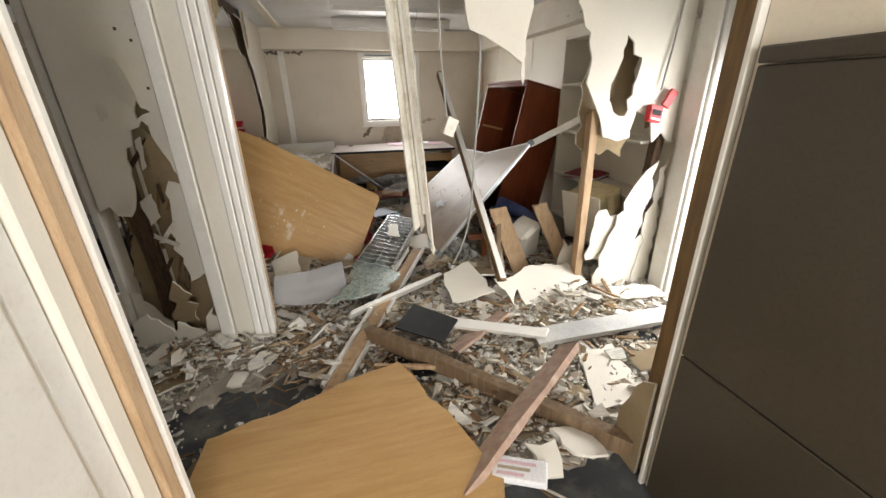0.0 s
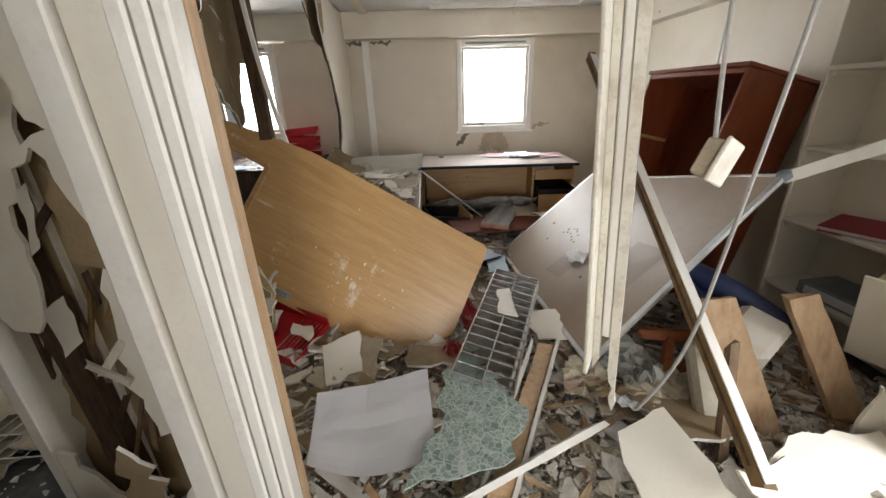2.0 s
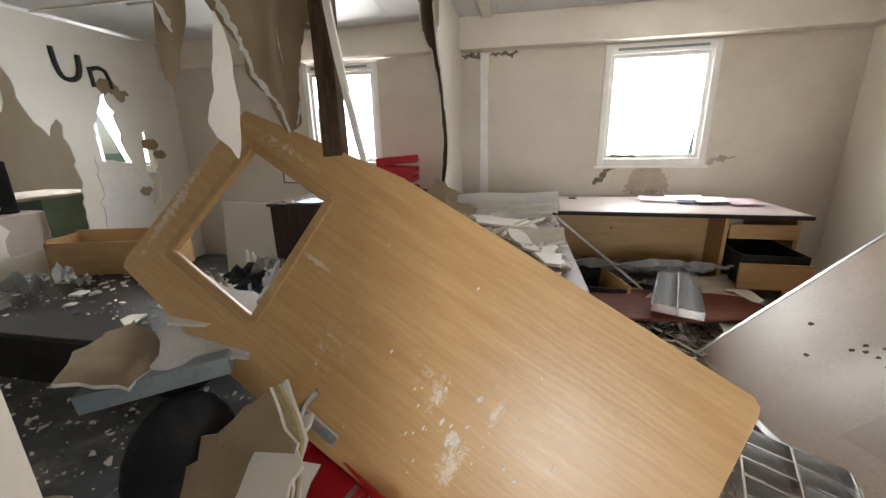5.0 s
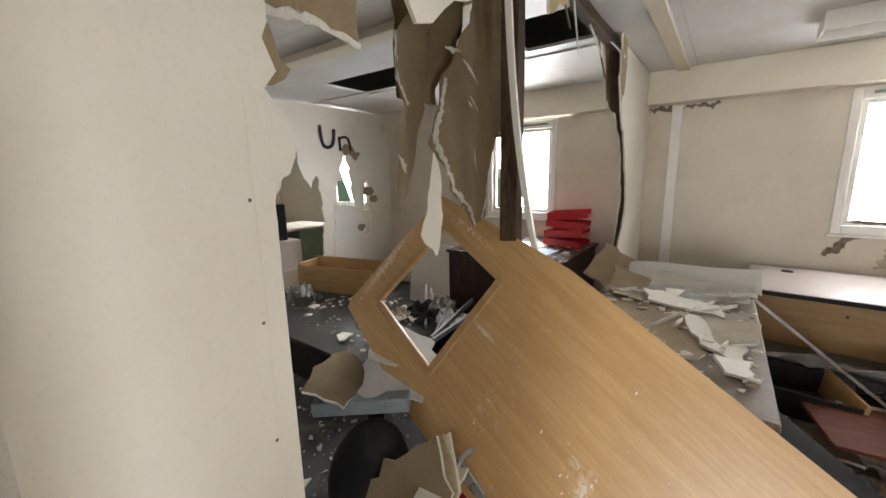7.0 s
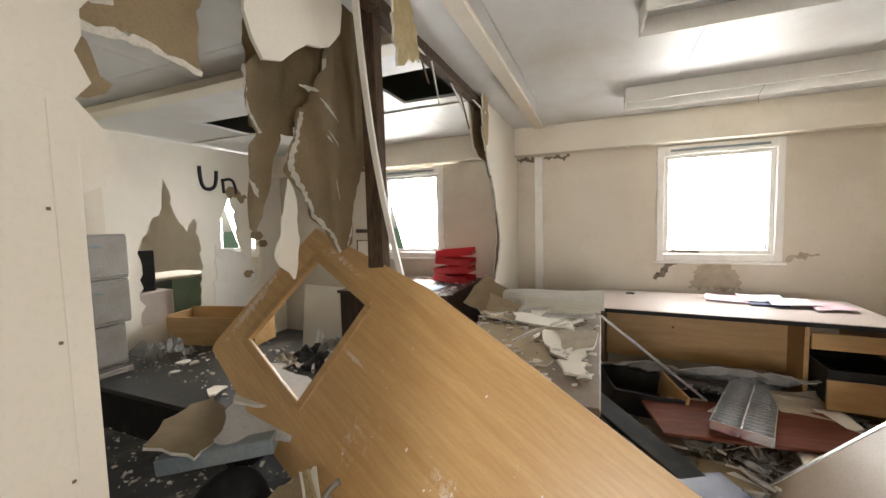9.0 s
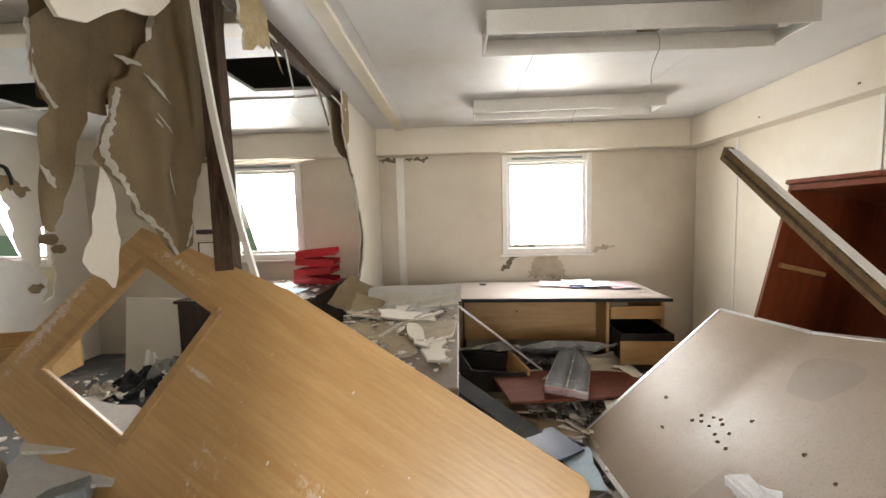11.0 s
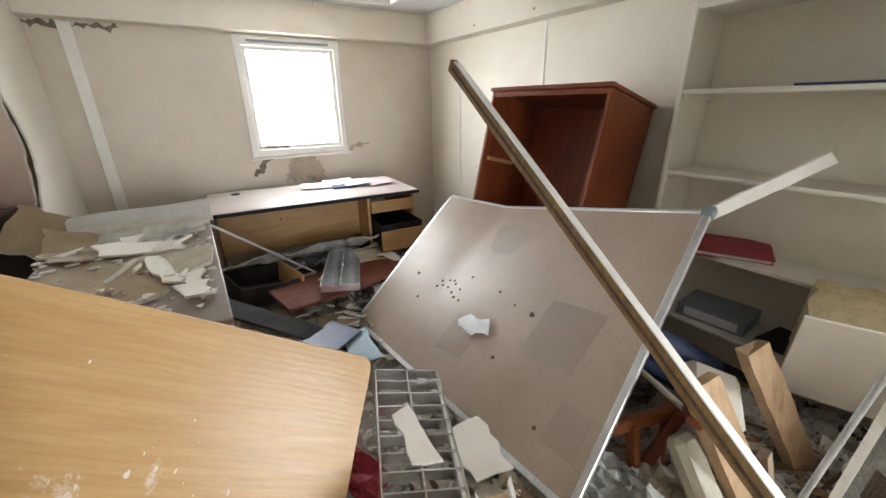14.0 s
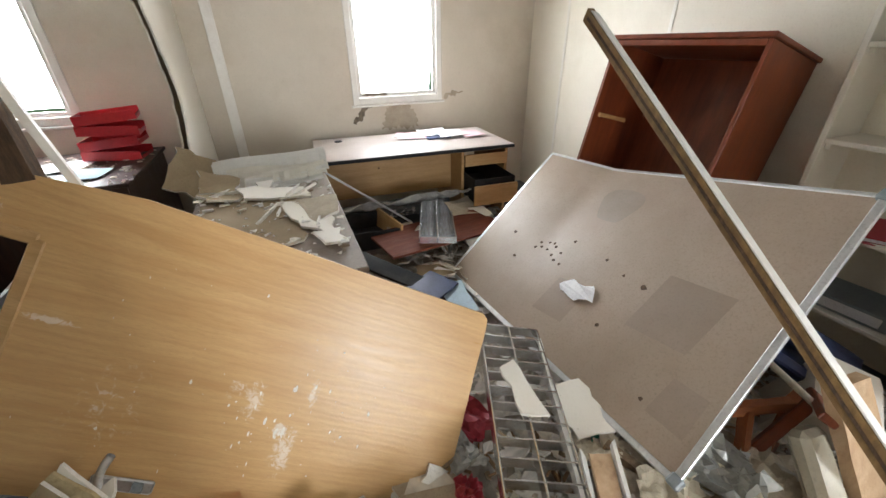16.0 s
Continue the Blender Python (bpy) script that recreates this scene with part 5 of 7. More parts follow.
slab([(-0.18, 5.0), (0.3, 4.9), (0.3, 4.3), (-0.1, 4.2)], 0.775, 1, 0, 103, "flat brown plasterboard sheet on the desk", [PAPER_BROWN, CREAM_LITE, GYPSUM])
sl = slab([(-0.34, 5.42), (-0.10, 5.38), (-0.08, 5.08), (-0.34, 5.1)], 0.86, 32, 22, 104, "brown backed board leaning on the desk", [PAPER_BROWN, CREAM_LITE, GYPSUM])
timber((0.50, 5.25, 0.78), (1.10, 5.36, 0.27), 0.014, 0.014, ALU, "thin grey metal rail leaning from the desk")

# drawers, boards and dark clutter under the window desk
DULL_RED = material("dull_mahogany_board", (0.10, 0.026, 0.013), (0.17, 0.045, 0.022), 0.75, 3, 60, 0.1, stretch=(1.2, 9, 9), stain=(0.2, 0.15, 0.11), stain_amount=0.3, stain_scale=6, spec=0.25)
DULL_BLACK = material("dull_black_laminate", (0.012, 0.012, 0.013), (0.03, 0.03, 0.031), 0.7, 4, 80, 0.05, stain=(0.12, 0.11, 0.095), stain_amount=0.35, stain_scale=6, spec=0.25)
dw = thing("drawer_box", "dark empty drawer lying on rubbish", "drawer", pose(0.72, 5.35, 0.2, 0, 8, 12))
for q in ((-0.2, -0.2, 0, 0.2, -0.188, 0.14), (-0.2, 0.188, 0, 0.2, 0.2, 0.14), (-0.2, -0.188, 0, -0.188, 0.188, 0.14), (-0.188, -0.188, 0, 0.188, 0.188, 0.01)):
    part("side", box(*q, 0.002), BLACKP, dw)
part("front", box(0.19, -0.21, -0.01, 0.208, 0.21, 0.17, 0.002), OAK_RAW, dw)
tagged(part("mahogany_board", box(-0.5, -0.2, 0, 0.5, 0.2, 0.018, 0.003), DULL_RED), "reddish mahogany board lying on the debris", "board").matrix_world = pose(1.25, 5.12, 0.26, 2, 3, 12)
tagged(part("black_board", box(-0.42, -0.065, 0, 0.42, 0.065, 0.02, 0.003), DULL_BLACK), "black panel slanting down to the floor", "board").matrix_world = pose(0.72, 4.72, 0.28, 8, 24, -28)
tagged(part("black_board", box(-0.5, -0.2, 0, 0.5, 0.2, 0.02, 0.003), DULL_BLACK), "dark panel below the desk", "board").matrix_world = pose(1.1, 5.55, 0.16, -5, 3, 3)
bm = bmesh.new()
bmesh.ops.create_grid(bm, x_segments=26, y_segments=12, size=0.5)
for v in bm.verts:
    v.co = (v.co.x * 1.3, v.co.y * 0.5, 0.05 * noise.noise(Vector((v.co.x * 5, v.co.y * 9, 1.0))) + 0.03 * noise.noise(Vector((v.co.x * 17, v.co.y * 19, 3.0))))
bmesh.ops.solidify(bm, geom=bm.faces, thickness=0.004)
tagged(part("plastic_film", bm, material("dusty_plastic_film", (0.3, 0.29, 0.27), (0.45, 0.44, 0.42), 0.25, 6, 80, 0.1)), "crumpled dusty plastic film under the desk", "plastic film").matrix_world = pose(1.15, 5.72, 0.3, -25, 0, 2)
tagged(part("magazine", box(-0.16, -0.11, 0, 0.16, 0.11, 0.012, 0.003), NAVY), "glossy navy brochure on the rubbish", "magazine").matrix_world = pose(0.95, 4.55, 0.19, 6, 4, 35)
leaf_paper([(1.0, 4.3), (1.15, 4.28), (1.18, 4.6), (1.02, 4.62)], 0.16, BLUEP, "pale blue sheet on the floor", 8)
leaf_paper([(1.45, 5.3), (1.75, 5.32), (1.7, 5.6), (1.45, 5.55)], 0.28, DAMP, "stained paper in the rubbish", 9, 10, 5, 0.03)
for k, (x, y, z, r) in enumerate(((0.8, 4.95, 0.2, 30), (1.05, 4.75, 0.17, -20), (1.5, 4.95, 0.22, 70), (1.35, 4.7, 0.16, 10), (0.75, 4.45, 0.15, 50), (1.65, 5.35, 0.25, 15), (1.0, 5.25, 0.27, -40))):
    slab([(x - 0.13, y - 0.1), (x + 0.12, y - 0.08), (x + 0.1, y + 0.1), (x - 0.1, y + 0.12)], z, 6 * math.sin(r), 8 * math.cos(r), 110 + k, "stained board fragment among the rubbish", [(DAMP, PAPER_BROWN, CREAM_LITE)[k % 3], PAPER_BROWN, GYPSUM])

# ---- leaning cupboard ----
tl, tr = Vector((2.296, 4.79, 1.525)), Vector((2.374, 3.94, 1.525))
up = Vector((0.235, -0.02, 0.965)).normalized()
xa = (tr - tl).normalized()
back = up.cross(xa).normalized()
if back.x < 0:
    back = -back
up = (xa.cross(back)).normalized()
if up.z < 0:
    up = -up
mxc = Matrix.Translation(tl) @ Matrix((xa, back, up)).transposed().to_4x4()
cb = thing("leaning_cupboard", "open mahogany cupboard leaning back on the wall", "cupboard", mxc)
cw, cd, ch = (tr - tl).length, 0.50, 1.53
part("side", box(0, 0, -ch, 0.02, cd, -0.02, 0.002), MAHOG, cb)
part("side", box(cw - 0.02, 0, -ch, cw, cd, -0.02, 0.002), MAHOG, cb)
part("top", box(-0.012, -0.015, -0.018, cw + 0.012, cd + 0.01, 0.006, 0.004), MAHOG, cb)
part("back", box(0.02, cd - 0.012, -ch, cw - 0.02, cd - 0.002, -0.02), MAHOG, cb)
part("base", box(0.022, 0.005, -ch, cw - 0.022, cd - 0.014, -ch + 0.05, 0.002), MAHOG, cb)
part("shelf", box(0.022, 0.03, -0.85, cw - 0.022, cd - 0.014, -0.83, 0.002), MAHOG, cb)
part("shelf_batten", box(0.021, 0.04, -0.46, 0.04, 0.3, -0.435, 0.002), OAK_RAW, cb)
part("front_rail", box(0.021, 0.0, -0.05, cw - 0.021, 0.02, -0.02, 0.002), MAHOG, cb)

# ---- built-in shelves ----
sh = thing("built_in_shelves", "cream painted built-in shelves along the side wall", "shelves")
# CREAM_LITE instead of the wall cream makes up for weak light on the shelves.
part("upright", box(2.60, 3.712, 0.0, RX - 0.002, 3.737, 1.86, 0.003), CREAM_LITE, sh)
for z in (1.853, 1.488, 1.098, 0.705, 0.315):
    part("shelf", box(2.60 if z < 1.8 else 2.6, 2.63, z - 0.022, RX - 0.002, 3.71, z, 0.003), CREAM_LITE, sh)
    if z < 1.8:
        part("bearer", box(2.62, 3.687, z - 0.05, RX - 0.002, 3.709, z - 0.024, 0.002), CREAM_LITE, sh)
tagged(part("paper_pile", box(2.66, 2.75, 1.489, 2.84, 3.3, 1.500, 0.003), NAVY), "thin navy file lying on a shelf", "file")
leaf_paper([(2.63, 3.4), (2.8, 3.38), (2.82, 3.68), (2.64, 3.69)], 1.491, SHEET, "white paper on a shelf", 12, amp=0.002)
rf = thing("red_folder", "maroon ring folder lying on a shelf", "folder", pose(2.74, 3.38, 0.708, 0, -4, 24))
part("cover", box(-0.13, -0.16, 0.028, 0.13, 0.16, 0.034, 0.003), REDF, rf)
part("cover", box(-0.13, -0.16, 0, 0.13, 0.16, 0.005, 0.002), REDF, rf)
part("papers", box(-0.11, -0.15, 0.006, 0.12, 0.15, 0.026, 0.002), SHEET, rf)
bf = thing("box_file", "grey lever file with a white spine label", "box file", pose(2.72, 3.37, 0.318, 0, 0, 4))
part("case", box(-0.09, -0.16, 0, 0.15, 0.16, 0.075, 0.004), STEEL_GREY, bf)
part("spine_label", box(-0.0935, -0.13, 0.015, -0.0905, 0.12, 0.062, 0.001), SHEET, bf)
tagged(part("black_folder", box(-0.1, -0.2, 0, 0.12, 0.2, 0.03, 0.003), BLACKP), "black folder on the lowest shelf", "folder").matrix_world = pose(2.72, 2.95, 0.318, 0, 0, -8)
ib = thing("insulated_board", "broken insulated wall panel with yellow foam", "wall panel", pose(2.44, 2.84, 0.56, 0, -14, 20))
part("foam_core", sheet(torn([(-0.1, -0.14), (0.16, -0.14), (0.18, 0.12), (-0.08, 0.15)], (), 0.04, 0.012, 121), 0.32, I4), [FOAM] * 3, ib)
part("facing", box(-0.125, -0.16, -0.2, -0.113, 0.17, 0.19, 0.002), CREAM_LITE, ib)
tagged(part("monitor_back", box(-0.13, -0.1, -0.2, 0.13, 0.1, 0.2, 0.03), CREAM_LITE), "old cream appliance casing among the timbers", "appliance").matrix_world = pose(2.0, 3.12, 0.24, 14, -16, 30)
ch = thing("dark_chair", "fallen wooden armchair frame with dark blue seat", "chair", pose(2.05, 3.38, 0.32, 20, 20, 30))
part("seat_pad", box(-0.2, -0.2, 0, 0.2, 0.2, 0.06, 0.025), NAVY, ch)
part("arm", bar((-0.52, -0.15, 0.02), (-0.1, -0.17, 0.02), 0.05, 0.03, (0, 1, 0), 0.004), MAHOG, ch)
part("leg", bar((-0.3, -0.16, 0.0), (-0.32, -0.16, -0.36), 0.04, 0.04, (0, 1, 0), 0.004), MAHOG, ch)
tb = thing("fallen_pipe", "dark blue cloth roll behind the noticeboard", "cloth roll")
tube([(1.95, 3.5, 0.5), (2.1, 3.3, 0.45), (2.2, 3.15, 0.35)], 0.06, tb, "roll", NAVY)

# ---- ceiling light fittings ----
for cy, turn, zb in ((4.515, 1.0, -0.105), (5.745, -1.0, -0.10)):
    lf = thing("ceiling_light_fitting", "open white fluorescent light tray with its tubes missing", "light fitting", pose(1.37, cy, H, 0, 0, turn), "ceiling light fittings")
    x0, x1, y0, y1 = -0.71, 0.71, -0.12, 0.12
    part("side", box(x0, y0, zb, x1, y0 + 0.012, -0.002, 0.003), WHITE, lf)
    part("side", box(x0, y1 - 0.012, zb, x1, y1, -0.002, 0.003), WHITE, lf)
    part("end", box(x0, y0 + 0.013, zb + 0.01, x0 + 0.012, y1 - 0.013, -0.002, 0.002), WHITE, lf)
    part("end", box(x1 - 0.012, y0 + 0.013, zb + 0.01, x1, y1 - 0.013, -0.002, 0.002), WHITE, lf)
    part("tray", box(x0 + 0.013, y0 + 0.013, -0.03, x1 - 0.013, y1 - 0.013, -0.004), ALU, lf)
    part("lampholder", box(x1 - 0.09, y0 + 0.06, -0.07, x1 - 0.05, y0 + 0.12, -0.031, 0.004), WHITE, lf)
    part("gear_block", box(0.0, y0 + 0.08, -0.055, 0.1, y0 + 0.15, -0.031, 0.004), OLD_WOOD, lf)
    low = 0.30 if cy < 5 else 0.18
    tube([(0.05, y0 + 0.1, -0.05), (0.08, y0 + 0.05, -0.45 * low), (0.04, y0 + 0.1, -0.8 * low), (0.06, y0 + 0.12, -low)], 0.002, lf, "loose_wire", WIRE)

# ---- cables and the alarm ----
c1 = tube([(1.18, 2.58, 2.2), (1.17, 2.57, 1.7), (1.21, 2.55, 1.30)], 0.005, None, "hanging_cable", WIRE, label="grey cable hanging from the door head", category="cable")
sb = thing("hanging_socket", "white cable socket dangling on its wire", "socket", pose(1.216, 2.55, 1.254, 10, 20, 30))
part("back_box", box(-0.035, -0.02, -0.045, 0.035, 0.02, 0.04, 0.006), DAMP, sb)
part("face_plate", box(-0.043, -0.03, -0.052, 0.043, -0.021, 0.048, 0.003), GRIMY_WHITE, sb)
tube([(1.42, 2.58, 2.2), (1.43, 2.62, 1.6), (1.42, 2.68, 1.0), (1.40, 2.72, 0.5), (1.3, 2.76, 0.3)], 0.006, None, "hanging_cable", WIRE, label="grey cable hanging down into the rubble", category="cable")
tube([(2.66, 2.525, 2.16), (2.63, 2.515, 1.75), (2.57, 2.5, 1.42)], 0.006, None, "alarm_cable", WIRE, label="grey cable running to the fire alarm", category="cable")
al = thing("fire_alarm_point", "broken red fire alarm call point hanging on the wall", "fire alarm", pose(2.545, 2.5, 1.28, -10, 12, 0))
al_body = part("body", box(-0.05, -0.025, -0.05, 0.05, 0.018, 0.05, 0.006), REDP, al)
part("window", box(-0.033, -0.029, -0.012, 0.033, -0.026, 0.022, 0.001), BLACKP, al_body)
part("cover", box(-0.012, -0.02, 0.06, 0.045, 0.0, 0.17, 0.004, mx=pose(0.02, 0, 0, 10, 18, 0)), REDP, al, "broken red cover flap")
part("label_strip", box(-0.033, -0.0285, -0.04, 0.033, -0.0255, -0.028, 0.0005), SHEET, al_body)

# ---- red trays ----


def tray(mx, label, group):
    tr_ = thing("letter_tray", label, "letter tray", mx, group)
    part("base", box(-0.17, -0.125, 0, 0.02, 0.125, 0.005, 0.001), REDP, tr_)
    for i in range(7):
        x = 0.04 + 0.125 * i / 6
        part("slat", box(x - 0.008, -0.125, 0, x + 0.008, 0.125, 0.005, 0.001), REDP, tr_)
    part("side", box(-0.175, -0.13, 0, 0.175, -0.125, 0.065, 0.002), REDP, tr_)
    part("side", box(-0.175, 0.125, 0, 0.175, 0.13, 0.065, 0.002), REDP, tr_)
    part("end", box(-0.175, -0.1245, 0, -0.17, 0.1245, 0.065, 0.002), REDP, tr_)
    part("lip", box(0.17, -0.1245, 0, 0.175, 0.1245, 0.03, 0.002), REDP, tr_)
    return tr_


tray(axes((-0.27, 3.53, 0.20), (-0.05, 3.42, 0.17), (-0.17, 3.70, 0.25)) @ Matrix.Scale(1.15, 4), "red plastic letter tray half full of plaster pieces", "red letter trays")
tray(pose(0.66, 4.06, 0.2, 20, -30, 60), "red plastic letter tray under the door", "red letter trays")
for k in range(4):
    tray(pose(-0.84 + 0.008 * k, 6.22, 0.80 + 0.085 * k, 0, 4 * (-1) ** k, -4 + 4 * k), "red plastic letter tray in a stack of four", "stacked red letter trays")
slab([(-0.42, 3.62), (-0.3, 3.64), (-0.3, 3.46), (-0.42, 3.48)], 0.28, 20, 15, 131, "plaster piece in the red tray")
slab([(-0.2, 3.5), (-0.1, 3.54), (-0.08, 3.38), (-0.18, 3.4)], 0.27, -10, 25, 132, "plaster piece in the red tray")

# ---- side office ----
def shifted(pts):
    return [(a - 0.15, b - 0.07) for a, b in pts]


ow = thing("office_wall_holed", "cream office wall with sprayed lettering and punched holes", "wall", kind="structure")
outl = [(4.55, 0.0), (6.569, 0.0), (6.569, 2.249), (4.55, 2.249)]
hA = torn(shifted([(4.98, 0.55), (5.56, 0.55), (5.58, 1.3), (5.53, 1.56), (5.45, 1.42), (5.35, 1.58), (5.25, 1.95), (5.22, 1.66), (5.1, 1.5), (5.0, 1.3)]), (0,), 0.06, 0.015, 141)
hB = torn(shifted([(5.78, 1.18), (6.05, 1.15), (6.02, 1.5), (5.97, 1.8), (5.88, 1.66), (5.80, 1.5)]), (), 0.05, 0.015, 142)
hC = torn(shifted([(6.2, 0.75), (6.3, 0.8), (6.34, 1.2), (6.28, 1.5), (6.22, 1.2)]), (), 0.05, 0.015, 143)
part("skin", sheet(outl, 0.012, upright_x(-3.42), [hA, hB, hC]), BOARD3, ow)
o = torn([(5.5, 0.0), (5.8, 0.0), (5.95, 0.5), (6.1, 0.9), (5.9, 1.1), (5.6, 1.2)], (0,), 0.06, 0.02, 144)
part("torn_patch", sheet(o, 0.006, upright_x(-3.408)), [WHITE, WHITE, GYPSUM], ow, "peeled white paper patch")
for k, (a, b, r) in enumerate(((6.0, 1.86, 0.07), (6.12, 1.8, 0.05), (6.3, 1.35, 0.06), (6.38, 1.25, 0.05), (6.15, 0.9, 0.05))):
    pts = [(a + r * 1.5 * math.cos(q), b + r * math.sin(q)) for q in (0, 1, 2, 3, 4, 5)]
    part("hole_lip", sheet(torn(shifted(pts), (), 0.03, 0.012, 150 + k), 0.006, upright_x(-3.407)), [PAPER_BROWN] * 3, ow)
tube([(-3.408, 5.47, 2.04), (-3.408, 5.47, 1.84), (-3.408, 5.56, 1.79), (-3.408, 5.66, 1.85), (-3.408, 5.66, 2.01)], 0.019, ow, "sprayed_letter", BLACKINK)
tube([(-3.408, 5.73, 1.93), (-3.408, 5.74, 1.77)], 0.016, ow, "sprayed_letter", BLACKINK)
tube([(-3.408, 5.73, 1.91), (-3.408, 5.82, 1.95), (-3.408, 5.89, 1.89), (-3.408, 5.89, 1.77)], 0.016, ow, "sprayed_letter", BLACKINK)
structure("wall_side_office", box(-3.42, 2.56, 0, -1.6, 2.62, H), CREAM, "cream wall of the side office", "wall")

pd = thing("overturned_desk", "overturned dark dusty desk lying in the side office", "desk", pose(0, -0.13, 0))
part("top", box(-3.25, 4.28, 0.27, -1.35, 5.35, 0.30, 0.004), DARK_TOP, pd)
part("edge_panel", box(-3.25, 4.29, 0.0, -1.36, 4.31, 0.268, 0.003), BLACKP, pd)
part("side_panel", box(-1.38, 4.32, 0.0, -1.36, 5.33, 0.268, 0.003), BLACKP, pd)
bx = thing("open_box_shelf", "oak laminate drawer box lying on the dark desk", "box", pose(-2.85, 5.2, 0.302, 0, 0, 14))
for q in ((-0.45, -0.16, 0, 0.45, -0.145, 0.26), (-0.45, 0.145, 0, 0.45, 0.16, 0.3), (-0.45, -0.144, 0, -0.435, 0.144, 0.28), (0.435, -0.144, 0, 0.45, 0.144, 0.22), (-0.434, -0.144, 0, 0.434, 0.144, 0.012)):
    part("panel", box(*q, 0.002), OAK_RAW, bx)
for k, (z, dx) in enumerate(((0.0, 0.0), (0.34, -0.08), (0.68, 0.0), (1.02, 0.0))):
    du = thing("drawer_unit", "dirty pale grey drawer unit in a stack", "drawer unit", pose(-3.13 + dx, 4.22, z + 0.001, 0, 0, 2 * k - 3), "stacked drawer units")
    part("carcass", box(-0.26, -0.24, 0, 0.255, 0.24, 0.335, 0.004), GREY_UNIT, du)
    front_ = part("drawer_front", box(0.257, -0.235, 0.02, 0.272, 0.235, 0.32, 0.004), GREY_UNIT, du)
    part("handle", box(0.273, -0.06, 0.24, 0.285, 0.06, 0.255, 0.003), STEEL_GREY, front_)
c2 = thing("dark_cupboard", "dark mahogany cupboard with papers on top", "cupboard", pose(-0.05, 0.06, 0))
part("body", box(-1.62, 5.42, 0, -0.58, 5.44, 0.77, 0.002), DARK_MAHOG, c2)
part("side", box(-1.62, 5.445, 0, -1.6, 6.4, 0.77, 0.002), DARK_MAHOG, c2)
part("side", box(-0.6, 5.445, 0, -0.58, 6.4, 0.77, 0.002), DARK_MAHOG, c2)
part("top", box(-1.64, 5.40, 0.772, -0.56, 6.42, 0.797, 0.004), DARK_MAHOG, c2)
leaf_paper([(-1.5, 5.5), (-1.2, 5.48), (-1.15, 5.7), (-1.45, 5.75)], 0.806, BLUEP, "pale blue paper on the dark cupboard", 21)
leaf_paper([(-1.3, 5.9), (-1.0, 5.85), (-0.95, 6.15), (-1.25, 6.2)], 0.806, SHEET, "white paper on the dark cupboard", 22)
leaf_paper([(-1.05, 5.6), (-0.8, 5.62), (-0.78, 5.85), (-1.0, 5.9)], 0.808, BLUEP, "pale blue paper on the dark cupboard", 23)
bi = tagged(part("white_board_sheet", box(-0.32, -0.01, 0, 0.32, 0.01, 0.72, 0.003), CREAM_LITE), "pale board standing beside the cupboard", "board")
bi.matrix_world = pose(-2.3, 5.95, 0.0, -6, 0, -8)
gs = tagged(part("grey_steel_rail", box(-0.2, -0.035, -0.03, 0.2, 0.035, 0.03, 0.004), STEEL_GREY), "grey steel channel under torn boards", "steel channel")
gs.matrix_world = axes((-0.80, 3.62, 0.55), (-0.61, 3.74, 0.57), (-0.90, 3.81, 0.55))
for (pts, z, rx, ry, sd, lab, mats) in (
    ([(-1.3, 4.15), (-0.8, 4.12), (-0.58, 3.75), (-0.82, 3.62), (-1.0, 3.85)], 0.62, 4, 8, 161, "grey-white board resting on the steel channel", [material("pale_grey_sheet", (0.58, 0.57, 0.56), (0.68, 0.67, 0.66), 0.6, 4, 80, 0.05)] * 3),
    ([(-1.08, 3.98), (-0.86, 3.93), (-0.71, 3.83), (-0.91, 3.78)], 0.66, 6, 4, 162, "cream plasterboard scrap on top", BOARD3),
    ([(-1.18, 3.88), (-0.9, 3.78), (-0.8, 3.53), (-1.0, 3.48), (-1.13, 3.63)], 0.59, -4, 6, 163, "brown torn board on the channel", [PAPER_BROWN, CREAM_LITE, GYPSUM])):
    slab(pts, z, rx, ry, sd, lab, mats)
sp_ = thing("steel_stand", "grey steel stand holding the torn boards", "stand")
part("post", bar((-0.8, 3.68, 0.0), (-0.78, 3.68, 0.515), 0.05, 0.05, (1, 0, 0), 0.004), BLACKP, sp_)
part("foot", box(-1.05, 3.68, 0.0, -0.6, 3.88, 0.03, 0.004), BLACKP, sp_)
bk = thing("black_office_chair", "black office chair back lying on its side", "chair", pose(-0.70, 3.55, 0.32, 62, 12, 25))
bm = bmesh.new()
bmesh.ops.create_uvsphere(bm, u_segments=20, v_segments=12, radius=0.16, matrix=Matrix.Diagonal((1.0, 1.3, 0.3, 1)))
o_ = part("backrest", bm, BLACKP, bk)
for f in o_.data.polygons:
    f.use_smooth = True
part("stem", bar((0, -0.2, -0.05), (0.02, -0.4, -0.02), 0.05, 0.02, (1, 0, 0), 0.004), STEEL_GREY, bk)
lx = axes((-0.78, 3.50, 0.25), (-0.42, 3.62, 0.56), (-0.30, 3.36, 0.12))
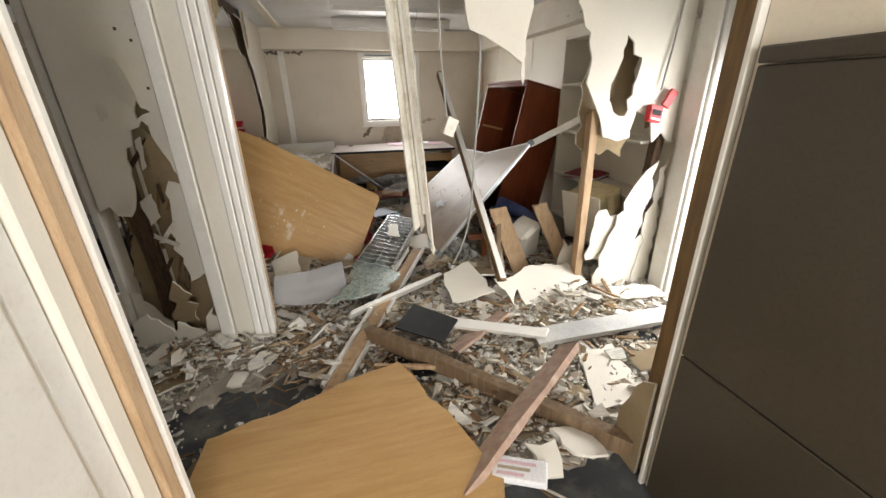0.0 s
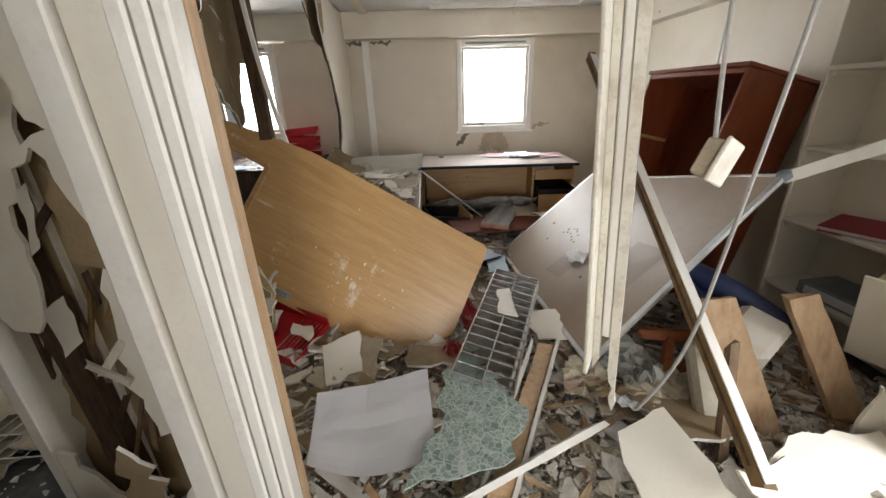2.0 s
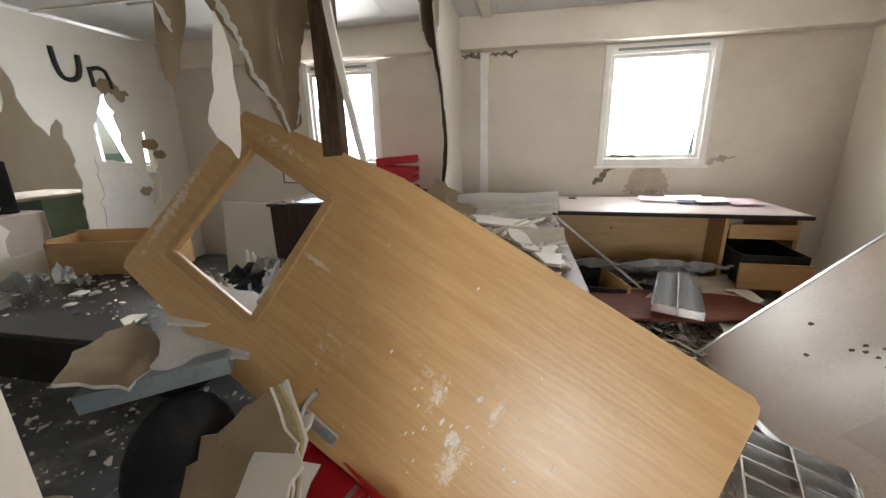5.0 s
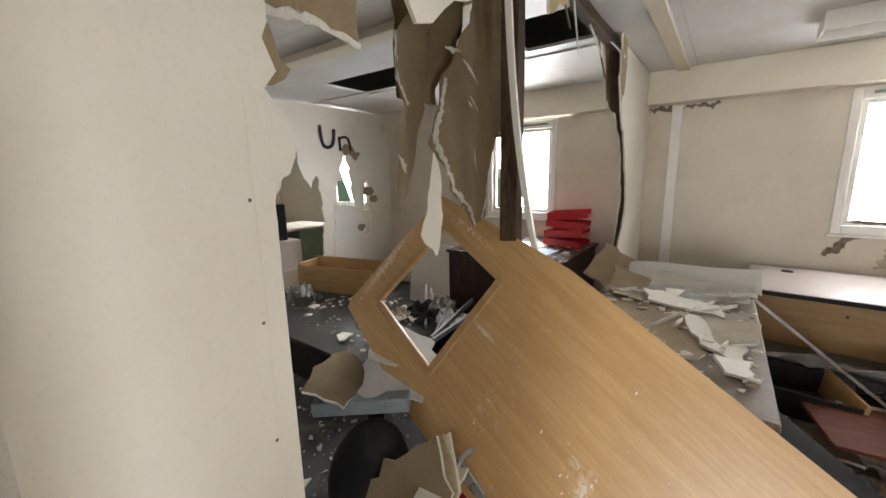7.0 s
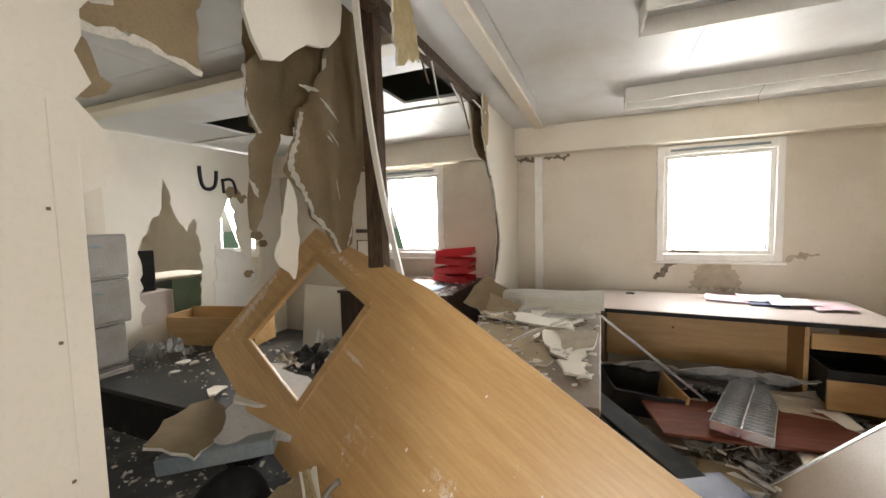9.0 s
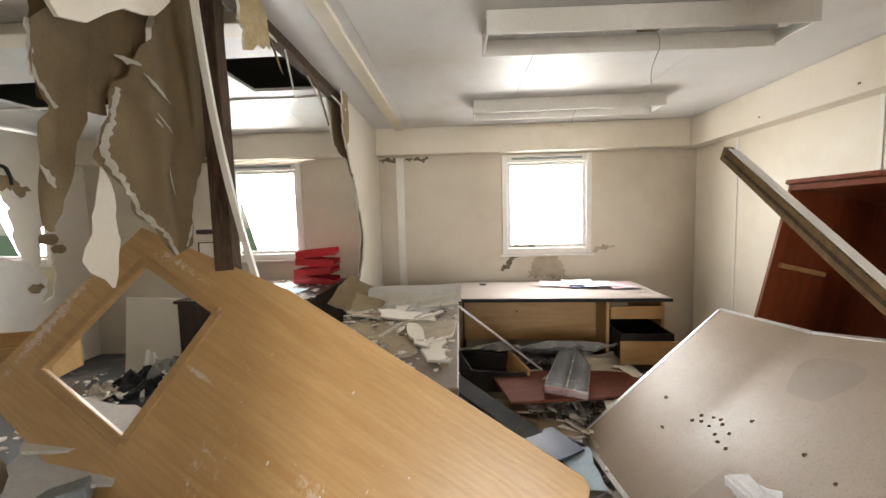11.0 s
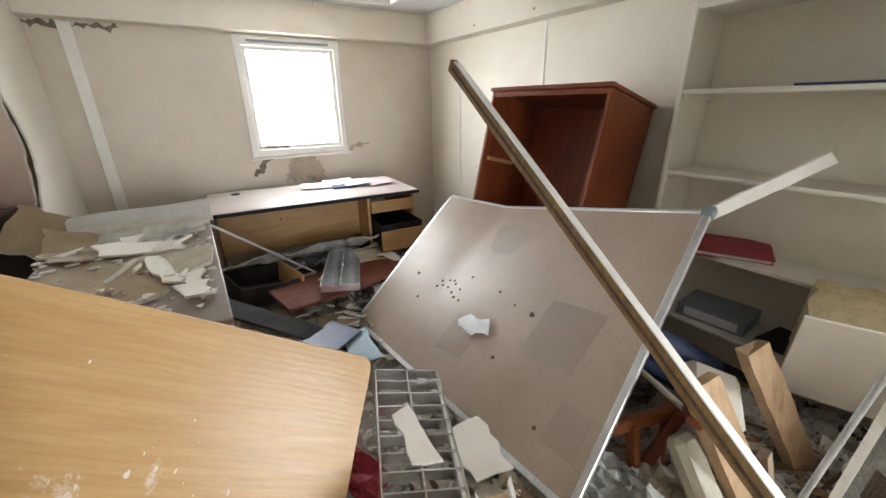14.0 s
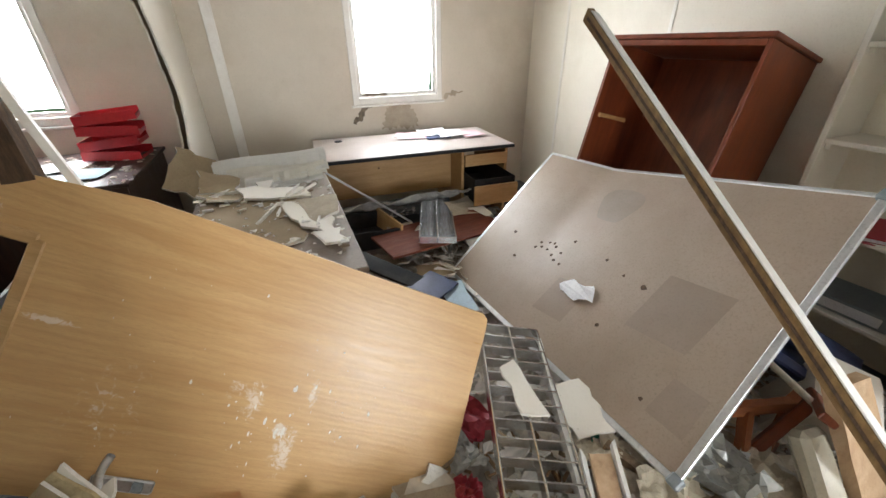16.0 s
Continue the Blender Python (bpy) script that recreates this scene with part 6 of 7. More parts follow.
for k, (dz, mats, sd) in enumerate(((0.0, [PAPER_BROWN, PAPER_BROWN, GYPSUM], 165), (-0.02, [FOAM, FOAM, FOAM], 166), (-0.038, [CREAM_LITE, CREAM_LITE, GYPSUM], 167))):
    o = torn([(-0.02 - 0.01 * k, 0.03 * k), (0.5 + 0.015 * k, 0.0), (0.5, 0.18), (0.4, 0.3), (0.1, 0.36), (-0.05, 0.22)], (), 0.05, 0.014, sd)
    tagged(part("plasterboard_slab", sheet(o, 0.013, lx @ Matrix.Translation((0, 0, -dz if lx[2][2] < 0 else dz))), mats), ("torn brown-backed board leaning beside the fallen door", "cream foam layer behind a torn board", "cream plasterboard behind a torn board")[k], "plasterboard", "plasterboard slabs")
slab([(-0.45, 3.62), (-0.3, 3.66), (-0.25, 3.4), (-0.4, 3.38)], 0.42, 14, -10, 166, "white plaster shard by the red tray")
slab([(-0.7, 3.05), (-0.36, 3.1), (-0.36, 2.8), (-0.75, 2.8)], 0.08, 2, 3, 167, "white board lying on the side office floor", [WHITE, WHITE, GYPSUM])
slab([(-1.25, 3.4), (-0.7, 3.5), (-0.8, 2.95), (-1.3, 3.0)], 0.05, 1, 2, 168, "dirty grey board on the side office floor", [DAMP, DAMP, GYPSUM])
for k in range(7):
    a = 0.5 + 0.7 * k
    tagged(part("metal_strip", bar((-1.45 + 0.05 * k, 4.75 + 0.2 * math.sin(a), 0.312 + 0.012 * k), (-2.1 + 0.16 * k, 5.45 + 0.25 * math.cos(a), 0.33 + 0.02 * k), 0.035, 0.02, (0, 0, 1), 0.001), ALU), "loose aluminium ceiling strip on the dark desk", "metal strip", "ceiling strips")

# room beyond the holes
structure("wall_beyond", box(-6.19, 4.0, 0, -3.6, 4.08, H), CREAM, "cream wall of the room beyond", "wall")
fc = thing("green_cabinet", "green metal cabinet with rubble on top", "cabinet")
part("body", box(-4.6, 5.45, 0, -3.95, 5.95, 0.82, 0.006), GREEN, fc)
part("rubble_top", box(-4.62, 5.0, 0.822, -3.9, 5.97, 0.85, 0.004), RUBBLE, fc)
tagged(part("dark_monitor", box(-0.2, -0.03, 0, 0.2, 0.03, 0.42, 0.01), BLACKP), "dark screen standing in the room beyond", "screen").matrix_world = pose(-3.9, 5.02, 0.75, 0, 0, 60)
tagged(part("far_table", box(-4.5, 4.3, 0.0, -3.7, 5.3, 0.75, 0.01), DESK_TOP), "grey table in the room beyond", "table")

# ---- outside ----
structure("ground", box(-150, -150, -0.32, 150, 150, -0.22), GRASS, "grass reaching into the distance", "ground")
structure("pavement", box(RX + 0.1, -3, -0.219, 5.6, 9, -0.1, 0.01), PAVE, "pale concrete path outside the door", "pavement")
structure("path_step", box(RX + 0.17, 1.4, -0.099, 3.7, 2.5, -0.01, 0.01), PAVE, "concrete step outside the door", "step")
structure("garden_edging", box(5.4, -3, -0.099, 5.55, 9, 0.02, 0.01), OLD_WOOD, "low timber edging of the path", "edging")
bwall = thing("garden_wall", "weathered yellow-grey brick wall", "brick wall")
part("core", box(6.62, -3, -0.21, 6.82, 9, 2.6), MORTAR, bwall)
me = None
for r in range(14):
    for c in range(18):
        y = 0.3 + 0.225 * c + (0.1125 if r % 2 else 0)
        if me is None:
            ob = part("brick", box(-0.01, -0.1075, -0.0325, 0.008, 0.1075, 0.0325, 0.003), BRICK, bwall)
            me = ob.data
        else:
            ob = new("brick", me)
            ob.parent = bwall
        ob.location = (6.61, y, -0.1 + 0.075 * r * 1.6 + 0.0)
bush = thing("small_shrub", "small bare twiggy shrub by the wall", "shrub")
rng = random.Random(3)
for k in range(9):
    a = k * 0.7
    tube([(5.8, 2.3, -0.2), (5.8 + 0.06 * math.cos(a), 2.3 + 0.06 * math.sin(a), 0.05), (5.8 + 0.2 * math.cos(a), 2.3 + 0.2 * math.sin(a), 0.3 + 0.05 * (k % 3))], 0.008, bush, "twig", PINE)
hs = thing("distant_house", "pale rendered house across the road", "house")
part("wall", box(-14, 30, -0.22, 16, 38, 6.0), RENDERED, hs)
part("roof", sheet([(-14.4, 0), (16.4, 0), (14, 4.2), (-12, 4.2)], 0.2, Matrix.Translation((0, 29.6, 6.05)) @ pose(0, 0, 0, 40)), [OLD_WOOD] * 3, hs)
for k in range(6):
    w = part("window", box(-12 + 4.6 * k, 29.93, 3.4, -10.2 + 4.6 * k, 29.99, 4.8), DARKGLASS, hs)
    part("window_frame", box(-11.15 + 4.6 * k, 29.88, 3.4, -11.05 + 4.6 * k, 29.925, 4.8), WHITE, hs)


def tree(x, y, h, seed):
    rng = random.Random(seed)
    tr_ = thing("garden_tree", "leafy green tree beyond the windows", "tree", pose(x, y, -0.22), "trees")
    bm = bmesh.new()
    bmesh.ops.create_cone(bm, cap_ends=True, segments=10, radius1=0.16, radius2=0.05, depth=h * 0.6, matrix=Matrix.Translation((0, 0, h * 0.3)))
    for k in range(6):
        a = k * 1.05
        p0, p1 = Vector((0, 0, h * (0.35 + 0.04 * k))), Vector((math.cos(a) * h * 0.25, math.sin(a) * h * 0.25, h * (0.55 + 0.05 * k)))
        bar(p0, p1, 0.06, 0.06, (0, 1, 0.3), 0, bm)
    part("trunk", bm, OLD_WOOD, tr_)
    vs, fs = [], []
    for k in range(1800):
        c = Vector((rng.gauss(0, h * 0.16), rng.gauss(0, h * 0.16), h * 0.7 + rng.gauss(0, h * 0.13)))
        u = Vector((rng.gauss(0, 1), rng.gauss(0, 1), rng.gauss(0, 1))).normalized()
        w = u.orthogonal().normalized()
        s = rng.uniform(0.05, 0.11)
        n = len(vs)
        vs += [tuple(c + u * s * 1.6), tuple(c + w * s), tuple(c - u * s * 1.6), tuple(c - w * s)]
        fs.append((n, n + 1, n + 2, n + 3))
    me = bpy.data.meshes.new("crown")
    me.from_pydata(vs, [], fs)
    me.materials.append(LEAF)
    new("crown", me).parent = tr_


tree(-3.2, 12.5, 5.0, 1)
tree(-6.5, 14, 6.0, 2)
tree(4.5, 17, 5.5, 3)

# ---- rubble ----


def ground_height(x, y):
    h = 0.0
    for cx, cy, rx, ry, a in ((1.3, 2.5, 1.1, 0.5, 0.09), (1.9, 2.55, 0.9, 0.4, 0.10), (0.6, 3.0, 0.8, 0.5, 0.07), (1.4, 3.4, 0.8, 0.7, 0.08), (1.1, 4.9, 0.9, 0.9, 0.10), (-0.35, 2.5, 0.45, 0.35, 0.09), (2.2, 3.2, 0.6, 0.7, 0.10), (1.4, 1.7, 0.9, 0.45, 0.05), (-0.1, 3.5, 0.5, 0.4, 0.12), (0.3, 3.6, 0.5, 0.3, 0.06), (0.25, 2.55, 0.3, 0.25, 0.05), (-1.6, 4.7, 0.8, 0.7, 0.0)):
        d = ((x - cx) / rx) ** 2 + ((y - cy) / ry) ** 2
        h = max(h, a * math.exp(-d)) if d < 6 else h
    return h


vs, fs = [], []
NX, NY = 96, 116
for j in range(NY + 1):
    for i in range(NX + 1):
        x, y = -0.75 + 3.5 * i / NX, 1.3 + 4.9 * j / NY
        g = ground_height(x, y)
        z = g - 0.022 + 0.022 * noise.noise(Vector((x * 9, y * 9, 2))) + 0.014 * noise.noise(Vector((x * 27, y * 27, 5)))
        vs.append((x, y, z))
for j in range(NY):
    for i in range(NX):
        a = j * (NX + 1) + i
        fs.append((a, a + 1, a + NX + 2, a + NX + 1))
me = bpy.data.meshes.new("rubble_mound")
me.from_pydata(vs, [], fs)
me.materials.append(RUBBLE)
tagged(new("rubble_mound", me), "heap of plaster dust and crumbs over the floor", "rubble", kind="stuff")


def chips(name, n, region, size, thick, mat, label, seed, lift=0.01, splinter=False, keep=None):
    rng = random.Random(seed)
    vs, fs = [], []
    while n > 0:
        x, y = rng.uniform(region[0], region[1]), rng.uniform(region[2], region[3])
        if keep and rng.random() > keep(x, y):
            continue
        n -= 1
        r = size[0] + (size[1] - size[0]) * rng.random() ** 2.6
        z = ground_height(x, y) + rng.uniform(0, lift) + 0.004
        R = Euler((rng.gauss(0, 0.3), rng.gauss(0, 0.3), rng.uniform(0, 6.3))).to_matrix()
        k = rng.choice((4, 5, 6))
        t = thick * rng.uniform(0.6, 1.4)
        ang = sorted(rng.uniform(0, 6.28) for _ in range(k)) if not splinter else [0.15, 3.0, 3.3, 6.13]
        k = len(ang)
        ring = [((r * (1 if not splinter else 1.0) * rng.uniform(0.75, 1.15) * math.cos(q)), r * (1 if not splinter else 0.8) * rng.uniform(0.75, 1.15) * math.sin(q)) for q in ang]
        b = len(vs)
        for zz in (-t / 2, t / 2):
            for u, v in ring:
                p = R @ Vector((u, v, zz))
                vs.append((x + p.x, y + p.y, z + p.z))
        fs.append(tuple(range(b + k, b + 2 * k)))
        fs.append(tuple(range(b + k - 1, b - 1, -1)))
        for q in range(k):
            fs.append((b + q, b + (q + 1) % k, b + k + (q + 1) % k, b + k + q))
    me = bpy.data.meshes.new(name)
    me.from_pydata(vs, [], fs)
    me.materials.append(mat)
    return tagged(new(name, me), label, "rubble", kind="stuff")


def lobby(x, y):
    clear = 1.3 * math.exp(-(((x - 0.05) / 0.45) ** 2 + ((y - 1.98) / 0.34) ** 2)) + math.exp(-(((x - 2.75) / 0.25) ** 2 + ((y - 1.95) / 0.3) ** 2))
    return max(0.08, min(1, 0.25 + 9 * ground_height(x, y))) * (1 - 0.93 * min(1, clear))


chips("plaster_crumbs", 16000, (-0.75, 2.85, 1.3, 3.1), (0.004, 0.026), 0.008, CHIPS, "small plaster crumbs and flakes on the floor", 1, 0.03, keep=lobby)
chips("plaster_flakes", 700, (-0.75, 2.8, 1.4, 3.1), (0.022, 0.075), 0.009, CHIPS, "broken plaster flakes on the floor", 2, 0.05, keep=lobby)
chips("plaster_crumbs", 4500, (-0.2, 2.6, 3.0, 6.2), (0.006, 0.04), 0.008, CHIPS, "small plaster crumbs in the office", 3, 0.04, keep=lambda x, y: 0.4 + 5 * ground_height(x, y))
chips("plaster_flakes", 700, (-0.2, 2.5, 3.0, 6.0), (0.03, 0.10), 0.009, CHIPS, "broken plaster flakes in the office", 4, 0.08, keep=lambda x, y: 0.3 + 6 * ground_height(x, y))
chips("plaster_crumbs", 1100, (-3.3, -0.3, 2.7, 4.25), (0.004, 0.022), 0.005, CHIPS, "small plaster crumbs in the side office", 5, 0.01)
chips("wood_splinters", 700, (-0.5, 2.4, 1.5, 3.6), (0.03, 0.12), 0.006, SPLINTS, "brown wood splinters in the rubble", 6, 0.06, True, keep=lobby)


def on_surface(name, n, region, z, seed, label, size=(0.006, 0.03)):
    rng = random.Random(seed)
    vs, fs = [], []
    for _ in range(n):
        x, y = rng.uniform(region[0], region[1]), rng.uniform(region[2], region[3])
        r = size[0] + (size[1] - size[0]) * rng.random() ** 3
        k = rng.choice((4, 5))
        ang = sorted(rng.uniform(0, 6.28) for _ in range(k))
        b = len(vs)
        for zz in (0.0005, 0.004 + r * 0.2):
            for q in ang:
                vs.append((x + r * math.cos(q), y + r * math.sin(q) * 0.8, z + zz))
        fs.append(tuple(range(b + k, b + 2 * k)))
        for q in range(k):
            fs.append((b + q, b + (q + 1) % k, b + k + (q + 1) % k, b + k + q))
    me = bpy.data.meshes.new(name)
    me.from_pydata(vs, [], fs)
    me.materials.append(CHIPS)
    return tagged(new(name, me), label, "rubble", kind="stuff")


on_surface("plaster_crumbs", 240, (-0.2, 0.5, 4.06, 5.3), 0.785, 7, "plaster crumbs on the side desk")
on_surface("plaster_crumbs", 260, (-3.2, -1.4, 4.3, 5.3), 0.3, 8, "plaster crumbs on the dark desk")
on_surface("plaster_crumbs", 60, (-0.05, 0.9, 0.9, 1.8), 0.088, 9, "plaster crumbs on the fallen panel", (0.004, 0.012))
on_surface("plaster_crumbs", 200, (-1.6, -0.6, 5.45, 6.4), 0.798, 10, "plaster crumbs on the dark cupboard")

# larger fragments, each a thing of its own
rng = random.Random(77)
shapes = []
for k in range(14):
    n = rng.choice((5, 6, 7))
    ang = sorted(rng.uniform(0, 6.28) for _ in range(n))
    pts = [(math.cos(q) * rng.uniform(0.6, 1.1) * 0.075, math.sin(q) * rng.uniform(0.5, 1.0) * 0.075) for q in ang]
    bm = sheet(torn(pts, (), 0.03, 0.006, 200 + k), 0.012)
    me = bpy.data.meshes.new("plaster_fragment")
    bm.to_mesh(me)
    bm.free()
    for q in ([CREAM_LITE, PAPER_BROWN, GYPSUM], [PAPER_BROWN, CREAM_LITE, GYPSUM], [GYPSUM, PAPER_BROWN, GYPSUM], [DAMP, PAPER_BROWN, GYPSUM])[k % 4]:
        me.materials.append(q)
    shapes.append((me, ("cream painted plasterboard fragment in the rubble", "brown backed plasterboard fragment in the rubble", "white plaster fragment in the rubble", "stained grey plasterboard fragment in the rubble")[k % 4]))
for k in range(70):
    x, y = rng.uniform(-0.15, 0.75), rng.uniform(2.85, 3.55)
    me, lab = rng.choice(shapes)
    ob = tagged(new("plaster_fragment", me), lab, "plaster fragment", "plaster fragments")
    q = rng.uniform(0.8, 1.7)
    ob.matrix_world = pose(x, y, ground_height(x, y) + rng.uniform(0.01, 0.06), rng.gauss(0, 22), rng.gauss(0, 22), rng.uniform(0, 360)) @ Matrix.Diagonal((q, q, 1, 1))
count = 0
while count < 220:
    x, y = rng.uniform(-0.7, 2.6), rng.uniform(1.45, 4.3)
    if rng.random() > lobby(x, y) or (y > 3.5 and x < 0.6):
        continue
    me, lab = rng.choice(shapes)
    ob = tagged(new("plaster_fragment", me), lab, "plaster fragment", "plaster fragments")
    s = rng.uniform(0.35, 1.2) if x < 1.4 else rng.uniform(0.6, 1.9)
    ob.matrix_world = pose(x, y, ground_height(x, y) + rng.uniform(0.008, 0.035), rng.gauss(0, 16), rng.gauss(0, 16), rng.uniform(0, 360)) @ Matrix.Diagonal((s, s, 1, 1))
    count += 1

# ---- paper, plastic and clutter at the foot of the noticeboard ----


def crumpled(cx, cy, z, w, h, mat, label, category, seed, fold=0.04, tilt=(0, 0, 0), name="crumpled_paper"):
    rng = random.Random(seed)
    bm = bmesh.new()
    bmesh.ops.create_grid(bm, x_segments=9, y_segments=9, size=0.5)
    off = Vector((seed * 3.7, seed * 1.3, 0))
    for v in bm.verts:
        u, q = v.co.x, v.co.y
        edge = 1 + 0.25 * noise.noise(Vector((u * 3, q * 3, 5)) + off)
        ridge = abs(noise.noise(Vector((u * 3.1, q * 3.1, 0)) + off)) + 0.5 * abs(noise.noise(Vector((u * 7.3, q * 7.3, 2)) + off))
        v.co = (u * w * edge + rng.gauss(0, 0.02 * w), q * h * edge + rng.gauss(0, 0.02 * h), fold * ridge * 2.2)
    bmesh.ops.triangulate(bm, faces=bm.faces)
    bmesh.ops.solidify(bm, geom=bm.faces, thickness=0.0018)
    ob = part(name, bm, mat)
    ob.matrix_world = pose(cx, cy, z, *tilt)
    return tagged(ob, label, category, "crumpled litter")


for k, (x, y, z, w, h, mat, tilt, lab) in enumerate((
    (1.19, 3.50, 0.15, 0.16, 0.17, OLD_PAPER, (10, 5, 20), "crumpled yellowed paper by the louvre"),
    (1.17, 3.36, 0.15, 0.15, 0.15, OLD_PAPER, (-8, 12, 70), "torn damp paper by the louvre"),
    (1.24, 3.26, 0.14, 0.18, 0.22, DAMP, (6, -10, 35), "grey soaked paper under the noticeboard"),
    (1.27, 3.10, 0.15, 0.2, 0.22, OLD_PAPER, (12, 4, -20), "crumpled cream paper in the rubble"),
    (1.36, 3.02, 0.16, 0.24, 0.14, PAPER_BROWN, (-14, 10, 15), "curled brown card in the rubble"),
    (1.52, 2.98, 0.15, 0.22, 0.24, OLD_PAPER, (8, -6, 50), "stained yellow paper on the rubble"),
    (1.38, 2.93, 0.15, 0.11, 0.15, SHEET, (20, 12, 80), "white paper scrap on the rubble"),
    (0.69, 3.56, 0.14, 0.11, 0.14, FILM, (18, -20, 10), "crumpled foil wrapper beside the louvre"),
    (1.60, 3.22, 0.14, 0.2, 0.2, DAMP, (5, 8, 10), "soaked cardboard behind the noticeboard"),
    (1.72, 3.05, 0.12, 0.22, 0.2, OLD_PAPER, (14, -8, 100), "stained paper among the timbers"))):
    crumpled(x, y, z, w, h, mat, lab, "paper", 31 + k, 0.016 if k % 3 else 0.03, tilt)
for k, (x, y, z, w, h, tilt) in enumerate(((1.47, 3.16, 0.19, 0.2, 0.26, (20, -25, 30)), (1.50, 3.06, 0.17, 0.16, 0.18, (-12, 14, 75)))):
    crumpled(x, y, z, w, h, FILM, "crumpled clear plastic sheet by the noticeboard corner", "plastic film", 51 + k, 0.045, tilt, "plastic_film")
crumpled(0.77, 3.72, 0.13, 0.16, 0.3, REDF, "crumpled dark red cloth by the fallen door", "cloth", 61, 0.05, (10, -25, 20), "red_cloth")
crumpled(0.66, 3.40, 0.12, 0.1, 0.1, REDF, "crumpled dark red cloth by the fallen door", "cloth", 62, 0.04, (10, 5, 70), "red_cloth")
tagged(part("green_carton", box(-0.05, -0.03, 0, 0.05, 0.03, 0.04, 0.004), material("green_carton_card", (0.01, 0.13, 0.08), (0.02, 0.18, 0.11), 0.5, 5, 60, 0.05)), "small crushed green carton in the litter", "carton").matrix_world = pose(1.21, 3.40, 0.135, 18, -12, 40) @ Matrix.Scale(0.7, 4)

bc = thing("broken_chair", "broken red-brown wooden chair frame in the rubble", "chair")
part("rail", bar((1.577, 3.235, 0.30), (1.86, 3.127, 0.328), 0.05, 0.03, (0, 0, 1), 0.004, segs=6), RED_WOOD, bc)
part("leg", bar((1.69, 3.19, 0.295), (1.655, 3.10, 0.02), 0.036, 0.036, (1, 0, 0), 0.004, segs=6), RED_WOOD, bc)
part("leg", bar((1.85, 3.14, 0.36), (1.83, 3.12, 0.02), 0.036, 0.036, (1, 0, 0), 0.004, segs=6), RED_WOOD, bc)

cs = thing("heater_casing", "yellowed enamel heater casing leaning among timbers", "heater", axes((1.625, 2.84, 0.06), (1.66, 3.06, 0.33), (1.73, 2.83, 0.06)))
part("casing", box(0.0, 0.0, -0.07, 0.38, 0.11, 0.0, 0.02), OLD_CREAM, cs)
part("panel", box(0.03, 0.018, 0.002, 0.35, 0.09, 0.008, 0.004), OLD_CREAM, cs)
part("foot", box(-0.03, 0.02, -0.06, 0.005, 0.09, -0.012, 0.006), SHEET, cs)

tube([(1.80, 3.25, 0.46), (1.78, 3.12, 0.44), (1.83, 3.0, 0.36), (1.86, 2.92, 0.22)], 0.012, None, "curved_strip", OLD_CREAM, label="thin curved pale strip behind the batten", category="strip")

# splinters and lath ends in the smashed wall
rng = random.Random(88)
for k in range(16):
    x, z = rng.uniform(-0.6, -0.3), rng.uniform(0.25, 1.05)
    a = rng.gauss(0.1, 0.35)
    n_ = rng.uniform(0.1, 0.32)
    part("splinter", bar((x, 2.635 + rng.uniform(-0.02, 0.02), z), (x + n_ * math.sin(a), 2.64 + rng.uniform(-0.02, 0.02), z + n_ * math.cos(a)), rng.uniform(0.008, 0.022), 0.008, (1, 0, 0), 0, segs=5), (ROT, BATTEN_WOOD, OLD_WOOD)[k % 3], pw)
for k, (p0, p1) in enumerate((((-0.40, 2.61, 0.74), (-0.30, 2.60, 0.68)), ((-0.38, 2.61, 0.70), (-0.30, 2.62, 0.80)))):
    part("splinter", bar(p0, p1, 0.022, 0.008, (0, 0, 1), 0, segs=4), GYPSUM, pw)
for k, pts in enumerate(([(-0.63, 0.0), (-0.45, 0.02), (-0.42, 0.18), (-0.52, 0.33), (-0.6, 0.28)], [(-0.5, 0.02), (-0.32, 0.0), (-0.28, 0.14), (-0.4, 0.24)], [(-0.42, 0.25), (-0.3, 0.22), (-0.29, 0.4), (-0.36, 0.5)])):
    part("torn_skin", sheet(torn(pts, (), 0.035, 0.014, 300 + k), 0.012, upright_y(2.56 + 0.02 * k) @ pose(0, 0, 0, 6, 0, 0)), BOARD3 if k < 2 else [PAPER_BROWN, PAPER_BROWN, GYPSUM], pw)

# broken lath splinters strewn over the lobby floor
rng = random.Random(95)
vs, fs = [], []
for _ in range(420):
    x, y = (rng.gauss(1.15, 0.22), rng.gauss(1.62, 0.2)) if rng.random() < 0.5 else (rng.gauss(0.35, 0.14), rng.gauss(2.38, 0.22))
    a, n_, w = rng.uniform(0, 6.28), rng.uniform(0.03, 0.13), rng.uniform(0.002, 0.007)
    z = ground_height(x, y) + rng.uniform(0.006, 0.03)
    dx, dy, dz = n_ * math.cos(a), n_ * math.sin(a), rng.gauss(0, 0.012)
    px, py = -w * math.sin(a), w * math.cos(a)
    b = len(vs)
    for q, wq in ((0.0, 1.0), (1.0, 0.5)):
        for sx, sz in ((-1, 0), (1, 0), (1, 1), (-1, 1)):
            vs.append((x + dx * q + px * sx * wq, y + dy * q + py * sx * wq, z + dz * q + w * sz))
    fs += [(b, b + 1, b + 5, b + 4), (b + 1, b + 2, b + 6, b + 5), (b + 2, b + 3, b + 7, b + 6), (b + 3, b, b + 4, b + 7), (b + 3, b + 2, b + 1, b), (b + 4, b + 5, b + 6, b + 7)]
me = bpy.data.meshes.new("wood_splinters")
me.from_pydata(vs, [], fs)
me.materials.append(SPLINTS)
tagged(new("wood_splinters", me), "broken brown lath splinters strewn over the rubble", "splinters", kind="stuff")

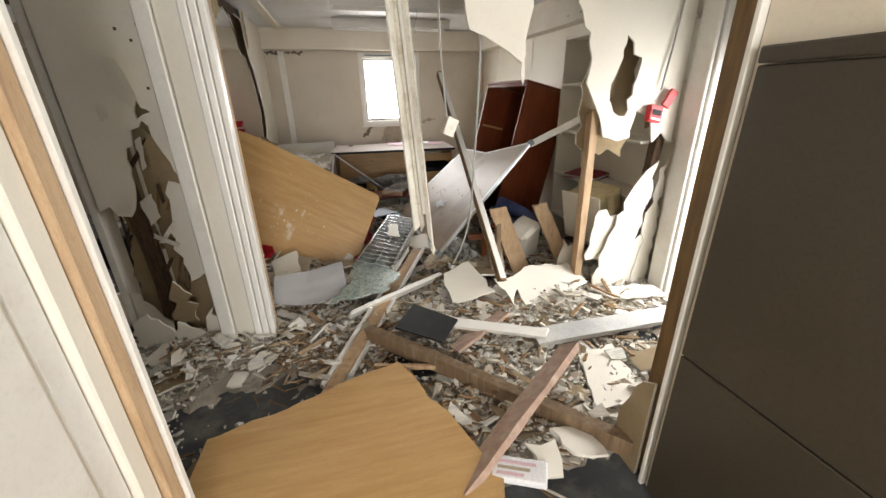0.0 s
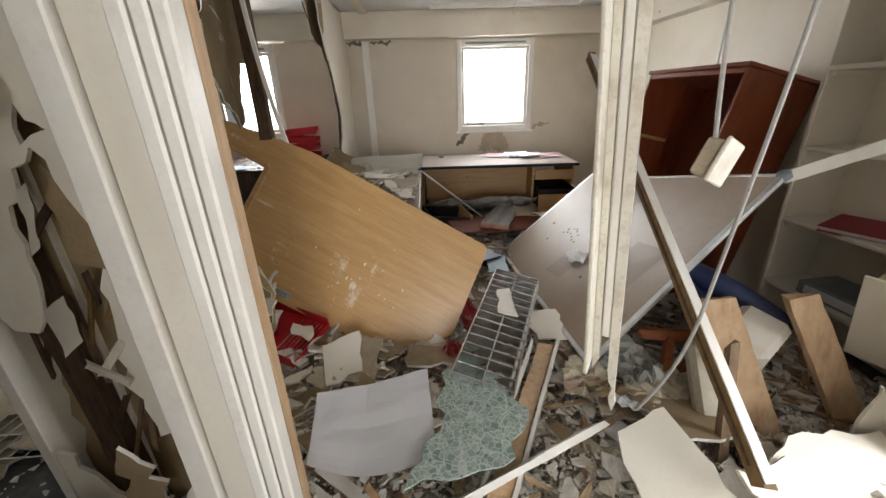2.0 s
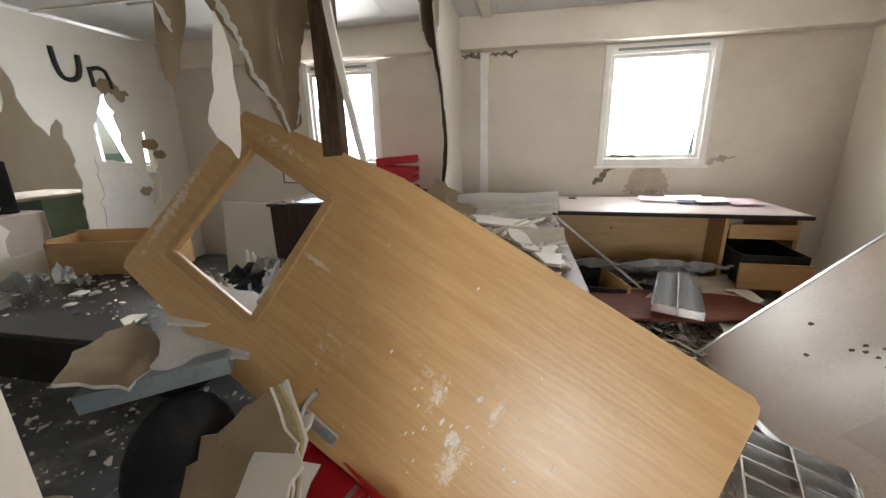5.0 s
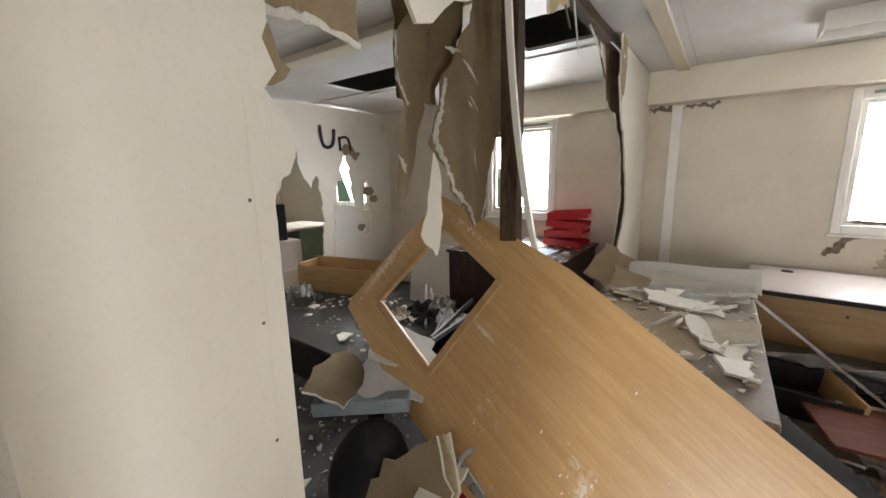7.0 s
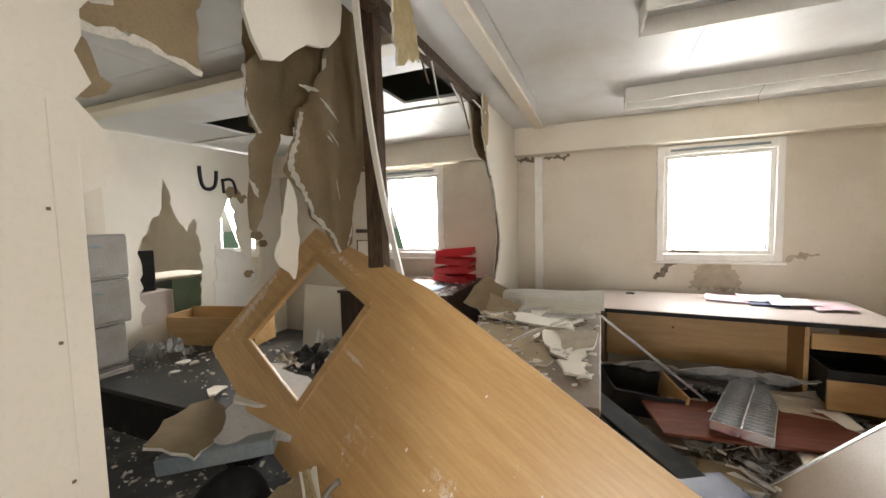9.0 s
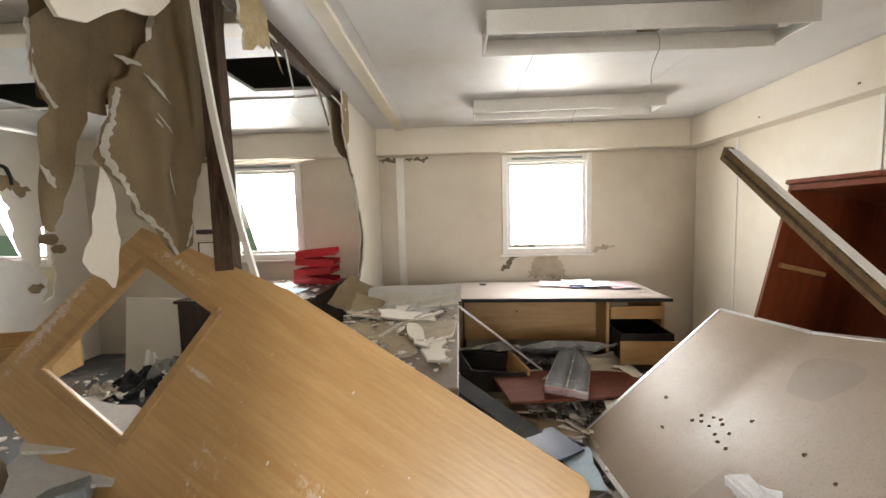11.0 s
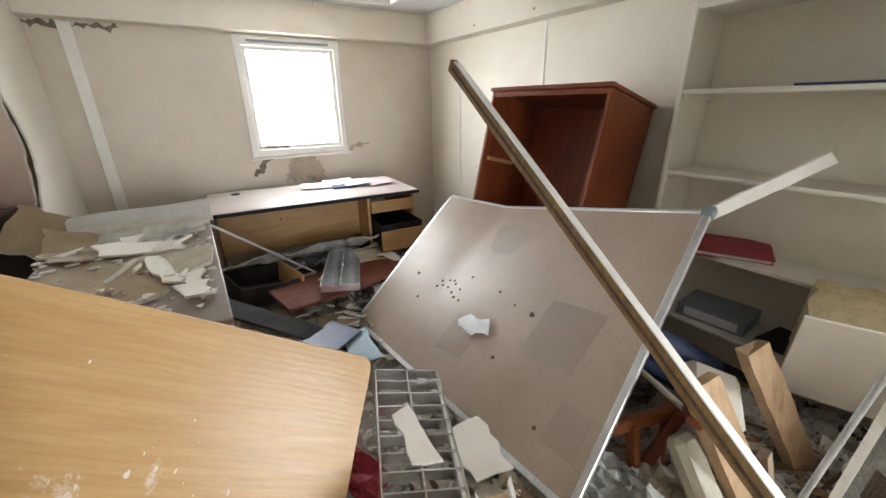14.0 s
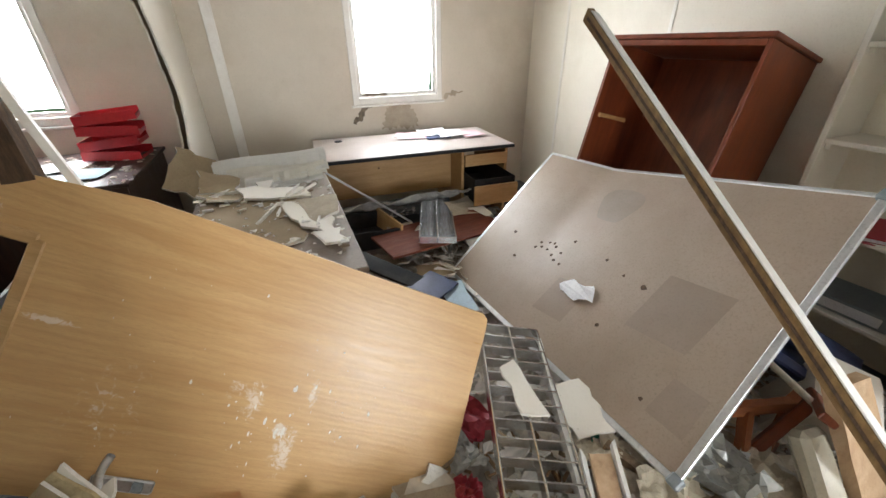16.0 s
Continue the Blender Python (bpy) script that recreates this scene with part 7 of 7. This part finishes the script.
# torn films and boards seen through the door's empty panel
for k, (x, y, z, w, h, mat, tilt, lab) in enumerate((
    (-1.35, 5.05, 0.32, 0.22, 0.2, SHEET, (8, 12, 30), "crumpled white paper on the dark desk"), (-1.6, 5.02, 0.33, 0.25, 0.3, BLACKP, (10, -12, 60), "crumpled black bag on the dark desk"),
    (-1.2, 4.95, 0.32, 0.16, 0.14, OLD_PAPER, (-10, 8, 10), "torn paper on the dark desk"), (-1.5, 5.1, 0.33, 0.22, 0.3, FILM, (50, 12, 20), "grey plastic film against the dark cupboard"), (-1.75, 4.95, 0.32, 0.2, 0.16, DAMP, (6, 10, 80), "stained card on the dark desk"))):
    crumpled(x, y, z, w, h, mat, lab, "paper" if mat is not FILM else "plastic film", 71 + k, 0.04, tilt)

# torn paper-backed scraps and shards heaped on the side desk
for k, (pts, z, rx, ry, mats, lab) in enumerate((
    ([(-0.2, 5.2), (0.02, 5.16), (0.0, 5.0), (-0.16, 4.98)], 0.83, 18, 14, [PAPER_BROWN, CREAM_LITE, GYPSUM], "torn brown-backed board heaped on the desk"),
    ([(-0.18, 5.02), (0.06, 5.0), (0.02, 4.86), (-0.12, 4.84)], 0.80, -8, 10, [PAPER_BROWN, CREAM_LITE, GYPSUM], "torn brown-backed board heaped on the desk"),
    ([(0.28, 4.72), (0.5, 4.68), (0.48, 4.5), (0.36, 4.44)], 0.80, 6, -6, [DAMP, PAPER_BROWN, GYPSUM], "stained torn wallpaper on the desk"),
    ([(0.1, 5.08), (0.2, 5.1), (0.16, 4.92)], 0.80, 14, 4, BOARD3, "white plaster shard on the desk"),
    ([(0.34, 4.3), (0.46, 4.34), (0.48, 4.22), (0.38, 4.2)], 0.785, 4, 8, BOARD3, "white plaster shard on the desk"))):
    slab(pts, z, rx, ry, 320 + k, lab, mats)
rng = random.Random(41)
for k in range(14):
    x, y, a = rng.uniform(-0.1, 0.48), rng.uniform(4.3, 5.15), rng.uniform(0, 6.28)
    n_ = rng.uniform(0.06, 0.17)
    tagged(part("plaster_sliver", bar((x, y, 0.79 + rng.uniform(0, 0.02)), (x + n_ * math.cos(a), y + n_ * math.sin(a), 0.795 + rng.uniform(0, 0.04)), 0.014, 0.008, (0, 0, 1), 0, segs=4), GYPSUM), "thin white plaster sliver on the desk", "plaster", "plaster slivers")

slab([(-1.7, 2.5), (-0.74, 2.52), (-0.74, 1.75), (-1.5, 1.7)], 0.012, 0.4, 0, 340, "dusty brown board lying flat on the floor", [RUBBLE, RUBBLE, GYPSUM])
slab([(-1.9, 3.5), (-1.3, 3.6), (-1.25, 2.8), (-1.8, 2.75)], 0.014, 0, 0.4, 341, "dusty brown board lying flat on the side office floor", [DAMP, PAPER_BROWN, GYPSUM])

# peeled flaps round the punched holes of the smashed wall
for k, (pts, bend_) in enumerate((
    ([(-0.385, 1.61), (-0.33, 1.60), (-0.29, 1.50), (-0.27, 1.43), (-0.30, 1.385), (-0.345, 1.42), (-0.36, 1.52)], 0.25), ([(-0.455, 1.40), (-0.42, 1.41), (-0.41, 1.35), (-0.44, 1.33)], 0.8),
    ([(-0.34, 1.24), (-0.31, 1.26), (-0.305, 1.12), (-0.33, 1.10)], 0.6), ([(-0.40, 0.94), (-0.34, 0.98), (-0.32, 0.86), (-0.37, 0.82)], 0.5))):
    top_ = max(p[1] for p in pts)
    part("flap", draped(torn(pts, (), 0.025, 0.004, 360 + k), upright_y(2.588), 0.004, lambda u, v: bend_ * max(0.0, top_ - v) ** 1.5 + 0.02, 0.01), CREAM_LITE, pw)
o = torn([(-0.31, 1.29), (-0.24, 1.24), (-0.2, 1.08), (-0.2, 1.0), (-0.27, 1.03), (-0.33, 1.05)], (2,), 0.03, 0.008, 371)
part("paper_face", sheet(o, 0.006, upright_y(2.615)), [PAPER_BROWN] * 3, pw, "brown paper face inside the broken wall")
for x, z in ((-0.295, 1.714), (-0.206, 1.73), (-0.244, 1.669), (-0.23, 1.47)):
    part("screw_hole", box(x - 0.006, 2.5925, z - 0.006, x + 0.006, 2.5935, z + 0.006), ROT, pw)

# packets and shards at the foot of the corridor board
pk = thing("paper_packet", "crushed white paper packet with faded print on the rubble", "packet", pose(1.13, 1.265, 0.105, 8, -6, -30))
part("wrapper", box(-0.10, -0.045, 0, 0.10, 0.045, 0.035, 0.006), SHEET, pk)
for k in range(3):
    part("print_bar", box(-0.08, -0.03 + 0.022 * k, 0.0352, 0.02 + 0.02 * k, -0.018 + 0.022 * k, 0.0362), (PINKP, DAMP, PINKP)[k], pk, "faded print bar")
slab([(1.19, 1.36), (1.31, 1.33), (1.27, 1.2), (1.2, 1.22)], 0.13, 12, -10, 401, "pale plasterboard shard by the corridor wall")
slab([(1.34, 1.42), (1.52, 1.4), (1.5, 1.25), (1.36, 1.27)], 0.10, -8, 12, 402, "cream plasterboard shard by the corridor wall")
slab([(0.27, 1.62), (0.33, 1.60), (0.32, 1.55), (0.27, 1.56)], 0.099, 6, 10, 403, "small white plaster chip on the fallen panel")
slab([(0.19, 1.63), (0.25, 1.62), (0.24, 1.58), (0.2, 1.58)], 0.098, -8, 6, 404, "small white plaster chip on the fallen panel")

# fixtures on the side office's window wall
wp = thing("wall_plate", "dark red plate fixed on the cream window wall", "sign", pose(-2.115, WY - 0.001, 1.305))
part("plate", box(-0.125, -0.014, -0.022, 0.125, -0.001, 0.022, 0.003), DARK_MAHOG, wp)
nf = thing("notice_frame", "thin dark frame with a pale notice on the wall", "frame", pose(-2.095, WY - 0.001, 1.02))
part("notice", box(-0.125, -0.006, -0.165, 0.125, -0.001, 0.165, 0.001), CREAM_LITE, nf)
for q in ((-0.135, -0.175, 0.135, -0.166), (-0.135, 0.166, 0.135, 0.175), (-0.135, -0.166, -0.126, 0.166), (0.126, -0.166, 0.135, 0.166)):
    part("edge", box(q[0], -0.012, q[1], q[2], -0.001, q[3], 0.001), BLACKP, nf)

# litter on the side office floor and dark desk
rng = random.Random(118)
for k in range(26):
    on_desk = k < 12
    x, y = (rng.uniform(-2.6, -1.5), rng.uniform(4.2, 5.1)) if on_desk else (rng.uniform(-1.6, -0.55), rng.uniform(2.9, 3.9))
    me, lab = shapes[rng.choice((0, 2, 4, 6, 8, 10, 12))]
    ob = tagged(new("plaster_fragment", me), lab.replace("in the rubble", "on the dark desk" if on_desk else "on the dark floor"), "plaster fragment", "plaster fragments")
    q = rng.uniform(0.5, 1.5)
    ob.matrix_world = pose(x, y, (0.309 if on_desk else 0.009) + 0.012 * q, rng.gauss(0, 7), rng.gauss(0, 7), rng.uniform(0, 360)) @ Matrix.Diagonal((q, q, 1, 1))
for k, (x, y, w, tilt) in enumerate(((-2.96, 4.6, 0.2, (20, 15, 30)), (-2.76, 4.7, 0.22, (-15, 25, 70)))):
    crumpled(x, y, 0.33, w, 0.16, FILM, "crushed clear plastic container on the dark desk", "plastic container", 91 + k, 0.09, tilt, "plastic_container")
